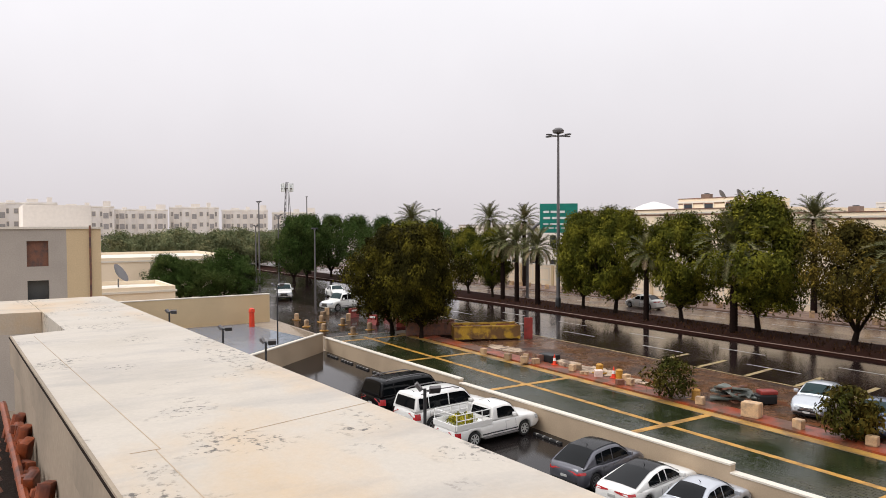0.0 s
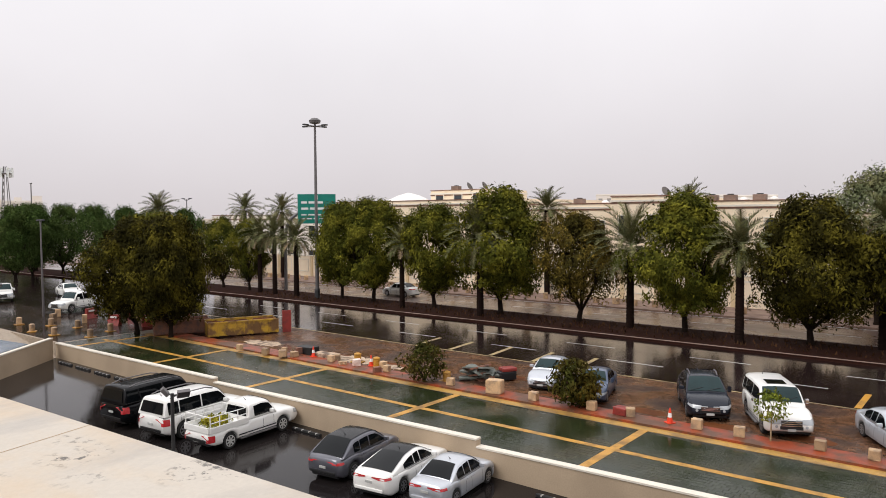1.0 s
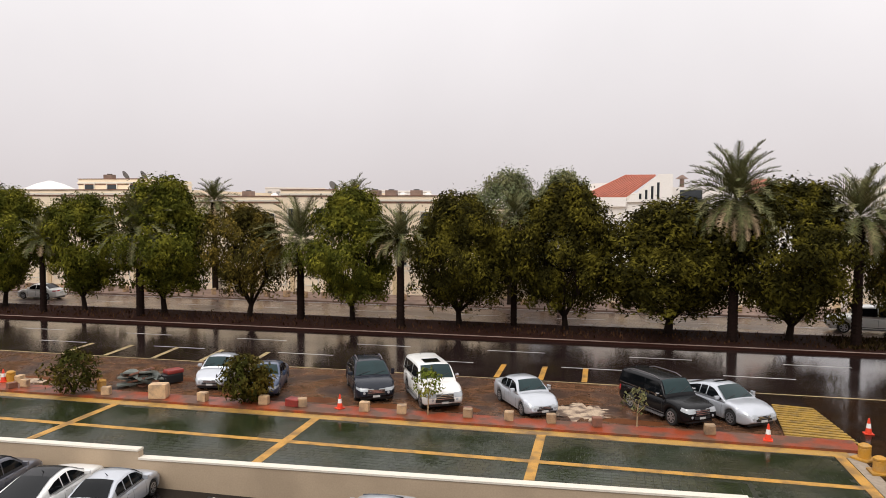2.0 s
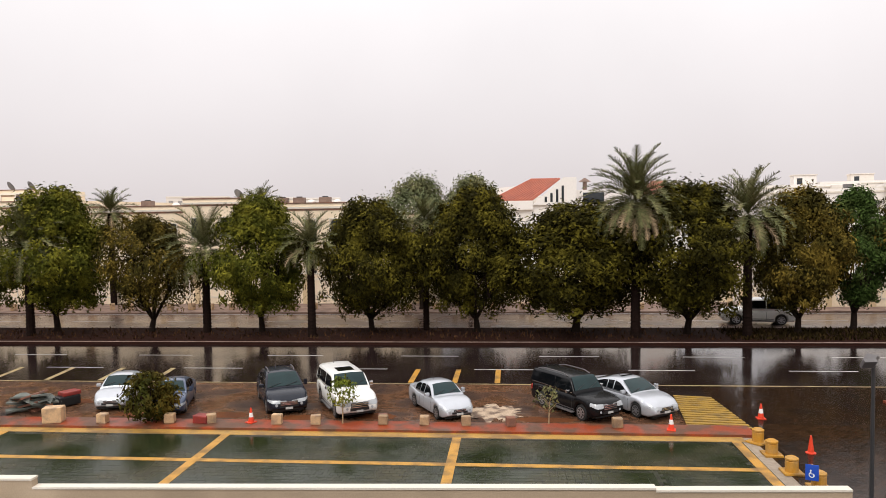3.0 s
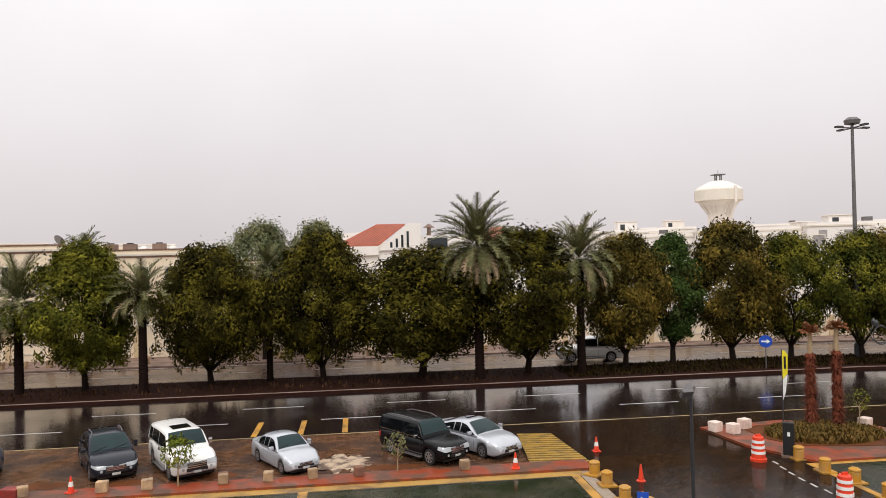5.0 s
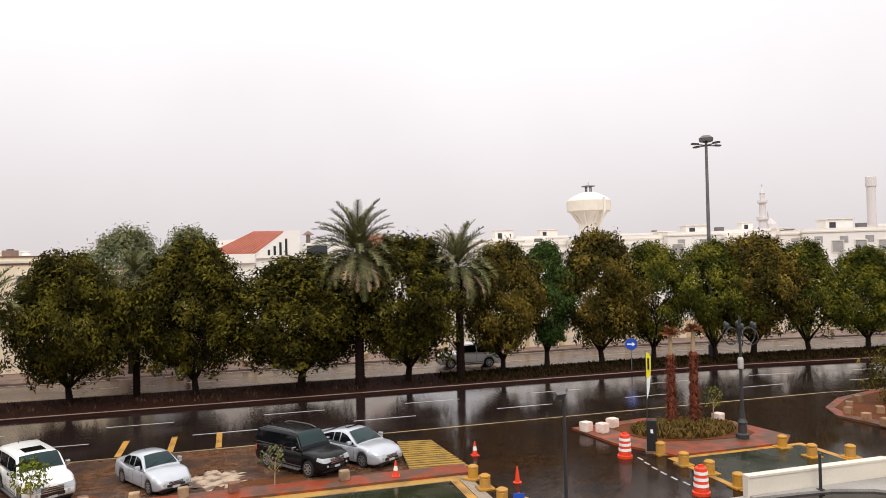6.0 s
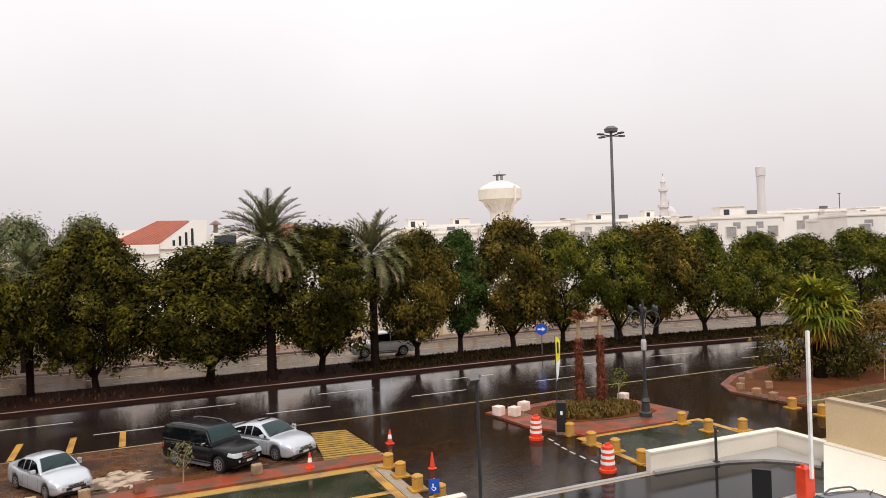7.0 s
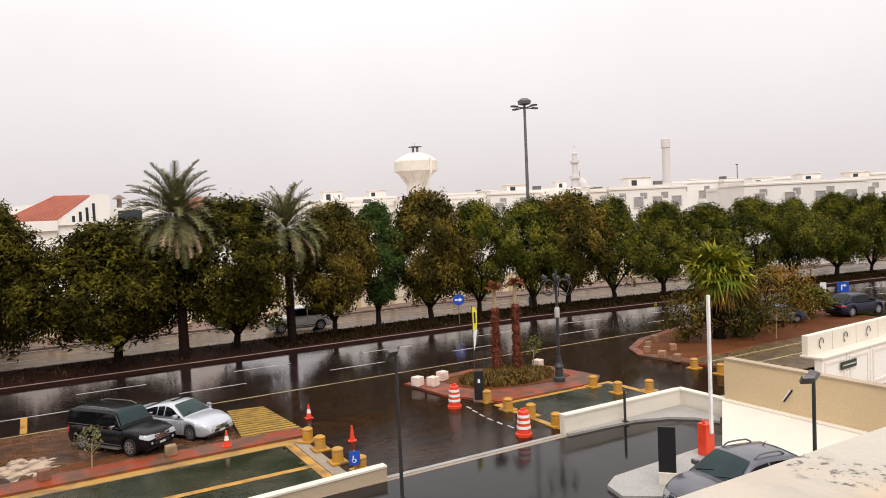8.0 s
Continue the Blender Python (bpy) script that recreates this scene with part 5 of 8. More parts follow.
            w = lean(zt) - inset
            rows.append([(w * u, yy + 0.012 * (1 if y1 > 0.3 else -1), zt + 0.036 - 0.028 * u * u) for u in (-1, -0.6, -0.2, 0.2, 0.6, 1)])
        bm = grid_patch(bmesh.new(), rows)
        part(name_, bm, M[glass], ob, label_, smooth=True)

    sheet("windscreen", rf + 0.02, wf - 0.03, 0.07, "clear_glass", "dark wet windscreen")
    if low_car or kind == "crossover":
        sheet("rear_window", rg + 0.05, rr - 0.02, 0.09, "glass", "")
    else:
        bm = bmesh.new()
        z0, z1 = belt + 0.05, zr - 0.14
        rows = [[(lean(zz) * u * 0.84, rg - 0.02 + (zz - foot + 0.03) / (zr - 0.06 - foot + 0.03) * (rr - 0.06 - rg + 0.02) - 0.03, zz) for u in (-1, -0.33, 0.33, 1)] for zz in (z0, (z0 + z1) / 2, z1)]
        part("rear_window", grid_patch(bm, rows), M["glass"], ob)
    b_post, c_post = rf + (rr - rf) * 0.36, rf + (rr - rf) * 0.80
    rear_end = rr + (rg - rr) * (0.42 if low_car else 0.15)
    cuts = [(wf - 0.16, b_post + 0.03), (b_post - 0.03, c_post + 0.025)] + ([(c_post - 0.025, rear_end)] if not pickup else [])
    if kind == "pickup":
        cuts = [(wf - 0.16, rr + 0.12)]
    elif kind == "crew_pickup":
        cuts = [(wf - 0.16, b_post + 0.03), (b_post - 0.03, rr + 0.1)]
    for sgn in (1, -1):
        for front, rear in cuts:
            rows = []
            for i in range(8):
                yy = front + (rear - front) * i / 7
                zb = belt + 0.035
                zt = max(zb + 0.012, over(yy) - (0.10 if low_car else 0.12))
                rows.append([(sgn * (lean(zb + (zt - zb) * k) + 0.010), yy, zb + (zt - zb) * k) for k in (0, 0.5, 1)])
            part("side_window", grid_patch(bmesh.new(), rows), M["glass"], ob)
        bm = bmesh.new()
        y1, y0 = cuts[0][0], cuts[-1][1]
        grid_patch(bm, [[(sgn * (lean(belt) + 0.012), y1 + (y0 - y1) * i / 6, belt + zz) for zz in (0.012, 0.034)] for i in range(7)])
        part("belt_trim", bm, M["chrome"] if trim == "chrome" else M["black"], ob)
        # door seams, handles, mirror
        for yy in (wf - 0.12, b_post, c_post + 0.02)[:2 if kind == "pickup" else 3]:
            bm = bmesh.new()
            lo, hi = max(gap + 0.10, floor(yy) + 0.03), belt - 0.06
            grid_patch(bm, [[(sgn * skin(yy, lo + (hi - lo) * k / 5, 0.003), yy + dy, lo + (hi - lo) * k / 5) for dy in (-0.008, 0.008)] for k in range(6)])
            part("door_gap", bm, M["black"], body)
        for yy in (b_post + 0.17, c_post + 0.20)[:1 if kind == "pickup" else 2]:
            zz = belt - 0.15
            bm = bmesh.new()
            bx = sgn * skin(yy, zz)
            box(bm, bx - 0.012, bx + 0.014, yy - 0.09, yy + 0.09, zz - 0.014, zz + 0.014, 0.008)
            part("door_handle", bm, M["chrome"] if trim == "chrome" else paint_m, body)
        bm = bmesh.new()
        box(bm, sgn * (hw + 0.02) - 0.04, sgn * (hw + 0.15) + 0.04, wf - 0.34, wf - 0.22, belt + 0.02, belt + 0.16, 0.04)
        mirror = part("wing_mirror", bm, M["chrome"] if trim == "chrome" and tall else paint_m, ob)
        bm = bmesh.new()
        tube(bm, (sgn * wb * 0.96, wf - 0.27, belt + 0.0), (sgn * (hw + 0.04), wf - 0.28, belt + 0.06), 0.025, n=6)
        part("mirror_arm", bm, M["black"], mirror)
        bm = bmesh.new()
        rows = [[(sgn * skin(yy, gap + zz, 0.008), yy, gap + zz) for zz in (0.01, 0.10 if low_car else 0.16)] for yy in [axles[0] + arch_r + 0.03 + (axles[1] - axles[0] - 2 * arch_r - 0.06) * i / 6 for i in range(7)]]
        part("sill", grid_patch(bm, rows), M["steel"] if tall and trim == "chrome" else M["black"] if not low_car else paint_m, ob)
        if tall:
            bm = bmesh.new()
            box(bm, sgn * (hw + 0.02) - 0.09, sgn * (hw + 0.02) + 0.07, axles[0] + arch_r + 0.08, axles[1] - arch_r - 0.08, gap - 0.03, gap + 0.02, 0.015)
            part("running_board", bm, M["steel"], ob)
        # lamps wrapped round the corners
        n0, n1 = s["nose"] - drop - (0.20 if tall else 0.14), s["nose"] - drop - 0.02
        bm = bmesh.new()
        rows = []
        for i in range(7):
            yy = half - 0.015 - (0.50 if low_car else 0.36) * (i / 6) ** 1.2
            k = i / 6
            a, b = n0 + 0.09 * k, n1 + 0.05 * k
            rows.append([(sgn * skin(yy, a + (b - a) * q, 0.012), yy + 0.012, a + (b - a) * q) for q in (0, 0.5, 1)])
        inner = rows[0]
        rows.insert(0, [(px - sgn * hw * 0.26, half + 0.012, pz) for px, py, pz in inner])
        part("headlight", grid_patch(bm, rows), M["head"], ob, "clear headlight", smooth=True)
        bm = bmesh.new()
        t1 = tail_top - (0.10 if low_car else 0.14)
        t0 = t1 - (0.09 if low_car else 0.26 if tall else 0.10)
        rows = [[(sgn * skin(yy, t0 + (t1 - t0) * q, 0.010), yy - 0.010, t0 + (t1 - t0) * q) for q in (0, 0.5, 1)] for yy in (-half + 0.28, -half + 0.14, -half + 0.05, -half + 0.012)]
        rows.append([(px - sgn * hw * (0.26 if low_car else 0.08 if tall else 0.22), -half - 0.012, pz) for px, py, pz in rows[-1]])
        part("tail_light", grid_patch(bm, rows), M["tail"], ob, "red tail light", smooth=True)
        bm = bmesh.new()
        fx = sgn * hw * 0.60
        tube(bm, (fx, half - 0.06, gap + 0.26), (fx, half + 0.006, gap + 0.26), 0.06, 0.055, 12)
        part("fog_lamp", bm, M["head"], ob)
        if rails:
            rx = lean(zr) - 0.10
            pts = [(sgn * rx, rf - 0.16 + (rr + 0.2 - rf + 0.16) * k / 6, over(rf - 0.16 + (rr + 0.2 - rf + 0.16) * k / 6) + (0.075 if 0 < k < 6 else 0.0)) for k in range(7)]
            part("roof_rail", sweep(bmesh.new(), pts, 0.024, 8), M["steel"], ob)
    # grille, intake, plates
    gw = hw * (0.36 if low_car else 0.42)
    g1 = s["nose"] - drop - 0.06
    g0 = g1 - (0.12 if low_car else 0.17 if not tall else 0.24)
    bm = bmesh.new()
    box(bm, -gw, gw, half - 0.05, half + 0.010, g0, g1, 0.012)
    grille = part("grille", bm, M["black"], ob, "dark slatted grille")
    for i in range(2 if low_car else 3):
        bm = bmesh.new()
        zz = g0 + (g1 - g0) * (i + 0.6) / (2.2 if low_car else 3.2)
        box(bm, -gw * 0.96, gw * 0.96, half + 0.006, half + 0.018, zz - 0.008, zz + (0.020 if trim == "chrome" else 0.008))
        part("grille_bar", bm, M["chrome"], grille)
    bm = bmesh.new()
    box(bm, -hw * 0.46, hw * 0.46, half - 0.05, half + 0.008, gap + 0.15, gap + 0.15 + (0.09 if low_car else 0.13), 0.012)
    part("air_intake", bm, M["black"], ob)
    for sgn in (1, -1):
        bm = bmesh.new()
        zz = (g0 - 0.12 if low_car else g0 - 0.16) if sgn > 0 else tail_top - (0.34 if low_car else 0.42)
        box(bm, -0.15, 0.15, sgn * (half + 0.012) - 0.010, sgn * (half + 0.012) + 0.010, zz, zz + 0.09, 0.006)
        part("number_plate", bm, M["plate"], ob, "plain pale number plate")
    bm = bmesh.new()
    box(bm, -hw * 0.72, hw * 0.72, -half - 0.03, -half + 0.06, gap + 0.13, gap + 0.24, 0.03)
    part("rear_bumper", bm, paint_m if low_car else M["black"], ob)
    for sgn in (0.75, -0.05):
        bm = bmesh.new()
        pts = [(hw * sgn, wf - 0.01), (hw * (sgn - 0.62), wf - 0.15)]
        tube(bm, *[(px, py, over(py) + 0.055) for px, py in pts], 0.010, n=6)
        part("wiper", bm, M["black"], ob)
    if sunroof:
        bm = bmesh.new()
        y0, y1 = b_post - 0.15, rf - 0.30
        grid_patch(bm, [[(wt * 0.52 * u, y0 + (y1 - y0) * i / 4, over(y0 + (y1 - y0) * i / 4) + 0.030) for u in (-1, 0, 1)] for i in range(5)])
        part("sunroof", bm, M["glass"], ob, "dark sunroof glass")
    bm = bmesh.new()
    tube(bm, (0.1, rr + 0.25, over(rr + 0.25)), (0.1, rr + 0.12, over(rr + 0.25) + 0.13), 0.02, 0.006, 6)
    part("aerial", bm, M["black"], ob)
    for sx in (1, -1):
        for yy in axles:
            bm = lathe(bmesh.new(), [(r * 0.60, -0.10), (r * 0.93, -0.10), (r, -0.06), (r, 0.06), (r * 0.93, 0.10), (r * 0.60, 0.10)], 24)
            bmesh.ops.rotate(bm, verts=bm.verts[:], cent=(0, 0, 0), matrix=Matrix.Rotation(math.pi / 2, 3, "Y"))
            bmesh.ops.translate(bm, verts=bm.verts[:], vec=(sx * (hw - 0.125), yy, r))
            wheel = part("wheel", bm, M["rubber"], ob, "black tyre")
            bm = bmesh.new()
            cx = sx * (hw - 0.02)
            tube(bm, (cx - sx * 0.05, yy, r), (cx, yy, r), r * 0.18, r * 0.14, 12)
            c = Vector((cx, yy, r))
            for i in range(7):
                a = i * 2 * math.pi / 7
                d = Vector((0, math.cos(a), math.sin(a)))
                n = Vector((0, -math.sin(a), math.cos(a))) * r * 0.1
                quad(bm, c - n, c + n, c + d * r * 0.62 + n * 0.8, c + d * r * 0.62 - n * 0.8)
            grid_patch(bm, [[(cx, yy + math.cos(i * math.pi / 12) * q, r + math.sin(i * math.pi / 12) * q) for q in (r * 0.58, r * 0.68)] for i in range(25)])
            part("rim", bm, M[rim], wheel, "spoked wheel rim")
    if pickup:
        bed0, bed1, lip = -half + 0.06, rg - 0.05, tail_top
        for nm, (a, b, c, d) in (("bed_side", (hw - 0.07, hw - 0.01, bed0, bed1)), ("bed_side", (-hw + 0.01, -hw + 0.07, bed0, bed1)),
                                 ("tailgate", (-hw + 0.07, hw - 0.07, bed0 - 0.05, bed0 + 0.01)), ("headboard", (-hw + 0.07, hw - 0.07, bed1 - 0.05, bed1))):
            bm = bmesh.new()
            box(bm, a, b, c, d, lip - 0.05, lip + 0.17, 0.01)
            part(nm, bm, paint_m, ob)
    return ob


def pickup_rack(x, y, z, heading, hw, bed0, bed1, base):
    """A welded stake rack on a pickup's bed, with green bundles in it."""
    ob = thing("stake_rack", pose(x, y, z, 0, 0, heading), "white welded tube rack standing on the pickup bed", "rack")
    for sgn in (1, -1):
        for zz in (base + 0.22, base + 0.46):
            bm = bmesh.new()
            tube(bm, (sgn * hw, bed0, zz), (sgn * hw, bed1, zz), 0.02, n=8)
            part("rail", bm, M["p_white"], ob)
        for i in range(5):
            yy = bed0 + (bed1 - bed0) * i / 4
            bm = bmesh.new()
            tube(bm, (sgn * hw, yy, base - 0.02), (sgn * hw, yy, base + 0.48), 0.022, n=8)
            part("stake", bm, M["p_white"], ob)
    for yy in (bed0, bed1):
        bm = bmesh.new()
        tube(bm, (-hw, yy, base + 0.46), (hw, yy, base + 0.46), 0.02, n=8)
        part("cross_rail", bm, M["p_white"], ob)
    load = tagged(place("plant_cuttings", crown_mesh("green_load", 91, base + 0.12, base - 0.12, 0.6, 500, 0.16, M["fan"])), "loose green cuttings lying on the pickup bed", "plant cuttings", kind="stuff")
    load.matrix_basis = pose(x, y, z, 0, 0, heading) @ pose(0, (bed0 + bed1) / 2, 0)
    return ob


ROW = "cars parked along the street"
car("sedan", -16.9, 29.2, 0.012, 194, "p_silver", "silver sedan parked nose to the red strip", group=ROW, size=0.92)
car("sedan", -14.2, 28.45, 0.012, 196, "p_blue", "dusty blue sedan parked behind a shrub", group=ROW, size=0.88)
car("crossover", -9.75, 29.0, 0.012, 207, "p_dark", "dark grey off-road car with a chrome grille", group=ROW, trim="chrome", rails=True, size=0.96)
car("suv", -6.85, 28.5, 0.012, 208, "p_white", "white off-road car with a dark sunroof", group=ROW, trim="chrome", sunroof=True, size=0.92)
car("sedan", -2.95, 28.3, 0.012, 211, "p_silver", "silver compact sedan with dark windows", group=ROW, size=0.91)
car("big_suv", 2.45, 28.45, 0.012, 215, "p_black", "black off-road car with roof rails and chrome grille", group=ROW, rails=True, trim="chrome", size=0.85)
car("big_sedan", 4.6, 29.0, 0.012, 214, "p_silver", "silver sedan with a dark sunroof", group=ROW, sunroof=True, size=0.95)
LOT = "cars in the sunken car park"
car("big_suv", -29.6, 16.7, -0.895, 6, "p_black", "black off-road car parked facing the wall", group=LOT, rails=True)
car("suv", -26.7, 16.7, -0.895, 6, "p_white", "white off-road car parked facing the wall", group=LOT, rails=True)
car("pickup", -24.0, 17.1, -0.895, 5, "p_white", "white single-cab pickup truck with worn paint", name="pickup_truck", group=LOT, rim="plate")
pickup_rack(-24.0, 17.1, -0.895, 5, 0.72, -2.22, -0.5, 0.95)
TRIO = [car("crossover", -18.05, 17.55, -0.895, 8, "p_grey", "grey-violet crossover with a black roof", group=LOT, roof="p_black"),
        car("big_sedan", -15.85, 17.6, -0.895, 8, "p_white", "white sedan with a dark glass roof", group=LOT, roof="p_black"),
        car("sedan", -13.9, 17.85, -0.895, 7, "p_silver", "silver sedan with red tail lights", group=LOT)]
for parked in TRIO:
    parked.scale = (0.89, 0.89, 0.88)
car("sedan", -5.4, 16.8, -0.66, 4, "p_silver", "silver sedan parked close to the wall", group=LOT)
car("crossover", 15.7, 12.1, 0.004, 82, "p_grey", "dark grey crossover waiting beside the parking barrier", group=LOT, trim="chrome", rails=True)
car("crew_pickup", -62.3, 27.9, 0.008, 198, "p_white", "white crew-cab pickup near the roadworks", name="pickup_truck")
car("sedan", -74.0, 32.2, 0.008, 262, "p_white", "white sedan on the far side of the road")
car("crew_pickup", -75.6, 26.8, 0.008, 250, "p_white", "white pickup stopped by the side road", name="pickup_truck")
# silver car in white paint, lightened to offset the shade of the trees
car("big_suv", 16.7, 50.6, 0.008, 82, "p_white", "pale silver off-road car on the far carriageway")
car("sedan", -47.0, 52.0, 0.008, 90, "p_white", "pale sedan on the far carriageway behind trees")
car("crossover", 47.6, 27.6, 0.125, 262, "p_navy", "dark blue crossover at the side road", size=0.98)
car("sedan", 41.4, 29.0, 0.13, 60, "p_blue", "blue car half hidden behind bushes", size=0.85)

# ---- street furniture ----
def high_mast(x, y, height, label):
    ob = thing("street_lamp", pose(x, y, 0.1), label, "street lamp", "high street lamps")
    bm = bmesh.new()
    tube(bm, (0, 0, -0.1), (0, 0, height - 0.3), 0.19, 0.10, 14)
    part("pole", bm, M["steel"], ob)
    bm = bmesh.new()
    lathe(bm, [(0.26, -0.05), (0.26, 0.9), (0.2, 1.0)], 12)
    part("base_sleeve", bm, M["dark_steel"], ob)
    bm = bmesh.new()
    lathe(bm, [(0.12, height - 0.55), (0.5, height - 0.45), (0.55, height - 0.2), (0.3, height)], 14)
    part("crown_box", bm, M["steel"], ob)
    for a in (0.15, 1.6, 3.3, 4.75):
        d = Vector((math.cos(a), math.sin(a), 0))
        bm = bmesh.new()
        tube(bm, d * 0.1 + Vector((0, 0, height - 0.75)), d * 0.95 + Vector((0, 0, height - 0.72)), 0.05, n=8)
        arm = part("arm", bm, M["steel"], ob)
        bm = bmesh.new()
        box(bm, -0.28, 0.28, -0.15, 0.15, -0.06, 0.07, 0.03)
        bmesh.ops.rotate(bm, verts=bm.verts[:], cent=(0, 0, 0), matrix=Matrix.Rotation(a, 3, "Z"))
        bmesh.ops.translate(bm, verts=bm.verts[:], vec=d * 1.15 + Vector((0, 0, height - 0.7)))
        part("floodlight", bm, M["dark_steel"], arm)
    return ob


high_mast(-51.2, 44.9, 16.9, "tall grey lamp mast with a ring of floodlights")
high_mast(34.9, 46.5, 16.9, "tall dark lamp mast with a ring of floodlights")


def flood_post(x, y, z, height, turn, label):
    ob = thing("lamp_post", pose(x, y, z, 0, 0, turn), label, "lamp post", "floodlight posts")
    bm = bmesh.new()
    tube(bm, (0, 0, 0), (0, 0, height), 0.055, 0.045, 10)
    part("pole", bm, M["dark_steel"], ob)
    bm = bmesh.new()
    box(bm, -0.1, 0.1, -0.1, 0.1, 0, 0.03)
    part("foot_plate", bm, M["dark_steel"], ob)
    for s in (1, -1):
        bm = bmesh.new()
        tube(bm, (0, 0, height - 0.06), (s * 0.2, 0.06, height - 0.02), 0.02, n=6)
        bracket = part("bracket", bm, M["dark_steel"], ob)
        bm = bmesh.new()
        box(bm, -0.16, 0.16, -0.05, 0.05, -0.12, 0.12, 0.015)
        bmesh.ops.rotate(bm, verts=bm.verts[:], cent=(0, 0, 0), matrix=Euler((0.7, 0, s * 0.9)).to_matrix())
        bmesh.ops.translate(bm, verts=bm.verts[:], vec=(s * 0.3, 0.08, height))
        part("floodlight", bm, M["steel"], bracket)
    return ob


flood_post(8.73, 18.1, lot_z(8.73), 4.2, 60, "slim dark post with two small floodlights by the ramp")
flood_post(17.37, 11.17, 0.0, 3.35, 20, "dark post with two square floodlights beside the tan wall")
for x, y in ((-17.33, 10.1), (-27.9, 9.0), (-32.7, 8.6), (-40.8, 7.9)):
    flood_post(x, y, -0.9, 4.2, 20, "dark post with two square floodlights in the car park")
flood_post(-46.4, 15.9, -0.9, 4.9, 50, "tall thin dark post at the end of the car park")
stub = thing("post", pose(18.55, 19.3, 0.09), "short plain dark post before the low cream wall", "post")
bm = tube(bmesh.new(), (0, 0, 0), (0, 0, 1.2), 0.05, 0.05, 10)
part("shaft", bm, M["dark_steel"], stub)
bm = box(bmesh.new(), -0.09, 0.09, -0.09, 0.09, 0, 0.025)
part("foot_plate", bm, M["dark_steel"], stub)


def mast(x, y, z0, height, arm, label, r=0.12):
    ob = thing("light_pole", pose(x, y, z0), label, "light pole")
    bm = bmesh.new()
    tube(bm, (0, 0, -0.1), (0, 0, height), r, r * 0.6, 10)
    part("pole", bm, M["steel"], ob)
    for s in (1, -1):
        bm = bmesh.new()
        tube(bm, (0, 0, height - 0.2), (s * arm, 0, height + 0.1), r * 0.5, n=6)
        a = part("arm", bm, M["steel"], ob)
        bm = bmesh.new()
        box(bm, s * arm - 0.3, s * arm + 0.3, -0.12, 0.12, height + 0.05, height + 0.18, 0.03)
        part("lamp_head", bm, M["dark_steel"], a)
    return ob


mast(-90, 28.7, 0, 11.0, 0.5, "dark pole with small lamp heads by the side road")
mast(-95, 33.0, 0, 9.4, 1.2, "pale double-armed street light beyond the trees")
mast(-60.7, 24.4, 0, 7.6, 0.2, "thin dark pole standing by the roadworks", 0.09)
mast(-105, 33, 0, 8.0, 0.8, "pale street light before the apartments")


def road_sign():
    ob = thing("direction_sign", pose(-57.6, 50.6, 0.1, 0, 0, 49), "large green direction sign with white writing on a curved mast", "road sign")
    bm = bmesh.new()
    box(bm, -1.98, 1.98, -0.06, 0.0, 7.0, 10.1, 0.04)
    panel = part("panel", bm, M["sign_green"], ob, "green sign panel")
    rng = random.Random(5)
    for row, (z, n, hgt) in enumerate(((9.1, 3, 0.24), (8.45, 4, 0.24), (7.85, 4, 0.16), (7.45, 4, 0.12))):
        x = -1.6
        for i in range(n):
            w = rng.uniform(0.35, 0.75)
            bm = bmesh.new()
            box(bm, x, min(1.8, x + w), -0.09, -0.055, z, z + hgt, 0.03)
            part("writing_bar", bm, M["sign_white"], panel, "white bar in place of writing")
            x += w + 0.16
    bm = bmesh.new()
    box(bm, -0.12, 0.12, -0.09, -0.055, 9.55, 9.95, 0.03)
    part("emblem", bm, M["sign_white"], panel, "small white mark")
    bm = bmesh.new()
    pts = [Vector((-3.3, 0.15, -0.2)), Vector((-3.3, 0.15, 5.6)), Vector((-3.15, 0.15, 6.6)), Vector((-2.7, 0.15, 7.5)), Vector((-2.1, 0.15, 8.0)), Vector((-1.2, 0.15, 8.3)), Vector((1.6, 0.15, 8.5))]
    for a, b in zip(pts, pts[1:]):
        tube(bm, a, b, 0.17, 0.16, 12)
    part("curved_mast", bm, M["steel"], ob, "grey curved mast")
    return ob


road_sign()


def round_sign():
    ob = thing("round_sign", pose(26.1, 43.4, 0.15, 0, 0, -31), "round blue sign with a white arrow on a thin post", "road sign")
    bm = bmesh.new()
    tube(bm, (0, 0.04, -0.05), (0, 0.04, 1.9), 0.035, n=8)
    part("post", bm, M["steel"], ob)
    bm = bmesh.new()
    tube(bm, (0, 0, 1.75), (0, -0.03, 1.75), 0.4, 0.4, 28)
    disc = part("disc", bm, M["sign_blue"], ob, "blue disc")
    bm = bmesh.new()
    for pts in (((-0.26, 1.70), (0.08, 1.70), (0.08, 1.80), (-0.26, 1.80)), ((0.06, 1.60), (0.28, 1.75), (0.06, 1.90))):
        f = [bm.verts.new((x, -0.036, z)) for x, z in pts]
        b = [bm.verts.new((x, -0.028, z)) for x, z in pts]
        bm.faces.new(f)
        bm.faces.new(b[::-1])
        for i in range(len(pts)):
            bm.faces.new((f[i], b[i], b[(i + 1) % len(pts)], f[(i + 1) % len(pts)]))
    part("arrow", bm, M["sign_white"], disc, "white arrow")


round_sign()


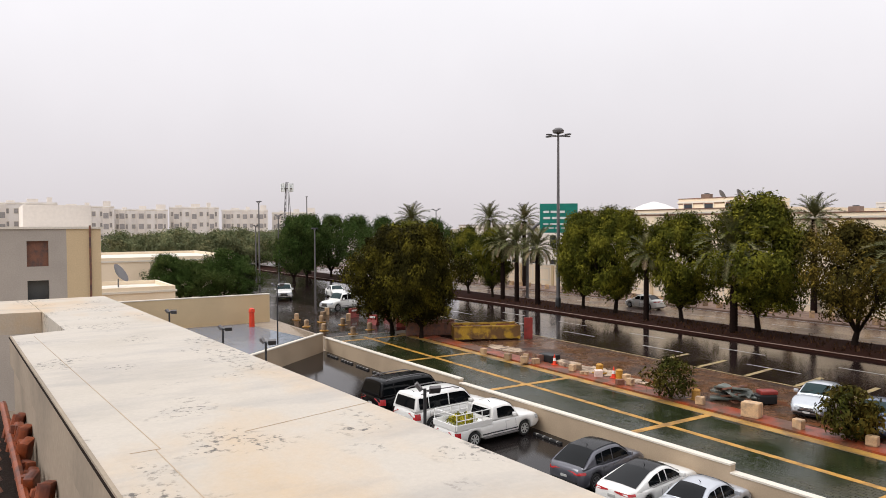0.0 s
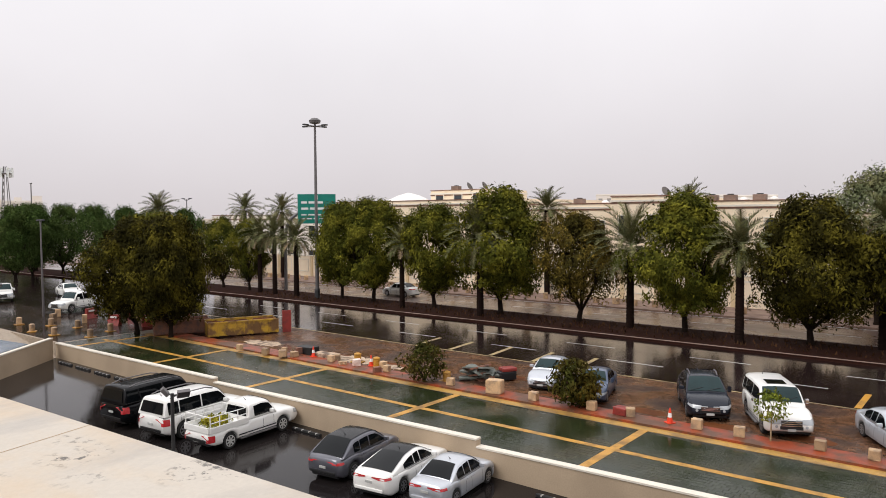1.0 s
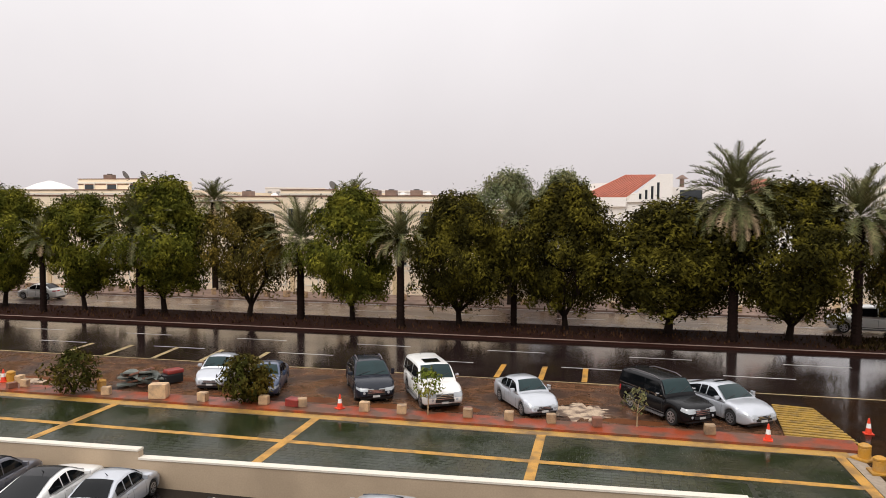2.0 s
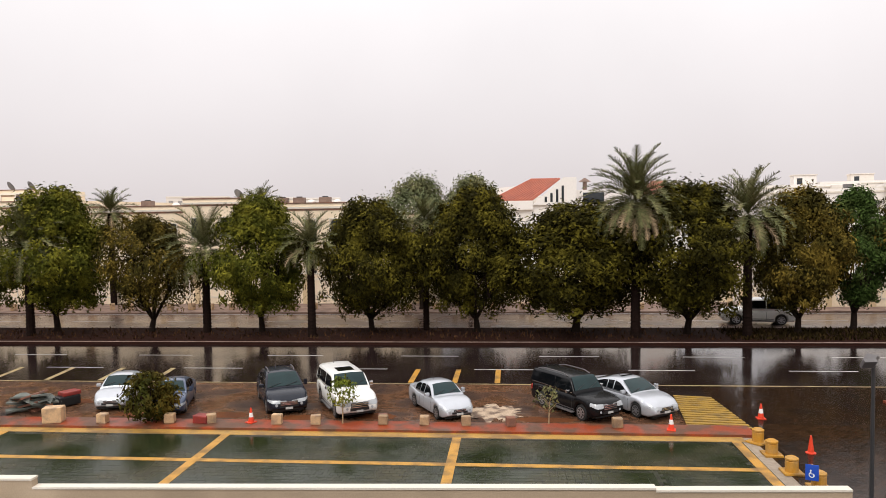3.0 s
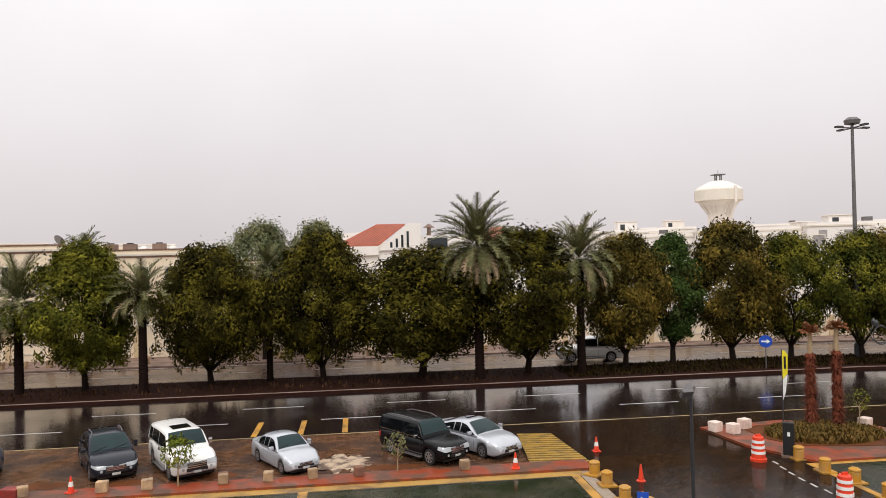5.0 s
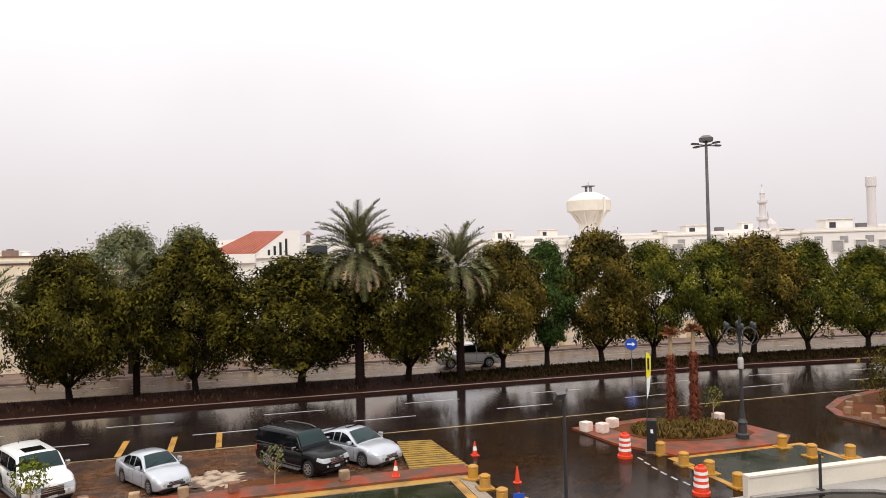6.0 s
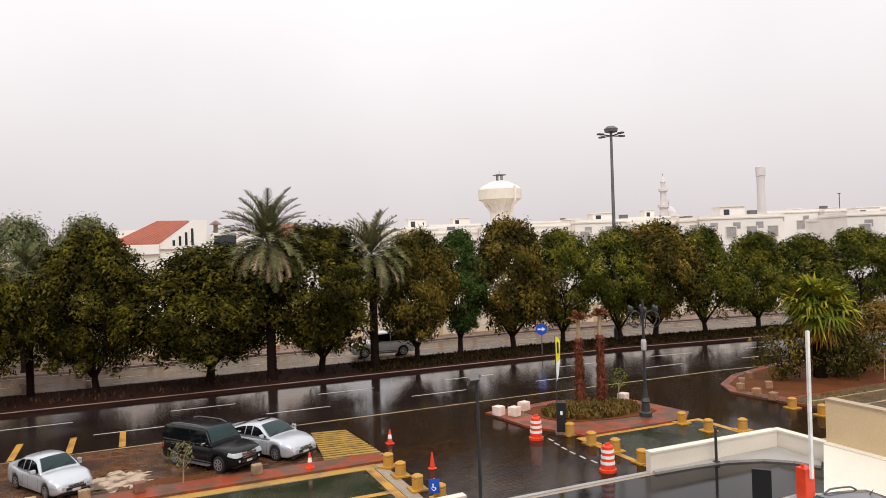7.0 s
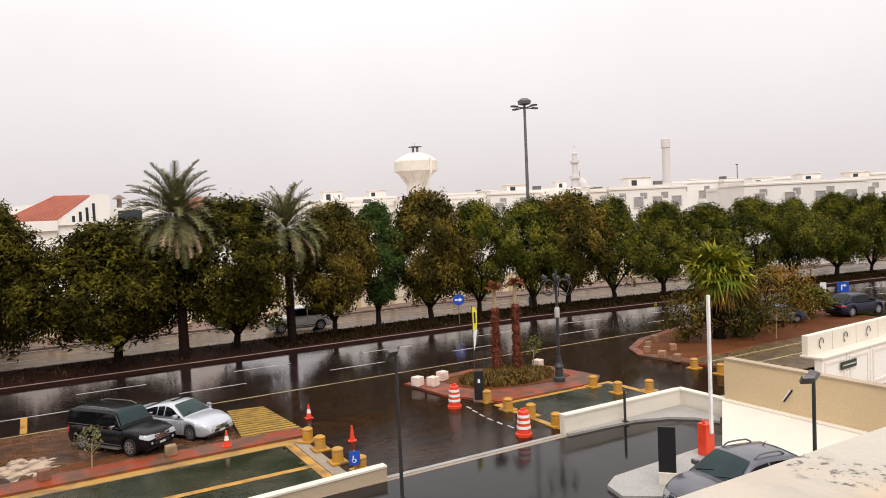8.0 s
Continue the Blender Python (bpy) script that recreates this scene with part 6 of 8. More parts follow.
def small_sign(x, y, z, turn, w, h, top, colour, label, marks=True):
    ob = thing("small_sign", pose(x, y, z, 0, 0, turn), label, "sign")
    bm = bmesh.new()
    tube(bm, (0, 0.03, -0.02), (0, 0.03, top), 0.025, n=8)
    part("post", bm, M["yellow"], ob)
    bm = bmesh.new()
    box(bm, -w / 2, w / 2, -0.015, 0.005, top - h, top, 0.01)
    panel = part("panel", bm, M[colour], ob)
    if marks == "arrow":
        bm = bmesh.new()
        z0 = top - h * 0.5
        box(bm, -w * 0.16, -w * 0.04, -0.024, -0.014, z0 - h * 0.32, z0 + h * 0.1)
        box(bm, -w * 0.16, w * 0.12, -0.024, -0.014, z0 + h * 0.1, z0 + h * 0.22)
        tip = [bm.verts.new(p) for p in ((w * 0.12, -0.02, z0), (w * 0.32, -0.02, z0 + h * 0.16), (w * 0.12, -0.02, z0 + h * 0.32))]
        bm.faces.new(tip)
        part("arrow", bm, M["sign_white"], panel, "white bent arrow")
    elif marks:
        bm = bmesh.new()
        cx, cz, q = -0.02 * w, top - h * 0.64, w * 0.2
        for k in range(9):
            a, b = (radians(-250 + 28 * (k + e)) for e in (0, 1))
            tube(bm, (cx + q * math.cos(a), -0.02, cz + q * math.sin(a)), (cx + q * math.cos(b), -0.02, cz + q * math.sin(b)), w * 0.035, n=6)
        box(bm, cx - w * 0.12, cx - w * 0.03, -0.024, -0.014, cz + q * 0.3, cz + q * 1.5)
        box(bm, cx - w * 0.12, cx + w * 0.16, -0.024, -0.014, cz + q * 0.3, cz + q * 0.55)
        box(bm, cx + w * 0.1, cx + w * 0.2, -0.024, -0.014, cz - q * 0.6, cz + q * 0.3)
        tube(bm, (cx - w * 0.08, -0.014, cz + q * 1.85), (cx - w * 0.08, -0.024, cz + q * 1.85), w * 0.07, n=12)
        part("symbol", bm, M["sign_white"], panel, "white symbol")


small_sign(8.3, 20.5, 0.0, -22, 0.34, 0.45, 0.78, "sign_blue", "blue parking sign for wheelchair users on a yellow post")
small_sign(50.5, 30.1, 0.0, -60, 0.75, 0.75, 1.9, "sign_blue", "blue square road sign with a white arrow", "arrow")
small_sign(48.6, 30.4, 0.0, -58, 0.4, 0.7, 2.0, "sign_white", "small pale notice on a post", False)

flag = thing("feather_flag", pose(17.1, 27.3, 0.08, 0, 0, -32), "yellow and white feather flag on a thin pole", "flag")
bm = bmesh.new()
tube(bm, (0, 0, 0), (0, 0, 3.75), 0.03, 0.018, 8)
part("pole", bm, M["dark_steel"], flag)
bm = bmesh.new()
pts = [(0.0, 3.7), (0.12, 3.68), (0.22, 3.5), (0.2, 2.75), (0.0, 2.5)]
poly(bm, pts, 0, 0.012)
bmesh.ops.rotate(bm, verts=bm.verts[:], cent=(0, 0, 0), matrix=Matrix.Rotation(math.pi / 2, 3, "X"))
cloth = part("cloth", bm, M["sign_yellow"], flag, "bright yellow cloth")
bm = bmesh.new()
poly(bm, [(0.0, 2.48), (0.2, 2.73), (0.12, 2.0), (0.0, 1.6)], 0, 0.012)
bmesh.ops.rotate(bm, verts=bm.verts[:], cent=(0, 0, 0), matrix=Matrix.Rotation(math.pi / 2, 3, "X"))
part("lower_cloth", bm, M["sign_white"], flag, "white lower cloth")
bm = bmesh.new()
box(bm, 0.07, 0.15, -0.02, -0.014, 2.95, 3.45)
part("writing_bar", bm, M["black"], cloth, "dark bar in place of writing")

kiosk = thing("ticket_post", pose(16.1, 25.4, 0.08, 0, 0, -30), "black ticket post with a small pale label", "ticket machine")
bm = bmesh.new()
box(bm, -0.2, 0.2, -0.14, 0.14, 0, 1.25, 0.02)
part("cabinet", bm, M["black"], kiosk)
bm = bmesh.new()
box(bm, -0.05, 0.05, -0.155, -0.142, 0.75, 0.9)
part("label_plate", bm, M["sign_white"], kiosk, "pale label")
bm = bmesh.new()
box(bm, -0.26, 0.26, -0.2, 0.2, -0.07, 0.02, 0.01)
part("plinth", bm, M["kerb"], kiosk)


def lantern(x, y):
    ob = thing("ornate_lamp", pose(x, y, 0.1), "ornate dark lamp post with curled arms and a moulded base", "street lamp")
    bm = bmesh.new()
    lathe(bm, [(0.27, -0.05), (0.27, 0.18), (0.19, 0.24), (0.17, 0.62), (0.22, 0.68), (0.13, 0.85), (0.1, 1.2)], 12)
    part("base", bm, M["dark_steel"], ob)
    bm = bmesh.new()
    lathe(bm, [(0.2, 0.0), (0.2, 0.1)], 12)
    tube(bm, (0, 0, 1.15), (0, 0, 5.2), 0.075, 0.05, 10)
    part("pole", bm, M["dark_steel"], ob)
    bm = bmesh.new()
    lathe(bm, [(0.10, 2.95), (0.12, 3.0), (0.12, 3.35), (0.08, 3.45)], 10)
    part("collar", bm, M["white_line"], ob, "pale collar")
    for i in range(6):
        a = i * math.pi / 3
        d = Vector((math.cos(a), math.sin(a), 0))
        turns = [k / 12 * math.pi * 1.7 for k in range(13)]
        bm = sweep(bmesh.new(), [d * (0.42 - 0.34 * math.cos(t)) + Vector((0, 0, 4.35 + 0.36 * math.sin(t))) for t in turns], 0.024)
        arm = part("curled_arm", bm, M["dark_steel"], ob)
        bm = bmesh.new()
        lathe(bm, [(0.03, 4.68), (0.08, 4.74), (0.08, 4.86), (0.03, 4.95)], 10, (d.x * 0.62, d.y * 0.62))
        part("globe", bm, M["dark_steel"], arm, "dark lantern globe")
    return ob


lantern(20.7, 25.7)


def bollard(x, y, z, r, h, material, label, group, base=True):
    ob = thing("bollard", pose(x, y, z, 0, 0, (x * 37 + y * 11) % 360), label, "bollard", group)
    bm = bmesh.new()
    lathe(bm, [(r * 0.98, 0), (r, 0.04), (r, h * 0.72), (r * 0.88, h * 0.76), (r * 1.04, h * 0.8), (r * 1.04, h * 0.9), (r * 0.6, h)], 14)
    part("shaft", bm, material, ob)
    if base:
        bm = bmesh.new()
        box(bm, -r * 1.5, r * 1.5, -r * 1.5, r * 1.5, -0.015, 0.05, 0.015)
        part("plinth", bm, M["yellow"], ob)
    return ob


YB = bollard(8.25, 24.75, 0.02, 0.19, 0.50, M["bollard"], "squat yellow concrete bollard on a square plinth", "yellow bollards")
for x, y in ((8.28, 23.55), (8.3, 21.95), (8.6, 20.75), (16.3, 25.1), (16.25, 23.5), (16.45, 22.25), (16.4, 20.65), (21.4, 24.2), (21.45, 22.7), (22.7, 22.1), (27.5, 23.8), (27.45, 22.2), (-25.9, 26.7), (-27.5, 26.9), (-20.9, 26.3)):
    copy_thing(YB, pose(x, y, 0.02 if x > 0 else (0.012 if y < 25.3 else 0.06)))


def cone(x, y, z, label="orange traffic cone with a white band"):
    ob = thing("traffic_cone", pose(x, y, z), label, "traffic cone", "traffic cones")
    bm = bmesh.new()
    box(bm, -0.19, 0.19, -0.19, 0.19, 0, 0.045, 0.015)
    part("foot", bm, M["orange"], ob)
    bm = bmesh.new()
    lathe(bm, [(0.14, 0.04), (0.035, 0.68), (0.025, 0.7)], 14)
    part("cone_body", bm, M["orange"], ob)
    bm = bmesh.new()
    lathe(bm, [(0.105, 0.27), (0.072, 0.47)], 14)
    part("band", bm, M["hi_white"], ob, "white reflective band")
    return ob


SB = bollard(-53.2, 20.6, 0.012, 0.19, 0.56, M["block"], "squat weathered stone bollard near the roadworks", "stone bollards near the roadworks")
for x, y in ((-50.4, 20.9), (-47.6, 22.0), (-55.0, 22.6), (-52.5, 23.4), (-48.9, 24.0), (-57.5, 21.4)):
    copy_thing(SB, pose(x, y, 0.012))
C0 = cone(9.3, 27.6, 0.012)
C0.scale = (0.82, 0.82, 0.82)
for x, y, z in ((5.6, 25.75, 0.1), (-9.95, 26.0, 0.1), (-30.4, 26.3, 0.1), (-26.1, 26.5, 0.1), (-54.0, 26.5, 0.01), (-50.7, 28.3, 0.01)):
    copy_thing(C0, pose(x, y, z, 0, 0, x * 30))
post = thing("orange_post", pose(9.57, 23.75, 0.012), "plain orange cone without a band on the driveway", "traffic cone")
bm = bmesh.new()
lathe(bm, [(0.16, 0), (0.16, 0.03), (0.1, 0.05), (0.03, 0.56), (0.02, 0.58)], 14)
part("cone_body", bm, M["orange"], post)


def barrel(x, y):
    ob = thing("traffic_barrel", pose(x, y, 0.012), "orange traffic barrel with white bands on the driveway", "traffic barrel", "traffic barrels")
    bm = bmesh.new()
    lathe(bm, [(0.30, 0), (0.30, 0.1), (0.25, 0.12), (0.20, 0.88), (0.16, 0.92)], 18)
    part("drum", bm, M["orange"], ob)
    for z in (0.28, 0.48, 0.68):
        bm = bmesh.new()
        r = 0.25 - (z - 0.12) * 0.066
        lathe(bm, [(r + 0.012, z), (r + 0.006, z + 0.1)], 18)
        part("band", bm, M["hi_white"], ob, "white band")
    bm = bmesh.new()
    box(bm, -0.1, 0.1, -0.03, 0.03, 0.9, 1.0, 0.02)
    part("handle", bm, M["orange"], ob)
    return ob


barrel(14.75, 25.2)
barrel(14.78, 20.45)


def stone_block(x, y, z, sx, sy, sz, turn, material, label, group="kerb stones along the red strip"):
    bm = bmesh.new()
    box(bm, -sx / 2, sx / 2, -sy / 2, sy / 2, 0, sz, min(sx, sz) * 0.12)
    rng = random.Random(int(x * 100))
    for v in bm.verts:
        v.co += Vector((rng.uniform(-1, 1), rng.uniform(-1, 1), rng.uniform(-0.5, 0.5) if v.co.z > 0.05 else 0)) * 0.012
    ob = part("stone_block", bm, M[material])
    ob.matrix_basis = pose(x, y, z, 0, 0, turn)
    return tagged(ob, label, "stone block", group)


CREAM = "chipped cream kerb stone standing on the red strip"
for x, y, s, turn in ((-35.4, 25.0, 0.42, 5), (-33.1, 25.1, 0.45, 20), (-31.7, 25.2, 0.5, 40), (-28.6, 26.0, 0.42, 10), (-24.5, 26.0, 0.4, 5), (-20.2, 25.7, 0.42, 15), (-15.75, 25.75, 0.45, 0), (-13.1, 25.85, 0.45, 8),
                      (-11.5, 25.95, 0.42, 30), (-8.9, 25.9, 0.46, 5), (-7.4, 25.9, 0.44, 12), (-4.85, 26.0, 0.42, 0), (-3.3, 26.05, 0.42, 3), (-1.75, 26.05, 0.42, 10), (3.75, 26.0, 0.44, 4)):
    stone_block(x, y, 0.1, s * 0.82, s * 0.68, s * 0.8, turn, "block", CREAM)
for x, y in ((-0.1, 26.0), (-4.95, 26.5)):
    stone_block(x, y, 0.1 if y < 26.4 else 0.012, 0.34, 0.3, 0.34, 10, "rust", "rusty brown block on the red strip")
stone_block(-17.75, 25.75, 0.1, 0.72, 0.5, 0.6, 12, "block", "large beige concrete block beside a crate", "")
stone_block(-29.8, 26.75, 0.012, 1.5, 0.6, 0.3, 4, "sand", "pale heap of bagged sand by the kerb", "")
stone_block(-31.4, 26.8, 0.012, 1.1, 0.7, 0.5, 2, "black", "dark crate standing by the roadside", "")
stone_block(-11.85, 25.95, 0.1, 0.6, 0.42, 0.3, -10, "crate_red", "red plastic crate on the strip", "")
for x, y in ((15.2, 29.3), (15.75, 28.8), (16.65, 29.5), (21.7, 28.6)):
    stone_block(x, y, 0.1, 0.46, 0.42, 0.42, 20, "pinkblock", "pale pinkish block on the island's red border", "pale blocks on the island")
for x, y in ((28.3, 27.6), (28.0, 26.3), (29.4, 28.6), (31.0, 29.6), (27.9, 25.2), (29.8, 27.2)):
    stone_block(x, y, 0.1, 0.4, 0.34, 0.36, x * 20, "mud_block", "mud-stained stone on the red soil island", "stones on the red soil")
for i in range(34):
    x = -74 + i * 1.75
    stone_block(x, 57.0 + 0.25 * (i % 2), 0.14, 0.5, 0.4, 0.55, i * 13, "block", "small cream stone bollard on the far pavement", "stones on the far pavement")
for i in range(14):
    x = -13 + i * 2.3
    stone_block(x, 57.0 + 0.25 * (i % 2), 0.14, 0.5, 0.4, 0.5, i * 13, "block", "small cream stone bollard on the far pavement", "stones on the far pavement")

# piles by the roadside
tarp = thing("tarpaulin_pile", pose(-19.9, 27.6, 0.012, 0, 0, 10), "grey-green tarpaulin thrown over a pile of boards", "pile")
rng = random.Random(14)
for i in range(13):
    bm = bmesh.new()
    w, d = rng.uniform(0.45, 0.85), rng.uniform(0.12, 0.3)
    box(bm, -w, w, -d, d, -0.03, 0.05, 0.015)
    bmesh.ops.rotate(bm, verts=bm.verts[:], cent=(0, 0, 0), matrix=Euler((rng.uniform(-0.25, 0.25), rng.uniform(-0.35, 0.35), rng.uniform(-0.9, 0.9))).to_matrix())
    bmesh.ops.translate(bm, verts=bm.verts[:], vec=(rng.uniform(-0.3, 0.3), rng.uniform(-0.3, 0.3), 0.12 + 0.045 * i))
    part("board", bm, M["tarp" if i % 3 else "rust"], tarp)
for k, (cx, cy) in enumerate(((-0.35, -0.15), (0.4, 0.1))):
    bm = bmesh.new()
    grid_patch(bm, [[(cx + 0.4 * u, cy + 0.36 * v, 0.74 - 0.12 * k - 0.14 * (u * u + v * v) + rng.uniform(-0.07, 0.07)) for u in (-1, -0.6, -0.2, 0.2, 0.6, 1)] for v in (-1, -0.6, -0.2, 0.2, 0.6, 1)])
    part("sheet", bm, M["tarp"], tarp, "crumpled sheet")
scooter = thing("machine", pose(-18.9, 28.4, 0.012, 0, 0, 60), "small red and black machine beside the tarpaulin", "machine")
bm = bmesh.new()
box(bm, -0.5, 0.4, -0.3, 0.3, 0.05, 0.45, 0.06)
part("engine", bm, M["black"], scooter)
bm = bmesh.new()
box(bm, -0.3, 0.45, -0.28, 0.28, 0.45, 0.62, 0.06)
part("cover", bm, M["crate_red"], scooter, "red cover")

def skip_box(x, y, turn, length, width, height, material, label):
    ob = thing("skip", pose(x, y, 0.012, 0, 0, turn), label, "skip", "skips by the roadworks")
    t = 0.05
    for nm, (a, b, c, d) in (("side", (-length / 2, length / 2, -width / 2, -width / 2 + t)), ("side", (-length / 2, length / 2, width / 2 - t, width / 2)),
                             ("end", (-length / 2, -length / 2 + t, -width / 2 + t, width / 2 - t)), ("end", (length / 2 - t, length / 2, -width / 2 + t, width / 2 - t)), ):
        bm = bmesh.new()
        box(bm, a, b, c, d, 0.12, height)
        part(nm, bm, M[material], ob)
    bm = bmesh.new()
    heap = random.Random(int(length * 10))
    nx, ny = 16, 7
    rows = [[(-length / 2 + t + (length - 2 * t) * a / nx, -width / 2 + t + (width - 2 * t) * b / ny, height * (0.72 + 0.42 * math.sin(math.pi * b / ny) * heap.uniform(0.3, 1.0))) for b in range(ny + 1)] for a in range(nx + 1)]
    grid_patch(bm, rows)
    part("load", bm, M["redsoil"], ob, "heaped rubble")
    for i in range(9):
        xx = -length / 2 + 0.1 + (length - 0.2) * i / 8
        for s in (1, -1):
            bm = bmesh.new()
            box(bm, xx - 0.04, xx + 0.04, s * width / 2 - 0.045, s * width / 2 + 0.045, 0.1, height + 0.02)
            part("rib", bm, M[material], ob)
    for s in (1, -1):
        bm = bmesh.new()
        box(bm, -length / 2, length / 2, s * width / 2 - 0.06, s * width / 2 + 0.06, height, height + 0.09)
        part("rim_bar", bm, M[material], ob)
    bm = bmesh.new()
    box(bm, -length / 2, length / 2, -0.5, 0.5, 0, 0.12)
    part("skid", bm, M["rust"], ob)
    return ob


skip_box(-40.5, 28.8, 64, 4.6, 1.7, 0.95, "skip", "yellow ribbed steel skip filled with rubble")
skip_box(-44.2, 26.6, 64, 3.6, 1.6, 0.9, "rust", "rusty brown steel skip standing by trees")
red_board = thing("red_board", pose(-38.75, 31.2, 0.012, 0, 0, 60), "red and dark upright board at the end of the skip", "board")
bm = bmesh.new()
box(bm, -0.3, 0.3, -0.04, 0.04, 0, 1.5, 0.02)
part("panel", bm, M["crate_red"], red_board)

# hatching, sand patch, wheel stops
hatch = thing("yellow_hatching", pose(0, 0, 0), "yellow slatted hatching beside the last car", "road marking", kind="structure")
for i in range(14):
    y = 26.55 + i * 0.32
    k = i / 13
    x0, x1 = 6.35 + 0.45 * k, 8.6 - 0.3 * k
    bm = bmesh.new()
    poly(bm, [(x0, y), (x1, y - 0.25), (x1, y - 0.06), (x0, y + 0.19)], 0.008, 0.035)
    part("slat", bm, M["hatch"], hatch)
bm = bmesh.new()
rng = random.Random(3)
ring = [(-0.75 + 1.15 * math.cos(a) * rng.uniform(0.62, 1.15), 28.0 + 1.2 * math.sin(a) * rng.uniform(0.62, 1.15)) for a in (i * math.pi / 28 for i in range(56))]
poly(bm, ring, 0.008, 0.018)
structure("sand_patch", bm, M["sand"], "pale wet sand spilled on the paving", "sand")
for k, (cx, cy, rx, ry) in enumerate(((-5.4, 27.3, 0.9, 0.5), (-30.0, 27.3, 2.6, 0.8), (-11.5, 27.2, 1.2, 0.45), (-25.5, 27.5, 1.6, 0.6), (-8.3, 27.0, 0.9, 0.4), (1.2, 27.1, 1.3, 0.35), (-14.8, 27.2, 1.6, 0.4), (-19.5, 28.9, 1.4, 0.7))):
    bm = bmesh.new()
    ring = [(cx + rx * math.cos(a) * rng.uniform(0.7, 1.15), cy + ry * math.sin(a) * rng.uniform(0.7, 1.15)) for a in (i * math.pi / 12 for i in range(24))]
    poly(bm, ring, 0.008, 0.016)
    structure("mud_patch", bm, M["redsoil"], "wet red mud smeared over the paving", "mud")

WS = thing("wheel_stop", pose(-22.4, 18.95, -0.895), "black rubber wheel stop with white blocks", "wheel stop", "wheel stops")
bm = bmesh.new()
box(bm, -0.85, 0.85, -0.07, 0.07, 0, 0.1, 0.025)
bar = part("bar", bm, M["rubber"], WS)
for i in range(4):
    bm = bmesh.new()
    box(bm, -0.66 + i * 0.42, -0.60 + i * 0.42, -0.074, 0.05, 0.05, 0.103)
    part("reflector", bm, M["white_line"], bar, "pale reflector")
for x in (-44.5, -42.2, -39.9, -37.6, -35.3, -33.0, -30.7, -28.4, -26.0, -19.6, -16.6, -14.6, -10.7, -8.6, -6.2, -3.8):
    copy_thing(WS, pose(x, wall_y(x) - 0.62, lot_z(x) + 0.006))

# island with the dead palms
bm = bmesh.new()
poly(bm, [(14.9, 30.1), (15.3, 27.0), (16.6, 24.5), (21.9, 24.5), (22.9, 25.4), (22.4, 28.6), (19.0, 30.6)], -0.05, 0.1)
structure("island_kerb", bm, M["red"], "red painted raised island with kerbs", "kerb")
bm = bmesh.new()
poly(bm, [(16.5, 29.3), (16.6, 27.6), (17.2, 26.5), (19.0, 26.0), (20.9, 25.8), (21.8, 26.3), (22.0, 27.4), (21.4, 28.6), (20.2, 29.5), (18.9, 29.9), (17.4, 29.8)], 0.06, 0.125)
structure("planting_bed", bm, M["redsoil"], "brown planted bed on the island", "planting bed")
def island_spot(rng):
    a, k = rng.random() * 6.28, rng.random() ** 0.6
    return 19.3 + 2.45 * k * math.cos(a), 27.9 + 1.7 * k * math.sin(a), 0.115 + 0.12 * (1 - k)


tufts("island_grass", 73, 5200, island_spot, 0.17, M["grass"], "dry greenish tufts on the island bed", "grass")
bm = strip(20.4, 24.3, 0.016, 16.4, 22.3, bent=False)
structure("green_paving", bm, M["green"], "wet green block paving of the bay on the island", "paving")
for a, b, c, d in ((16.2, 22.6, 24.25, 24.5), (16.2, 22.6, 20.25, 20.5), (16.2, 16.45, 20.5, 24.25), (22.3, 22.6, 20.5, 24.25)):
    bm = bmesh.new()
    box(bm, a, b, c, d, 0.005, 0.024)
    structure("yellow_line", bm, M["yellow"], "worn yellow line round the island bay", "road marking")
chain = thing("lane_chain", pose(0, 0, 0.013), "line of thin white plates laid on the driveway", "road marking", kind="structure")
for i in range(7):
    k = i / 6.5
    bm = bmesh.new()
    cx, cy = 15.2 - 0.25 * math.sin(k * 3), 25.0 - 4.2 * k
    poly(bm, [(cx - 0.04, cy), (cx + 0.04, cy), (cx + 0.02, cy - 0.38), (cx - 0.06, cy - 0.38)], 0, 0.012)
    part("plate", bm, M["white_line"], chain)
# second island of red soil
bm = bmesh.new()
poly(bm, [(27.6, 27.6), (27.9, 25.0), (28.6, 22.2), (47, 22.2), (48, 31.2), (36, 32.3), (31, 30.9), (28.6, 29.3)], -0.05, 0.11)
structure("island_kerb", bm, M["red"], "red painted kerb of the planted corner", "kerb")
bm = bmesh.new()
poly(bm, [(28.2, 27.4), (28.9, 25.2), (47, 25.0), (47.6, 30.9), (36, 31.8), (31, 30.4), (28.9, 29.0)], 0.05, 0.12)
structure("planting_bed", bm, M["redsoil"], "wet red-brown soil of the planted corner", "planting bed")
structure("corner_paving", strip(20.2, 24.9, 0.13, 28.4, 47, bent=False, thick=0.05), M["tan_paving"], "wet tan paving before the white cabins", "paving")

for y_ in (22.3, 23.9):
    structure("yellow_line", strip(y_, y_ + 0.14, 0.136, 29.0, 46, bent=False), M["pale_mark"], "faded line across the tan paving", "road marking")

# barrier, sign board and their kerb island
bm = bmesh.new()
ring = [(13.55, 14.3), (13.75, 15.1), (14.4, 15.5), (18.3, 15.7), (18.9, 15.4), (18.9, 13.45), (14.6, 13.45)]
poly(bm, ring, -0.25, 0.12)
structure("barrier_island", bm, M["stone_floor"], "pale concrete island under the parking barrier", "kerb")
barrier = thing("parking_barrier", pose(17.95, 15.15, 0.12), "orange parking barrier with its white arm raised", "parking barrier")
bm = bmesh.new()
box(bm, -0.19, 0.19, -0.17, 0.17, 0, 1.0, 0.02)
part("cabinet", bm, M["orange"], barrier, "orange cabinet")
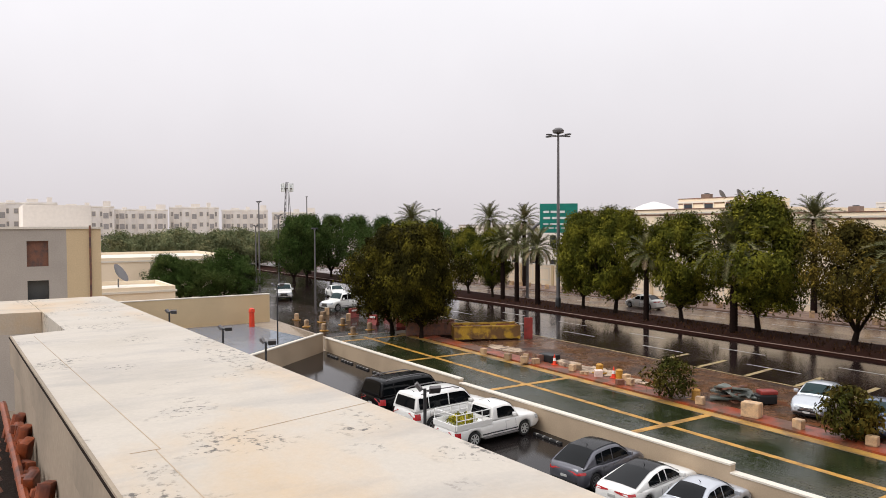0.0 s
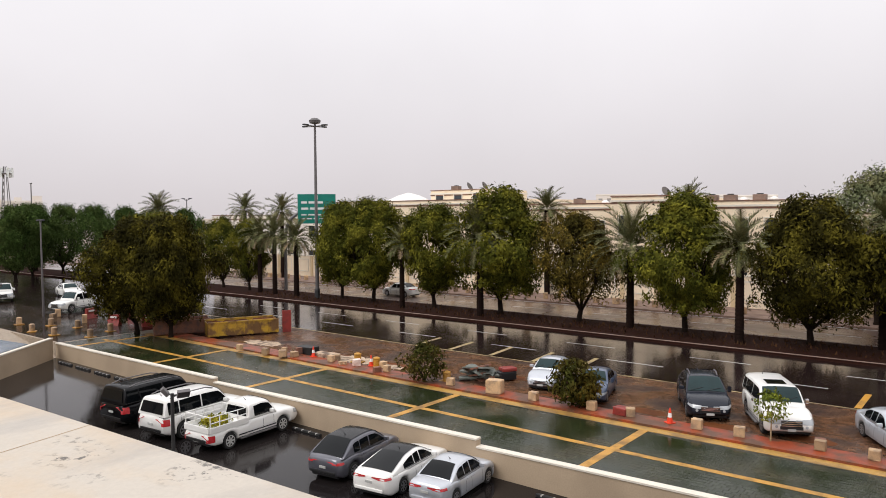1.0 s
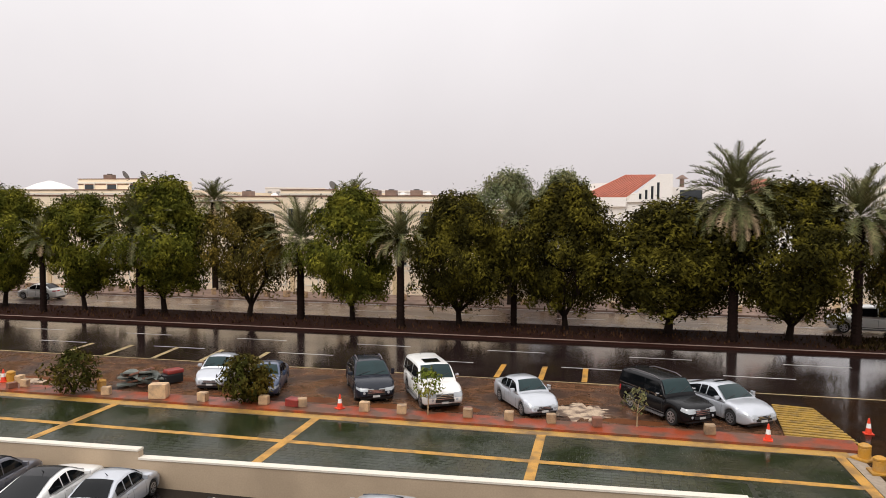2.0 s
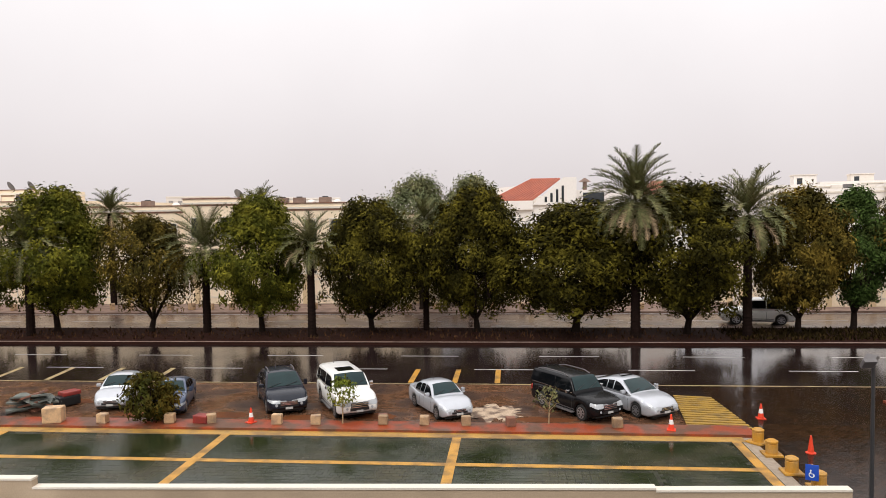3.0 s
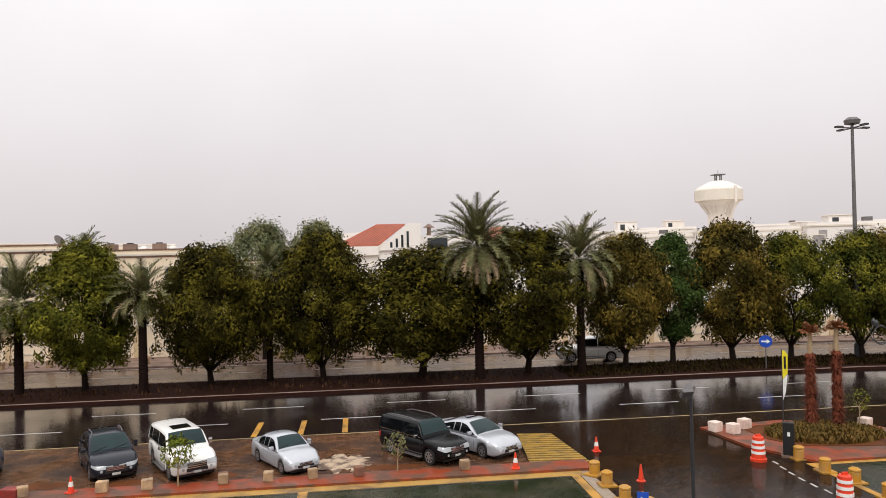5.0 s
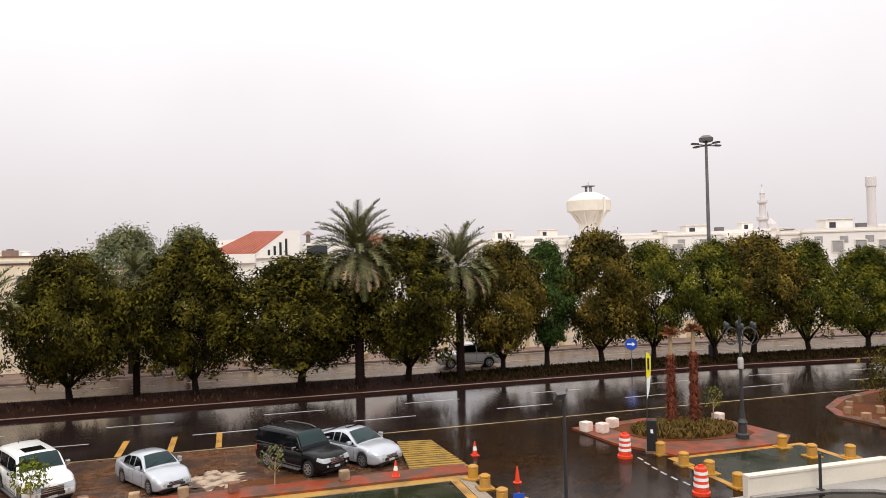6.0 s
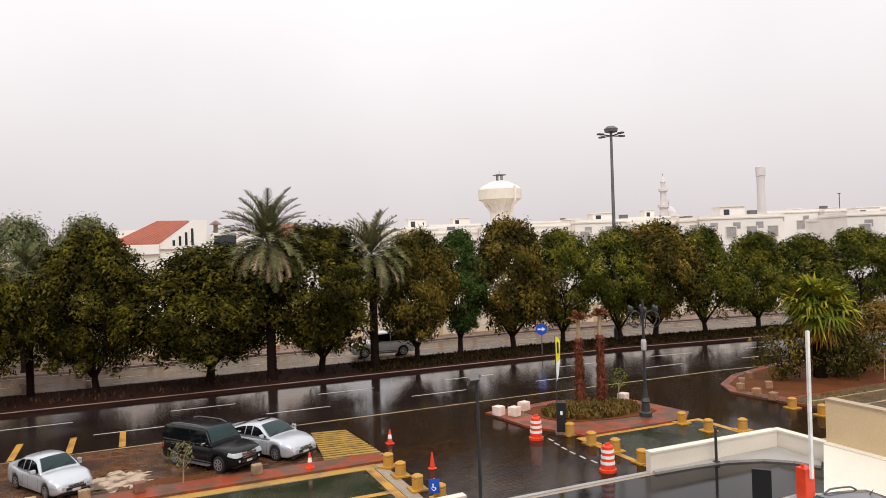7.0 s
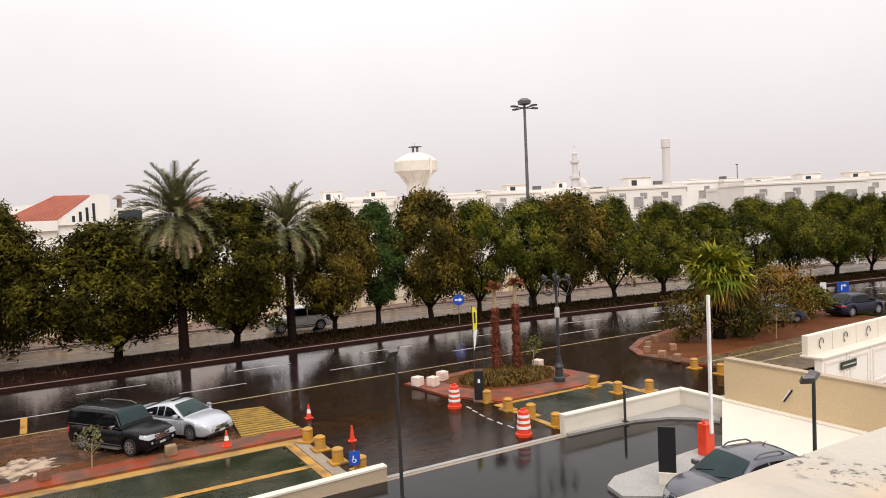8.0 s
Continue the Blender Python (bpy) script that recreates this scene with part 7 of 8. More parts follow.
bm = bmesh.new()
box(bm, -0.05, 0.05, -0.26, -0.18, 0.72, 5.05, 0.01)
part("boom", bm, M["hi_white"], barrier, "white raised boom")
bm = bmesh.new()
lathe(bm, [(0.05, 1.0), (0.05, 1.1), (0.02, 1.14)], 10, (-0.1, 0))
part("beacon", bm, M["orange"], barrier)
board = thing("sign_board", pose(15.15, 14.15, 0.12, 0, 0, -48), "plain black sign board on a pale base", "sign board")
bm = bmesh.new()
box(bm, -0.24, 0.24, -0.05, 0.05, 0.35, 1.65, 0.01)
part("panel", bm, M["black"], board)
bm = bmesh.new()
box(bm, -0.24, 0.24, -0.12, 0.12, 0, 0.35, 0.02)
part("base", bm, M["wall_top"], board)
bracket = thing("wall_bracket", pose(21.94, 15.05, 1.35, 35, 0, 0), "slanting dark and white bracket on the tan wall", "bracket")
bm = box(bmesh.new(), -0.03, 0.01, -0.05, 0.0, -0.28, 0.28, 0.01)
part("strip", bm, M["black"], bracket)
bm = box(bmesh.new(), -0.025, 0.01, 0.004, 0.05, -0.28, 0.2, 0.01)
part("strip", bm, M["hi_white"], bracket, "white strip")
vent = thing("wall_vent", pose(21.94, 11.35, 1.45), "narrow dark slotted vent in the tan wall", "vent")
for k in range(4):
    bm = box(bmesh.new(), -0.02, 0.02, -0.34 + k * 0.175, -0.2 + k * 0.175, -0.05, 0.05, 0.01)
    part("slot", bm, M["black"], vent)

# plastic barriers round the roadworks
BAR = thing("plastic_barrier", pose(-51.5, 25.6, 0.012, 0, 0, 20), "red plastic barrier standing at the roadworks", "barrier", "plastic barriers")
bm = bmesh.new()
loft(bm, [[(-0.5, -0.22, 0), (0.5, -0.22, 0), (0.5, 0.22, 0), (-0.5, 0.22, 0)], [(-0.5, -0.1, 0.35), (0.5, -0.1, 0.35), (0.5, 0.1, 0.35), (-0.5, 0.1, 0.35)], [(-0.48, -0.08, 0.8), (0.48, -0.08, 0.8), (0.48, 0.08, 0.8), (-0.48, 0.08, 0.8)]])
shell = part("shell", bm, M["crate_red"], BAR)
bm = bmesh.new()
box(bm, -0.3, 0.3, -0.12, 0.12, 0.52, 0.66, 0.01)
part("band", bm, M["hi_white"], shell, "white band")
for x, y, turn in ((-49.0, 26.9, 70), (-53.8, 28.2, 10), (-47.7, 28.8, 50), (-56.5, 26.2, 110), (-51.0, 31.0, 0)):
    copy_thing(BAR, pose(x, y, 0.012, 0, 0, turn))
for x, y in ((-54.5, 24.8), (-57.0, 23.6), (-59.5, 25.0), (-51.8, 27.6), (-56.0, 29.0), (-58.5, 30.2)):
    stone_block(x, y, 0.012, 0.4, 0.34, 0.62, x * 17, "block", "small cream stone post at the roadworks", "stone posts at the roadworks")
rng = random.Random(21)
for i in range(16):
    x, y = rng.uniform(-33, -22), rng.uniform(25.5, 27.2)
    s = rng.uniform(0.2, 0.42)
    stone_block(x, y, 0.1 if y < 26.35 else 0.012, s, s * rng.uniform(0.7, 1.0), s * rng.uniform(0.6, 1.0), rng.uniform(0, 90), rng.choice(("block", "block", "pinkblock", "rust")), "loose broken stone lying by the roadworks", "loose stones by the roadworks")
for cx, cy, rx, ry in ((-28.3, 27.4, 2.3, 0.8), (-25.4, 27.2, 1.0, 0.5), (-36.5, 27.6, 1.8, 0.7)):
    bm = bmesh.new()
    ring = [(cx + rx * math.cos(a) * rng.uniform(0.65, 1.15), cy + ry * math.sin(a) * rng.uniform(0.65, 1.15)) for a in (i * math.pi / 24 for i in range(48))]
    poly(bm, ring, 0.008, 0.02)
    structure("sand_patch", bm, M["sand"], "pale wet sand spilled beside the red strip", "sand")

# ---- buildings ----
def facade(ob, x0, x1, y, z0, z1, cols, rows, w, h, wall, arched=False, glass="window"):
    """Rows of framed windows on a front that looks towards -y."""
    for r in range(rows):
        for c in range(cols):
            cx = x0 + (x1 - x0) * (c + 0.5) / cols
            cz = z0 + (z1 - z0) * (r + 0.5) / rows
            bm = bmesh.new()
            for a, b, lo, hi in ((-w / 2 - 0.1, -w / 2, -h / 2, h / 2), (w / 2, w / 2 + 0.1, -h / 2, h / 2), (-w / 2 - 0.1, w / 2 + 0.1, h / 2, h / 2 + 0.1), (-w / 2 - 0.1, w / 2 + 0.1, -h / 2 - 0.1, -h / 2)):
                box(bm, cx + a, cx + b, y - 0.1, y + 0.02, cz + lo, cz + hi)
            win = part("window", bm, wall, ob)
            bm = bmesh.new()
            if arched:
                pts = [(cx - w / 2, cz - h / 2), (cx + w / 2, cz - h / 2)] + [(cx + w / 2 * math.cos(a), cz + h / 2 - w / 2 + w / 2 * math.sin(a)) for a in (i * math.pi / 8 for i in range(9))]
                f = [bm.verts.new((px, y - 0.03, pz)) for px, pz in pts]
                g = [bm.verts.new((px, y + 0.01, pz)) for px, pz in pts]
                bm.faces.new(f)
                for i in range(len(pts)):
                    bm.faces.new((f[i], g[i], g[(i + 1) % len(pts)], f[(i + 1) % len(pts)]))
            else:
                box(bm, cx - w / 2, cx + w / 2, y - 0.03, y + 0.01, cz - h / 2, cz + h / 2)
            part("pane", bm, M[glass], win)


def block(x0, x1, y0, y1, z1, wall, label, cols=0, rows=0, w=1.1, h=1.3, name="house", parapet=True, zlow=0.6, arched=False, turn=None, group="", frame_mat=None):
    """A flat-roofed building with a parapet, storey band and windows on its street side."""
    ob = thing(name, pose(0, 0, 0) if turn is None else turn, label, "house" if name == "house" else "building", group)
    bm = bmesh.new()
    box(bm, x0, x1, y0, y1, -0.2, z1 - 0.5)
    part("wall", bm, M[wall], ob)
    bm = bmesh.new()
    box(bm, x0 - 0.12, x1 + 0.12, y0 - 0.12, y1 + 0.12, z1 - 0.5, z1 - 0.32)
    part("cornice", bm, M["wall_top"], ob, "pale projecting cornice")
    if name in ("house", "roof_house") and not group:
        bm = bmesh.new()
        box(bm, x0 - 0.06, x1 + 0.06, y0 - 0.06, y0, z1 - 0.66, z1 - 0.56)
        box(bm, x0 - 0.08, x1 + 0.08, y0 - 0.08, y0 + 0.2, z1 - 0.02, z1 + 0.06)
        part("band", bm, M["rust"], ob, "thin brown string course")
    if parapet:
        for a, b, c, d in ((x0, x1, y0, y0 + 0.25), (x0, x1, y1 - 0.25, y1), (x0, x0 + 0.25, y0 + 0.25, y1 - 0.25), (x1 - 0.25, x1, y0 + 0.25, y1 - 0.25)):
            bm = bmesh.new()
            box(bm, a, b, c, d, z1 - 0.32, z1)
            part("parapet", bm, M[wall], ob)
    if cols:
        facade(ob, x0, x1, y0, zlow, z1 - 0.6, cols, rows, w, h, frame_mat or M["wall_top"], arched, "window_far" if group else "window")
    return ob


def roof_clutter(x, y, z, kind, seed=0):
    """Small plant on a roof: an air conditioner, a tank or a dish."""
    if kind == "tank":
        ob = thing("water_tank", pose(x, y, z), "pale round water tank on a roof", "water tank", "roof tanks")
        bm = bmesh.new()
        lathe(bm, [(0.55, 0), (0.6, 0.1), (0.6, 0.9), (0.4, 1.1), (0.15, 1.2)], 14)
        part("drum", bm, M["white"], ob)
        ob.scale = (0.62, 0.62, 0.62)
    elif kind == "dish":
        ob = thing("satellite_dish", pose(x, y, z, 0, 0, 150), "grey satellite dish on a roof", "satellite dish", "roof dishes")
        bm = bmesh.new()
        tube(bm, (0, 0, 0), (0, 0, 0.5), 0.04, n=6)
        part("stand", bm, M["steel"], ob)
        bm = bmesh.new()
        lathe(bm, [(0.05, 0), (0.35, 0.06), (0.6, 0.2), (0.62, 0.22)], 16)
        bmesh.ops.rotate(bm, verts=bm.verts[:], cent=(0, 0, 0), matrix=Euler((1.0, 0, 0)).to_matrix())
        bmesh.ops.translate(bm, verts=bm.verts[:], vec=(0, 0, 0.75))
        part("bowl", bm, M["steel"], ob)
    else:
        ob = thing("air_conditioner", pose(x, y, z), "grey air conditioner box on a roof", "air conditioner", "roof air conditioners")
        bm = bmesh.new()
        box(bm, -0.55, 0.55, -0.4, 0.4, 0.1, 0.95, 0.03)
        part("casing", bm, M["kerb"], ob)
        bm = bmesh.new()
        lathe(bm, [(0.3, 0.95), (0.3, 1.05)], 12)
        box(bm, -0.5, 0.5, -0.3, 0.3, 0, 0.1)
        part("fan_guard", bm, M["dark_steel"], ob)
    return ob


# the compound across the street
block(-69, -40.6, 64, 84, 9.6, "cream", "long cream villa with framed windows across the street", 8, 2, 1.3, 1.7)
block(-58.8, -50, 71, 80, 11.0, "cream", "cream upper storey set back on the villa", 3, 1, 1.2, 1.0, zlow=9.5, name="roof_house")
block(-39.9, -30.4, 64.5, 82, 8.95, "cream", "cream villa with a red banded parapet", 3, 2, 1.3, 1.7)
block(-30.2, -24.6, 63.5, 80, 9.55, "cream", "taller cream villa front with a patterned band", 2, 2, 1.2, 1.8)
block(-24.4, -14.9, 64.5, 82, 9.0, "cream", "cream villa with tall arched windows", 4, 2, 1.0, 2.1, arched=True)
block(-14.6, -8.0, 66, 80, 7.8, "cream", "low cream villa wing behind the trees", 2, 2, 1.2, 1.4)
block(-100, -74, 66, 84, 8.0, "pale", "pale villa seen past the palms", 6, 2, 1.3, 1.6)
for x, y, z, k in ((-57.0, 74, 10.68, "ac"), (-55, 74, 10.68, "dish"), (-52.6, 74, 10.68, "dish"), (-45, 70, 9.28, "ac"), (-37, 70, 8.63, "ac"), (-34, 70, 8.63, "tank"), (-27.5, 70, 9.23, "dish"), (-22.5, 69, 8.68, "ac"), (-20.8, 69, 8.68, "ac"),
                   (-19.6, 69, 8.68, "tank"), (-18.2, 69, 8.68, "ac"), (-17.0, 69, 8.68, "tank"), (-65, 70, 9.28, "tank"), (-11, 70, 7.48, "tank")):
    roof_clutter(x, y, z, k)
tent = thing("roof_canopy", pose(-63.5, 72, 9.28), "white fabric canopy on the villa roof", "canopy")
bm = bmesh.new()
lathe(bm, [(2.9, 0.3), (2.6, 0.7), (1.4, 1.25), (0.15, 1.6)], 18)
part("fabric", bm, M["white"], tent)
bm = bmesh.new()
for a in range(6):
    tube(bm, (2.6 * math.cos(a * 1.05), 2.6 * math.sin(a * 1.05), -0.02), (2.6 * math.cos(a * 1.05), 2.6 * math.sin(a * 1.05), 0.4), 0.06, n=6)
part("posts", bm, M["steel"], tent)


def compound_wall(x0, x1, y, h, label):
    """A garden wall with framed panels and piers."""
    ob = thing("compound_wall", pose(0, 0, 0), label, "wall", kind="structure")
    bm = bmesh.new()
    box(bm, x0, x1, y, y + 0.25, -0.1, h)
    part("wall_face", bm, M["cream"], ob)
    bm = bmesh.new()
    box(bm, x0, x1, y - 0.06, y + 0.31, h, h + 0.12)
    part("coping", bm, M["wall_top"], ob)
    n = int((x1 - x0) / 3.2)
    for i in range(n + 1):
        cx = x0 + (x1 - x0) * i / n
        bm = bmesh.new()
        box(bm, cx - 0.2, cx + 0.2, y - 0.12, y, 0, h + 0.05)
        part("pier", bm, M["tan"], ob)
        if i < n:
            bm = bmesh.new()
            for a, b, lo, hi in ((0.55, 0.65, 0.7, h - 0.35), (2.5, 2.6, 0.7, h - 0.35), (0.65, 2.5, 0.7, 0.8), (0.65, 2.5, h - 0.45, h - 0.35)):
                box(bm, cx + a, cx + b, y - 0.05, y, lo, hi)
            part("panel_frame", bm, M["wall_top"], ob)
    return ob


compound_wall(-100, 18, 61.0, 2.7, "cream garden wall with framed panels along the far pavement")
compound_wall(18, 110, 58.0, 1.9, "pale garden wall behind the street trees")


def villa():
    """The white villa with the red lean-to roofs."""
    ob = thing("villa", pose(0, 80, 0), "white villa with red tiled sloping roofs", "house")
    bm = bmesh.new()
    box(bm, -2.4, 7.2, 0.3, 12, -0.2, 8.7)
    part("wall", bm, M["white"], ob)
    bm = bmesh.new()
    box(bm, -2.6, 2.4, -0.1, 0.3, 8.1, 9.1)
    part("balcony_wall", bm, M["white"], ob)
    bm = bmesh.new()
    low = [bm.verts.new(p) for p in ((-2.4, 0.0, 9.1), (2.3, 0.0, 9.05), (5.6, 3.0, 11.5), (2.3, 3.0, 11.5))]
    top = [bm.verts.new(v.co + Vector((0, 0, 0.16))) for v in low]
    bm.faces.new(low[::-1])
    bm.faces.new(top)
    for i in range(4):
        bm.faces.new((low[i], low[(i + 1) % 4], top[(i + 1) % 4], top[i]))
    roof_ = part("roof", bm, M["redroof"], ob, "red tiled roof")
    for i in range(12):
        bm = bmesh.new()
        k = (i + 0.5) / 12
        a = Vector((-2.4 + 4.7 * k, 0.0, 9.1)) + Vector((0, -0.02, 0.16))
        b = Vector((2.3 + 3.3 * k, 3.0, 11.5)) + Vector((0, -0.02, 0.16))
        tube(bm, a, b, 0.06, n=6)
        part("tile_rib", bm, M["redroof"], roof_)
    bm = bmesh.new()
    pts = [(2.35, 8.6), (7.2, 8.6), (7.2, 11.6), (5.75, 11.6)]
    f = [bm.verts.new((x, 0.02, z)) for x, z in pts]
    b = [bm.verts.new((x, 0.5, z)) for x, z in pts]
    bm.faces.new(f)
    bm.faces.new(b[::-1])
    for i in range(4):
        bm.faces.new((f[i], b[i], b[(i + 1) % 4], f[(i + 1) % 4]))
    part("gable", bm, M["white"], ob)
    for i in range(4):
        x = 3.7 + i * 0.62
        bm = bmesh.new()
        box(bm, x, x + 0.26, -0.01, 0.05, 8.9, 9.5 + i * 0.4)
        part("slit_window", bm, M["window"], ob)
    bm = bmesh.new()
    box(bm, 7.2, 15.0, 1.0, 11, -0.2, 10.2)
    part("wall", bm, M["white"], ob)
    bm = bmesh.new()
    box(bm, 8.0, 10.3, 0.93, 1.05, 8.6, 9.9)
    part("window", bm, M["window"], ob)
    bm = bmesh.new()
    lathe(bm, [(0.25, 10.2), (0.25, 11.2), (0.75, 11.25), (0.1, 11.7)], 8, (8.6, 5.0))
    part("cupola", bm, M["kerb"], ob, "small grey roof cupola")
    bm = bmesh.new()
    low = [bm.verts.new(p) for p in ((14.2, 0.8, 9.6), (18.6, 0.8, 9.6), (17.0, 3.0, 11.0), (15.8, 3.0, 11.0))]
    top = [bm.verts.new(v.co + Vector((0, 0, 0.15))) for v in low]
    bm.faces.new(low[::-1])
    bm.faces.new(top)
    for i in range(4):
        bm.faces.new((low[i], low[(i + 1) % 4], top[(i + 1) % 4], top[i]))
    part("roof", bm, M["redroof"], ob, "red tiled roof")
    bm = bmesh.new()
    box(bm, 15.0, 18.3, 1.2, 9, -0.2, 9.58)
    part("wall", bm, M["white"], ob)
    bm = bmesh.new()
    loft(bm, [[(-1.6, 4, 8.7), (1.4, 4, 8.7), (1.4, 8, 8.7), (-1.6, 8, 8.7)], [(-1.6, 4, 10.7), (1.4, 4, 10.9), (1.4, 8, 10.9), (-1.6, 8, 10.7)]])
    part("stair_house", bm, M["white"], ob)


villa()


def water_tower(x, y):
    ob = thing("water_tower", pose(x, y, 0), "cream concrete water tower with a wide bowl", "water tower")
    bm = bmesh.new()
    lathe(bm, [(2.9, -0.2), (2.4, 6), (2.1, 12.0), (2.1, 14.9), (2.3, 15.5), (3.0, 16.6), (4.2, 17.6), (4.5, 17.8)], 28)
    stem = part("stem", bm, M["pale"], ob)
    for k in range(8):
        a = k * math.pi / 4
        bm = bmesh.new()
        tube(bm, (2.35 * math.cos(a), 2.35 * math.sin(a), 6), (2.12 * math.cos(a), 2.12 * math.sin(a), 15.0), 0.22, 0.22, 6)
        tube(bm, (2.12 * math.cos(a), 2.12 * math.sin(a), 15.0), (4.0 * math.cos(a), 4.0 * math.sin(a), 17.6), 0.22, 0.22, 6)
        part("rib", bm, M["pale"], stem)
    bm = bmesh.new()
    lathe(bm, [(4.5, 17.7), (4.8, 17.85), (4.8, 20.0), (4.7, 20.15)], 28)
    part("bowl", bm, M["wall_top"], ob, "cream painted rim band")
    bm = bmesh.new()
    lathe(bm, [(4.72, 20.15), (4.1, 20.75), (2.2, 21.7), (1.3, 22.0)], 28)
    part("cap", bm, M["pale"], ob)
    bm = bmesh.new()
    for a in range(4):
        tube(bm, (0.7 * math.cos(a * 1.57), 0.7 * math.sin(a * 1.57), 22.0), (0.7 * math.cos(a * 1.57), 0.7 * math.sin(a * 1.57), 23.2), 0.14, n=6)
    box(bm, -1.1, 1.1, -1.1, 1.1, 23.2, 23.4)
    tube(bm, (0, 0, 23.4), (0, 0, 24.2), 0.06, n=6)
    part("lantern_top", bm, M["steel"], ob, "grey open lantern on the cap")
    bm = bmesh.new()
    loft(bm, [[(0.9, -2.2, 6), (1.3, -2.2, 6), (1.3, -1.4, 6), (0.9, -1.4, 6)], [(0.9, -2.2, 13), (1.3, -2.2, 13), (1.3, -1.4, 13), (0.9, -1.4, 13)],
              [(0.9, -5.0, 17.4), (1.3, -5.0, 17.4), (1.3, -4.4, 17.4), (0.9, -4.4, 17.4)], [(0.9, -5.1, 20.6), (1.3, -5.1, 20.6), (1.3, -4.5, 20.6), (0.9, -4.5, 20.6)]])
    part("ladder_shaft", bm, M["pale"], ob)


water_tower(75.2, 141.0)

# pale houses beyond the trees
rng = random.Random(77)
for i in range(34):
    az = radians(12 + i * 1.55)
    d = rng.choice((96, 112, 128, 150))
    el = radians(rng.uniform(1.0, 1.75))
    z1 = 8 + d * math.tan(el)
    cx, cy, half = d * math.sin(az), d * math.cos(az), rng.uniform(4.5, 7.5)
    m = pose(cx, cy, 0, 0, 0, -math.degrees(az) * 0.6)
    home = block(-half, half, 0, 10, z1, rng.choice(("white", "pale", "white", "white")), "pale flat-roofed house beyond the street trees", 4, 3, 1.2, 1.3, turn=m, group="pale houses beyond the trees")
    if i % 2 == 0:
        bx, bw, bh = rng.uniform(-0.6, 0.2) * half, rng.uniform(1.6, 3.2), rng.uniform(0.7, 1.4)
        bm = bmesh.new()
        box(bm, bx, bx + bw, 2.0, 5.5, z1 - 0.5, z1 + bh, 0.04)
        head = part("stair_head", bm, M[("white", "pale", "white")[i // 2 % 3]], home)
        bm = bmesh.new()
        box(bm, bx + 0.4, bx + 1.1, 1.96, 2.02, z1 - 0.1, z1 + bh * 0.7)
        part("opening", bm, M["window"], head)
        bm = bmesh.new()
        box(bm, bx - 0.15, bx + bw + 0.15, 1.85, 5.65, z1 + bh, z1 + bh + 0.12)
        part("roof_edge", bm, M["pale"], head)
    if i % 3 == 1:
        bm = bmesh.new()
        box(bm, half * 0.3, half * 0.3 + 1.0, 1.5, 2.4, z1 - 0.5, z1 + 0.55, 0.05)
        part("roof_unit", bm, M["steel"], home, "grey roof unit")
    # a strip of upper windows, the panes paled for haze
    for k in range(3):
        bm = bmesh.new()
        wx = -half * 0.75 + k * half * 0.55
        box(bm, wx, wx + 0.9, -0.05, 0.02, z1 - 1.75, z1 - 0.95)
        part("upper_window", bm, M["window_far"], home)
for i in range(26):
    az = radians(-36 + i * 3.9)
    d = 190 + (i % 4) * 28
    z1 = 8 + d * math.tan(radians(rng.uniform(0.9, 1.6)))
    m = pose(d * math.sin(az), d * math.cos(az), 0, 0, 0, -math.degrees(az))
    block(-11, 11, 0, 14, z1, rng.choice(("white", "pale")), "distant pale apartment house in the rain", 7, 4, 1.4, 1.5, turn=m, group="distant pale houses", name="apartment_house")
# the white school with long window bands
m = pose(61, 92, 0, 0, 0, -30)
block(-9, 9, 0, 12, 10.6, "white", "white three-storey school with long windows", 5, 3, 2.6, 1.5, turn=m, name="school")
for bearing in (40.64,):
    mx, my = 300 * math.sin(radians(40.64)), 300 * math.cos(radians(40.64))
    minaret = thing("minaret", pose(mx, my, 0), "slim pale minaret with balconies far off", "minaret")
    bm = bmesh.new()
    lathe(bm, [(1.6, 0), (1.6, 20), (2.3, 20.4), (2.3, 21.5), (1.2, 21.6), (1.2, 26.5), (1.9, 26.9), (1.9, 27.8), (0.9, 28), (0.9, 30), (1.1, 30.6), (0.2, 33)], 14)
    part("shaft", bm, M["far_hazed_grey"], minaret)
    bm = bmesh.new()
    tube(bm, (0, 0, 32.8), (0, 0, 34), 0.1, n=6)
    part("finial", bm, M["steel"], minaret)
    dome = thing("mosque", pose(mx + 5, my + 3, 0), "pale mosque with a ribbed dome far off", "mosque")
    bm = bmesh.new()
    box(bm, -9, 12, -5, 8, -0.2, 16)
    part("hall", bm, M["pale"], dome)
    bm = bmesh.new()
    lathe(bm, [(3.4, 16), (3.6, 17), (3.2, 18.8), (2.0, 20.4), (0.3, 21.4)], 20)
    part("dome", bm, M["far_hazed_grey"], dome)
    bm = bmesh.new()
    tube(bm, (0, 0, 21.3), (0, 0, 24), 0.2, 0.05, n=6)
    part("finial", bm, M["steel"], dome)
tower = thing("tower", pose(300 * math.sin(radians(47.5)), 300 * math.cos(radians(47.5)), 0), "plain grey tower far off in the rain", "tower")
bm = bmesh.new()
lathe(bm, [(1.5, -0.2), (1.5, 30.5), (1.8, 30.8), (1.8, 34.2), (1.5, 34.4)], 14)
part("shaft", bm, M["far_hazed_grey"], tower)


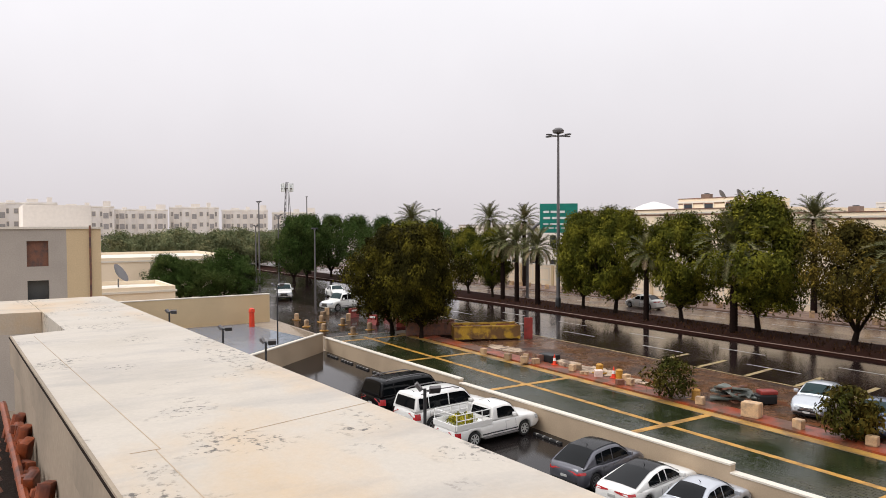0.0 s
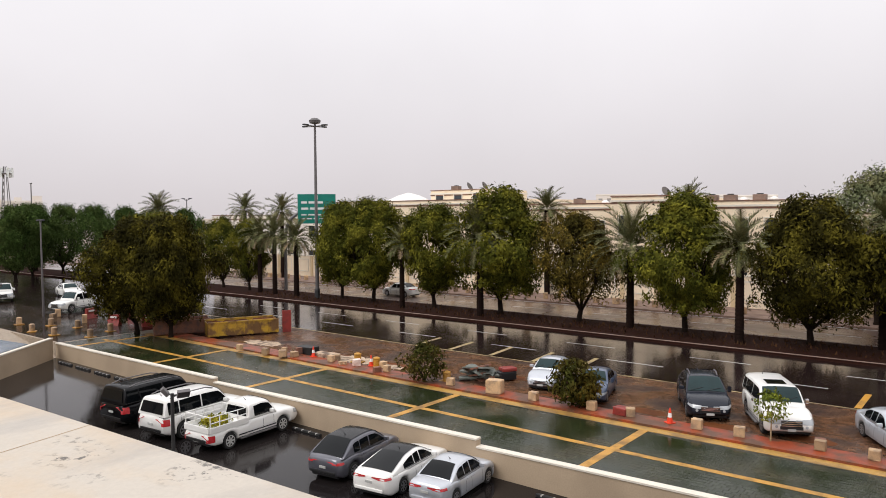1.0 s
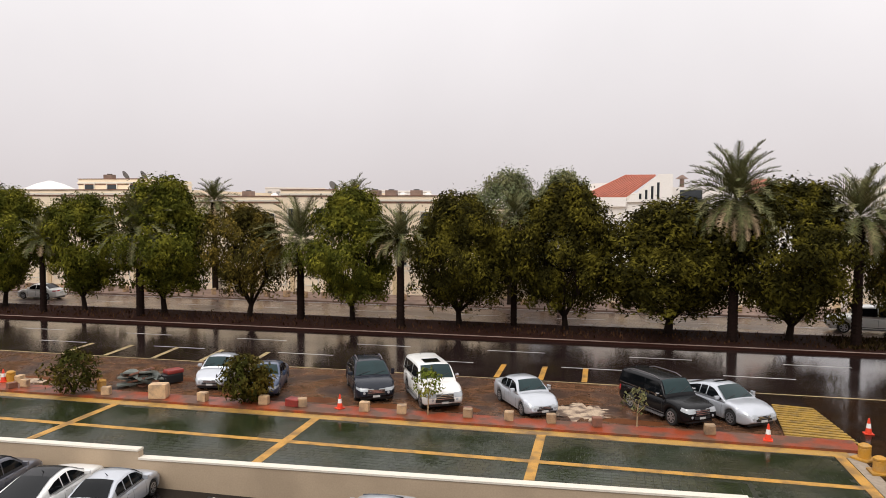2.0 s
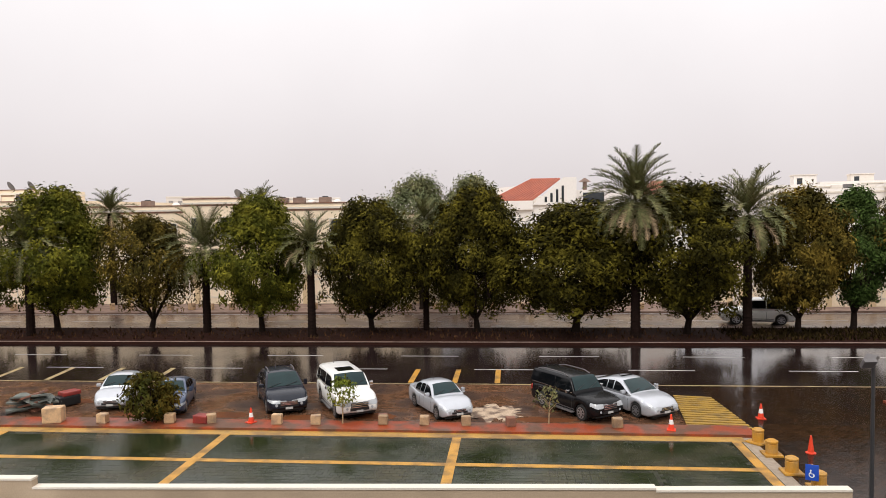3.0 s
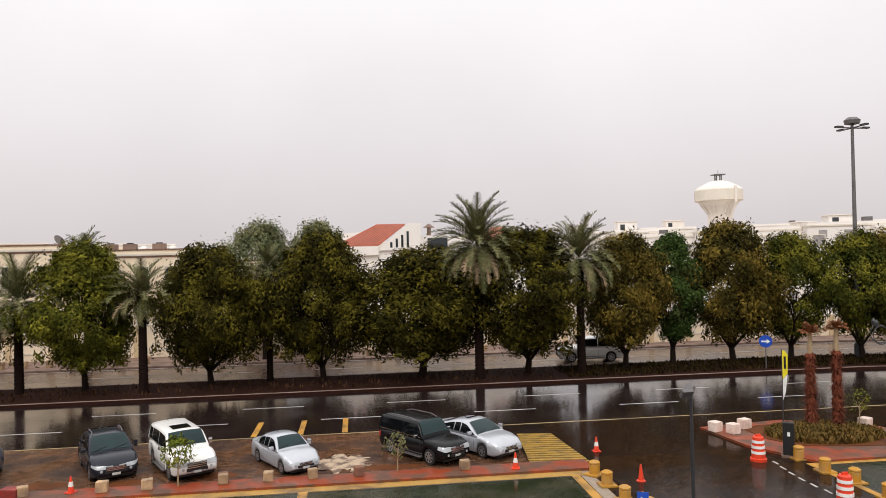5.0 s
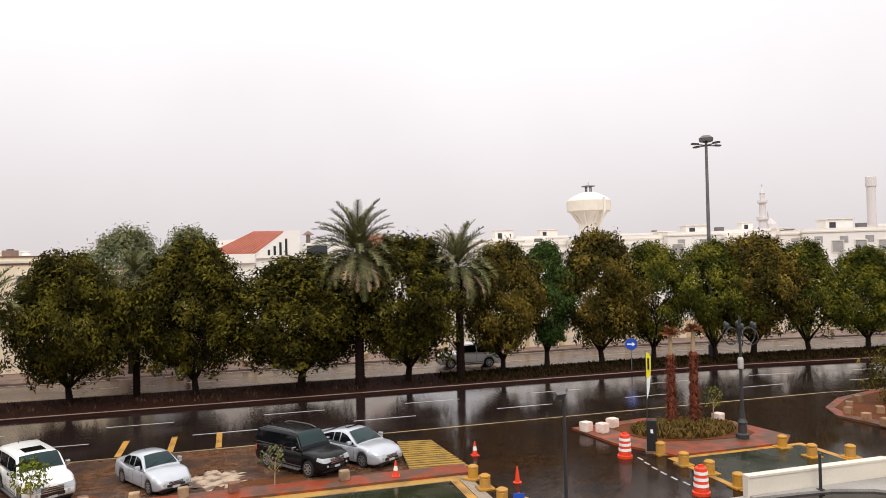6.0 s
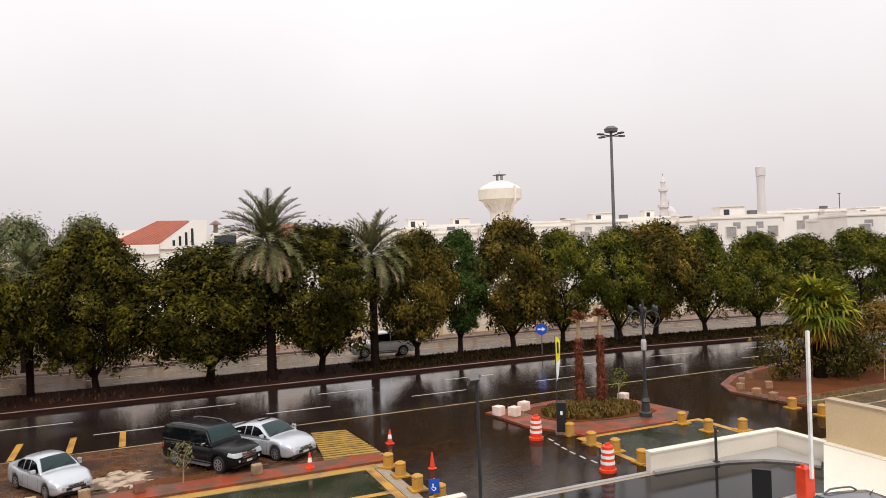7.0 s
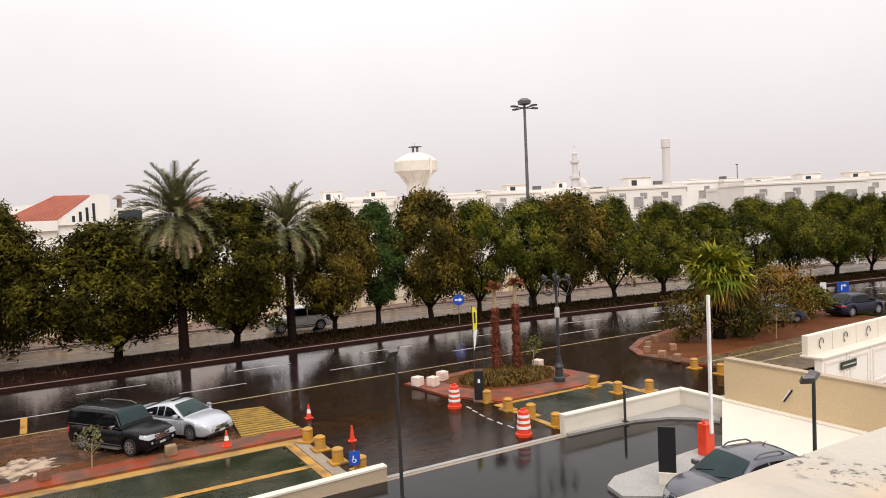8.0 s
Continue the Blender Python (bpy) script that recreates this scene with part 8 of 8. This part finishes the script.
def lattice_mast(az, d, height, label, wide=1.2):
    ob = thing("radio_mast", pose(d * math.sin(radians(az)), d * math.cos(radians(az)), 0), label, "radio mast")
    bm = bmesh.new()
    for sx, sy in ((1, 1), (1, -1), (-1, 1), (-1, -1)):
        tube(bm, (sx * wide, sy * wide, -0.2), (sx * 0.25, sy * 0.25, height), 0.12, 0.08, 6)
    for i in range(12):
        k, q = i / 12, (i + 1) / 12
        a, b = wide + (0.25 - wide) * k, wide + (0.25 - wide) * q
        tube(bm, (-a, -a, height * k), (b, -b, height * q), 0.06, n=5)
        tube(bm, (a, -a, height * k), (-b, -b, height * q), 0.06, n=5)
    part("lattice", bm, M["steel"], ob)
    for i in range(6):
        a = i * 1.05
        bm = bmesh.new()
        box(bm, 1.5 * math.cos(a) - 0.2, 1.5 * math.cos(a) + 0.2, 1.5 * math.sin(a) - 0.2, 1.5 * math.sin(a) + 0.2, height - 2.6, height - 0.3)
        part("antenna", bm, M["sign_white"], ob)
    bm = bmesh.new()
    tube(bm, (0, 0, height - 1.8), (0, 0, height - 1.6), 1.45, n=12)
    part("platform", bm, M["steel"], ob)


lattice_mast(-70.1, 200, 20, "pale lattice radio mast far off")
mast(200 * math.sin(radians(-68.6)), 200 * math.cos(radians(-68.6)), 0, 16, 0.3, "thin distant pole in the rain", 0.2)
mast(220 * math.sin(radians(52.5)), 220 * math.cos(radians(52.5)), 0, 18.5, 0.3, "thin distant pole in the rain", 0.2)
mast(120 * math.sin(radians(-58.4)), 120 * math.cos(radians(-58.4)), 0, 10.6, 1.0, "distant street light behind the trees", 0.12)

# apartments and the near building at the end of the car park
for i in range(7):
    az = -91.8 + i * 3.7
    d = 205 + i * 7
    m = pose(d * math.sin(radians(az)), d * math.cos(radians(az)), 0, 0, 0, -az)
    top = 13.6 + (i * 5 % 3) * 0.5 - i * 0.12
    flats = block(-7.2, 7.2, 0, 12, top, "white", "pale four-storey apartment block far off", 7, 4, 0.9, 1.2, turn=m, name="apartment_house", group="apartment blocks")
    for cx in (-5.1, 0.0, 5.1):
        bm = bmesh.new()
        box(bm, cx - 0.9, cx + 0.9, -1.1, 0.0, 0.0, top - 0.6)
        bay_ = part("stair_bay", bm, M["pale"], flats)
        for k in range(4):
            bm = bmesh.new()
            box(bm, cx - 0.65, cx + 0.65, -1.16, -1.08, 1.4 + k * 3.0, 2.9 + k * 3.0)
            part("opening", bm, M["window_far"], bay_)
    for k in range(3):
        bm = bmesh.new()
        bx = -5.5 + k * 4.6 + (i * 7 % 4) * 0.4
        box(bm, bx, bx + 1.2 + (i + k) % 3 * 0.7, 2, 5, top - 0.5, top + 0.5 + (i * 3 + k) % 3 * 0.45, 0.03)
        part("roof_box", bm, M["pale"], flats)
near = thing("building", pose(-40, 0, -0.9), "grey and tan rendered building with a boarded window", "building")
for nm, m_, y0, y1 in (("wall", "grey_wall", -8.0, 2.95), ("wall", "tan", 2.95, 4.5)):
    bm = bmesh.new()
    holes = [(1.25, 2.15, 6.9, 8.15), (1.23, 2.17, 5.25, 6.2)] if m_ == "grey_wall" else []
    if not holes:
        box(bm, -12, 0, y0, y1, -0.1, 8.73)
    else:
        for a, b, lo, hi in ((y0, 1.24, -0.1, 8.73), (2.16, y1, -0.1, 8.73), (1.24, 2.16, 8.15, 8.73), (1.24, 2.16, 6.22, 6.9), (1.24, 2.16, -0.1, 4.9)):
            box(bm, -0.35, 0, a, b, lo, hi)
        box(bm, -12, -0.35, y0, y1, -0.1, 8.73)
    part(nm, bm, M[m_], near)
bm = bmesh.new()
box(bm, -0.3, -0.18, 1.24, 2.16, 6.9, 8.15)
part("boarded_window", bm, M["rust"], near, "brown boarded window")
bm = bmesh.new()
box(bm, -0.34, -0.25, 1.24, 2.16, 4.9, 6.22)
part("window", bm, M["window"], near)
bm = bmesh.new()
box(bm, -12.1, 0.08, -8.1, 4.6, 8.73, 8.83)
part("coping", bm, M["wall_top"], near)
bm = bmesh.new()
tube(bm, (0.08, 4.0, 0), (0.08, 4.0, 8.9), 0.05, n=8)
part("downpipe", bm, M["rust"], near)
bm = bmesh.new()
box(bm, -9.0, -3.0, 1.2, 4.4, 8.83, 10.0, 0.02)
part("upper_block", bm, M["pale"], near, "pale upper block set back on the roof")
# low houses between the tan wall and the bushes
block(-104, -84, 9, 24, 4.6, "cream", "low cream house with a cluttered roof", 4, 1, 1.2, 1.0)
block(-72, -64, 6.0, 13.0, 2.9, "cream", "small cream outbuilding behind the wall", 2, 1, 0.8, 0.8)
dish = roof_clutter(-69.0, 9.2, 2.58, "dish")
dish.scale = (1.5, 1.5, 1.5)
# blue ramp before the tan wall
bm = bmesh.new()
poly(bm, [(-57.5, 17.0), (-48.2, 18.4), (-37.6, 5.9), (-57.5, 5.9)], -0.3, 0.02)
structure("blue_ramp", bm, M["blue_ground"], "pale blue coated ramp in front of the tan wall", "ramp")
hydrant = thing("hydrant", pose(-55.6, 17.0, 0.02), "red hydrant post before the tan wall", "hydrant")
bm = bmesh.new()
lathe(bm, [(0.22, 0), (0.2, 1.1), (0.26, 1.15), (0.22, 1.4), (0.05, 1.5)], 12)
part("barrel_body", bm, M["orange"], hydrant)

# white cabins behind the tan wall
cabin = thing("site_cabin", pose(26.2, 16.5, 0, 0, 0, 4), "white sheet-metal site cabins with a dark sign", "cabin")
for i in range(7):
    x0 = i * 1.9
    bm = bmesh.new()
    box(bm, x0 + 0.02, x0 + 1.88, 0, 0.3, -0.1, 1.75, 0.02)
    panel = part("panel", bm, M["white"], cabin)
    for a, b, lo, hi in ((0.18, 0.28, 0.2, 1.6), (1.62, 1.72, 0.2, 1.6), (0.28, 1.62, 1.5, 1.6), (0.28, 1.62, 0.2, 0.3)):
        bm = bmesh.new()
        box(bm, x0 + a, x0 + b, -0.04, 0.0, lo, hi)
        part("frame_bar", bm, M["pale"], panel)
    bm = bmesh.new()
    box(bm, x0 + 0.02, x0 + 1.88, 0.55, 0.8, 1.7, 2.6, 0.03)
    part("upper_sheet", bm, M["wall_top"], panel, "cream upper sheet set back")
    bm = sweep(bmesh.new(), [(x0 + 0.95 + 0.16 * math.cos(k * 0.7), 0.5, 2.2 + 0.22 * math.sin(k * 0.7)) for k in range(7)], 0.022)
    part("hook", bm, M["steel"], panel)
bm = bmesh.new()
box(bm, -0.05, 13.35, -0.08, 0.85, 1.75, 1.82, 0.01)
part("roof_edge", bm, M["wall_top"], cabin)
bm = bmesh.new()
box(bm, 1.3, 2.5, -0.09, -0.05, 1.15, 1.45, 0.01)
sign_ = part("sign_plate", bm, M["sign_dark"], cabin, "dark green plate")
bm = bmesh.new()
box(bm, 1.4, 2.4, -0.10, -0.088, 1.27, 1.33)
part("writing_bar", bm, M["white_line"], sign_, "pale bar in place of writing")

# broken terracotta and timber on a ledge at the slab's back wall
rng = random.Random(12)
for i in range(15):
    x = -9.6 + i * 0.33
    face = 0.05 + 0.053 * (x + 10.8)
    pot = thing("terracotta_tile", pose(x, face - 0.11, 5.46, rng.uniform(-14, -4), rng.uniform(-12, 12), rng.uniform(-30, 30)), "broken orange terracotta tile leaning on the wall", "tile", "terracotta tiles by the wall")
    h = rng.uniform(0.2, 0.42)
    bm = bmesh.new()
    box(bm, -0.09, 0.09, -0.05, 0.04, 0, h, 0.03)
    part("shell", bm, M["terracotta"], pot)
    bm = bmesh.new()
    tube(bm, (0, -0.055, h * 0.15), (0, -0.055, h * 0.95), 0.05, 0.035, 8)
    part("rib", bm, M["terracotta"], pot)
ledge = thing("ledge", pose(0, 0, 0), "rough dark timber ledge along the slab's back wall", "ledge", kind="structure")
for i in range(3):
    bm = bmesh.new()
    poly(bm, [(-11.5, -0.75 + 0.24 * i), (-3.0, -0.75 + 0.33 * i), (-3.0, -0.45 + 0.33 * i), (-11.5, -0.53 + 0.24 * i)], 5.38, 5.47)
    part("board", bm, M["rust"] if i == 1 else M["bark"], ledge)
bm = bmesh.new()
tube(bm, (-10.4, -0.06, 5.72), (-3.2, 0.19, 5.52), 0.04, 0.04, 8)
part("timber", bm, M["terracotta"], ledge, "orange-stained timber along the wall")
bm = bmesh.new()
for k in range(6):
    tube(bm, (-9.4 + 0.35 * k, -0.1, 5.5), (-9.55 + 0.35 * k, -0.28, 5.75 + 0.04 * (k % 3)), 0.012, n=6)
part("rods", bm, M["rust"], ledge, "bent rusty rods")
# added black slab, standing in for the unlit cavity under the ledge
bm = bmesh.new()
box(bm, -16.0, -2.0, -2.0, -0.1, 5.1, 5.3)
part("bearer", bm, M["rubber"], ledge)

# ---- paving blocks ----
def paving_blocks(name, x0, x1, y0, y1, z, size, turn, material, label, seed, keep_out=None, tilt=0.0007):
    """A field of small paving blocks with open joints, each a little out of level, as one mass."""
    rng = np.random.default_rng(seed)
    a = radians(turn)
    reach_ = abs(x1 - x0) + abs(y1 - y0)
    us, vs = (np.arange(-reach_ / 2, reach_ / 2, d) for d in size)
    u, v = (g.ravel() for g in np.meshgrid(us, vs))
    u = u + (np.round(v / size[1]) % 2) * size[0] / 2
    cx, cy = (x0 + x1) / 2 + u * math.cos(a) - v * math.sin(a), (y0 + y1) / 2 + u * math.sin(a) + v * math.cos(a)
    inside = (cx > x0 + 0.1) & (cx < x1 - 0.1) & (cy > y0 + 0.08) & (cy < y1 - 0.08)
    if keep_out is not None:
        inside &= ~((cx > keep_out[0]) & (cx < keep_out[1]) & (cy > keep_out[2]) & (cy < keep_out[3]))
    cx, cy = cx[inside], cy[inside]
    n = len(cx)
    hx, hy = size[0] / 2 - 0.007, size[1] / 2 - 0.007
    corner = np.array([(-hx, -hy), (hx, -hy), (hx, hy), (-hx, hy)])
    turned = np.stack([corner[:, 0] * math.cos(a) - corner[:, 1] * math.sin(a), corner[:, 0] * math.sin(a) + corner[:, 1] * math.cos(a)], 1)
    lift = rng.uniform(-tilt, tilt, (n, 2))
    pts = np.zeros((n, 8, 3))
    for k in range(4):
        pts[:, k, 0] = pts[:, k + 4, 0] = cx + turned[k, 0]
        pts[:, k, 1] = pts[:, k + 4, 1] = cy + turned[k, 1]
        pts[:, k, 2] = z + lift[:, 0] * np.sign(corner[k, 0]) + lift[:, 1] * np.sign(corner[k, 1])
        pts[:, k + 4, 2] = z - 0.012
    quads = np.array([(0, 1, 2, 3), (0, 4, 5, 1), (1, 5, 6, 2), (2, 6, 7, 3), (3, 7, 4, 0)])
    faces = (np.arange(n)[:, None, None] * 8 + quads[None]).reshape(-1, 4)
    me = bpy.data.meshes.new(name)
    me.from_pydata(pts.reshape(-1, 3).tolist(), [], faces.tolist())
    return tagged(place(name, me, material), label, "paving blocks", kind="stuff")


NEAR = (-2.0 + 0.2, 4.4, 19.95, 21.9)
paving_blocks("green_blocks", -46.9, 7.4, 19.9, 24.72, 0.0125, (0.24, 0.22), 0, M["green_block"], "wet green paving blocks with open joints", 5, NEAR)
paving_blocks("brown_blocks", -39.8, 6.3, 26.45, 32.5, 0.0135, (0.26, 0.18), 0, M["bay_block"], "wet brown paving blocks of the parking bays", 6)
paving_blocks("dark_blocks", 8.7, 15.6, 19.9, 27.0, 0.0150, (0.26, 0.16), 45, M["drive_block"], "wet dark paving blocks of the driveway", 7)
tile_bm = box(bmesh.new(), -0.113, 0.113, -0.103, 0.103, -0.012, 0.0, 0.003)
tile_mesh = bpy.data.meshes.new("paving_block")
tile_bm.to_mesh(tile_mesh)
tile_bm.free()
rng = random.Random(8)
for r_ in range(int((NEAR[3] - NEAR[2]) / 0.22)):
    for c_ in range(int((NEAR[1] - NEAR[0]) / 0.24)):
        tile = place("paving_block", tile_mesh, M["green_block"], green)
        tile.matrix_basis = pose(NEAR[0] + (c_ + 0.5) * 0.24, NEAR[2] + (r_ + 0.5) * 0.22, 0.0125, rng.uniform(-0.3, 0.3), rng.uniform(-0.3, 0.3), rng.uniform(-0.6, 0.6))

# the plan above is drawn small: bring the whole place to its true size
for ob in [o for o in scene.objects if o.parent is None and o.type in {"MESH", "EMPTY"}]:
    ob.matrix_basis = Matrix.Scale(SITE, 4) @ ob.matrix_basis
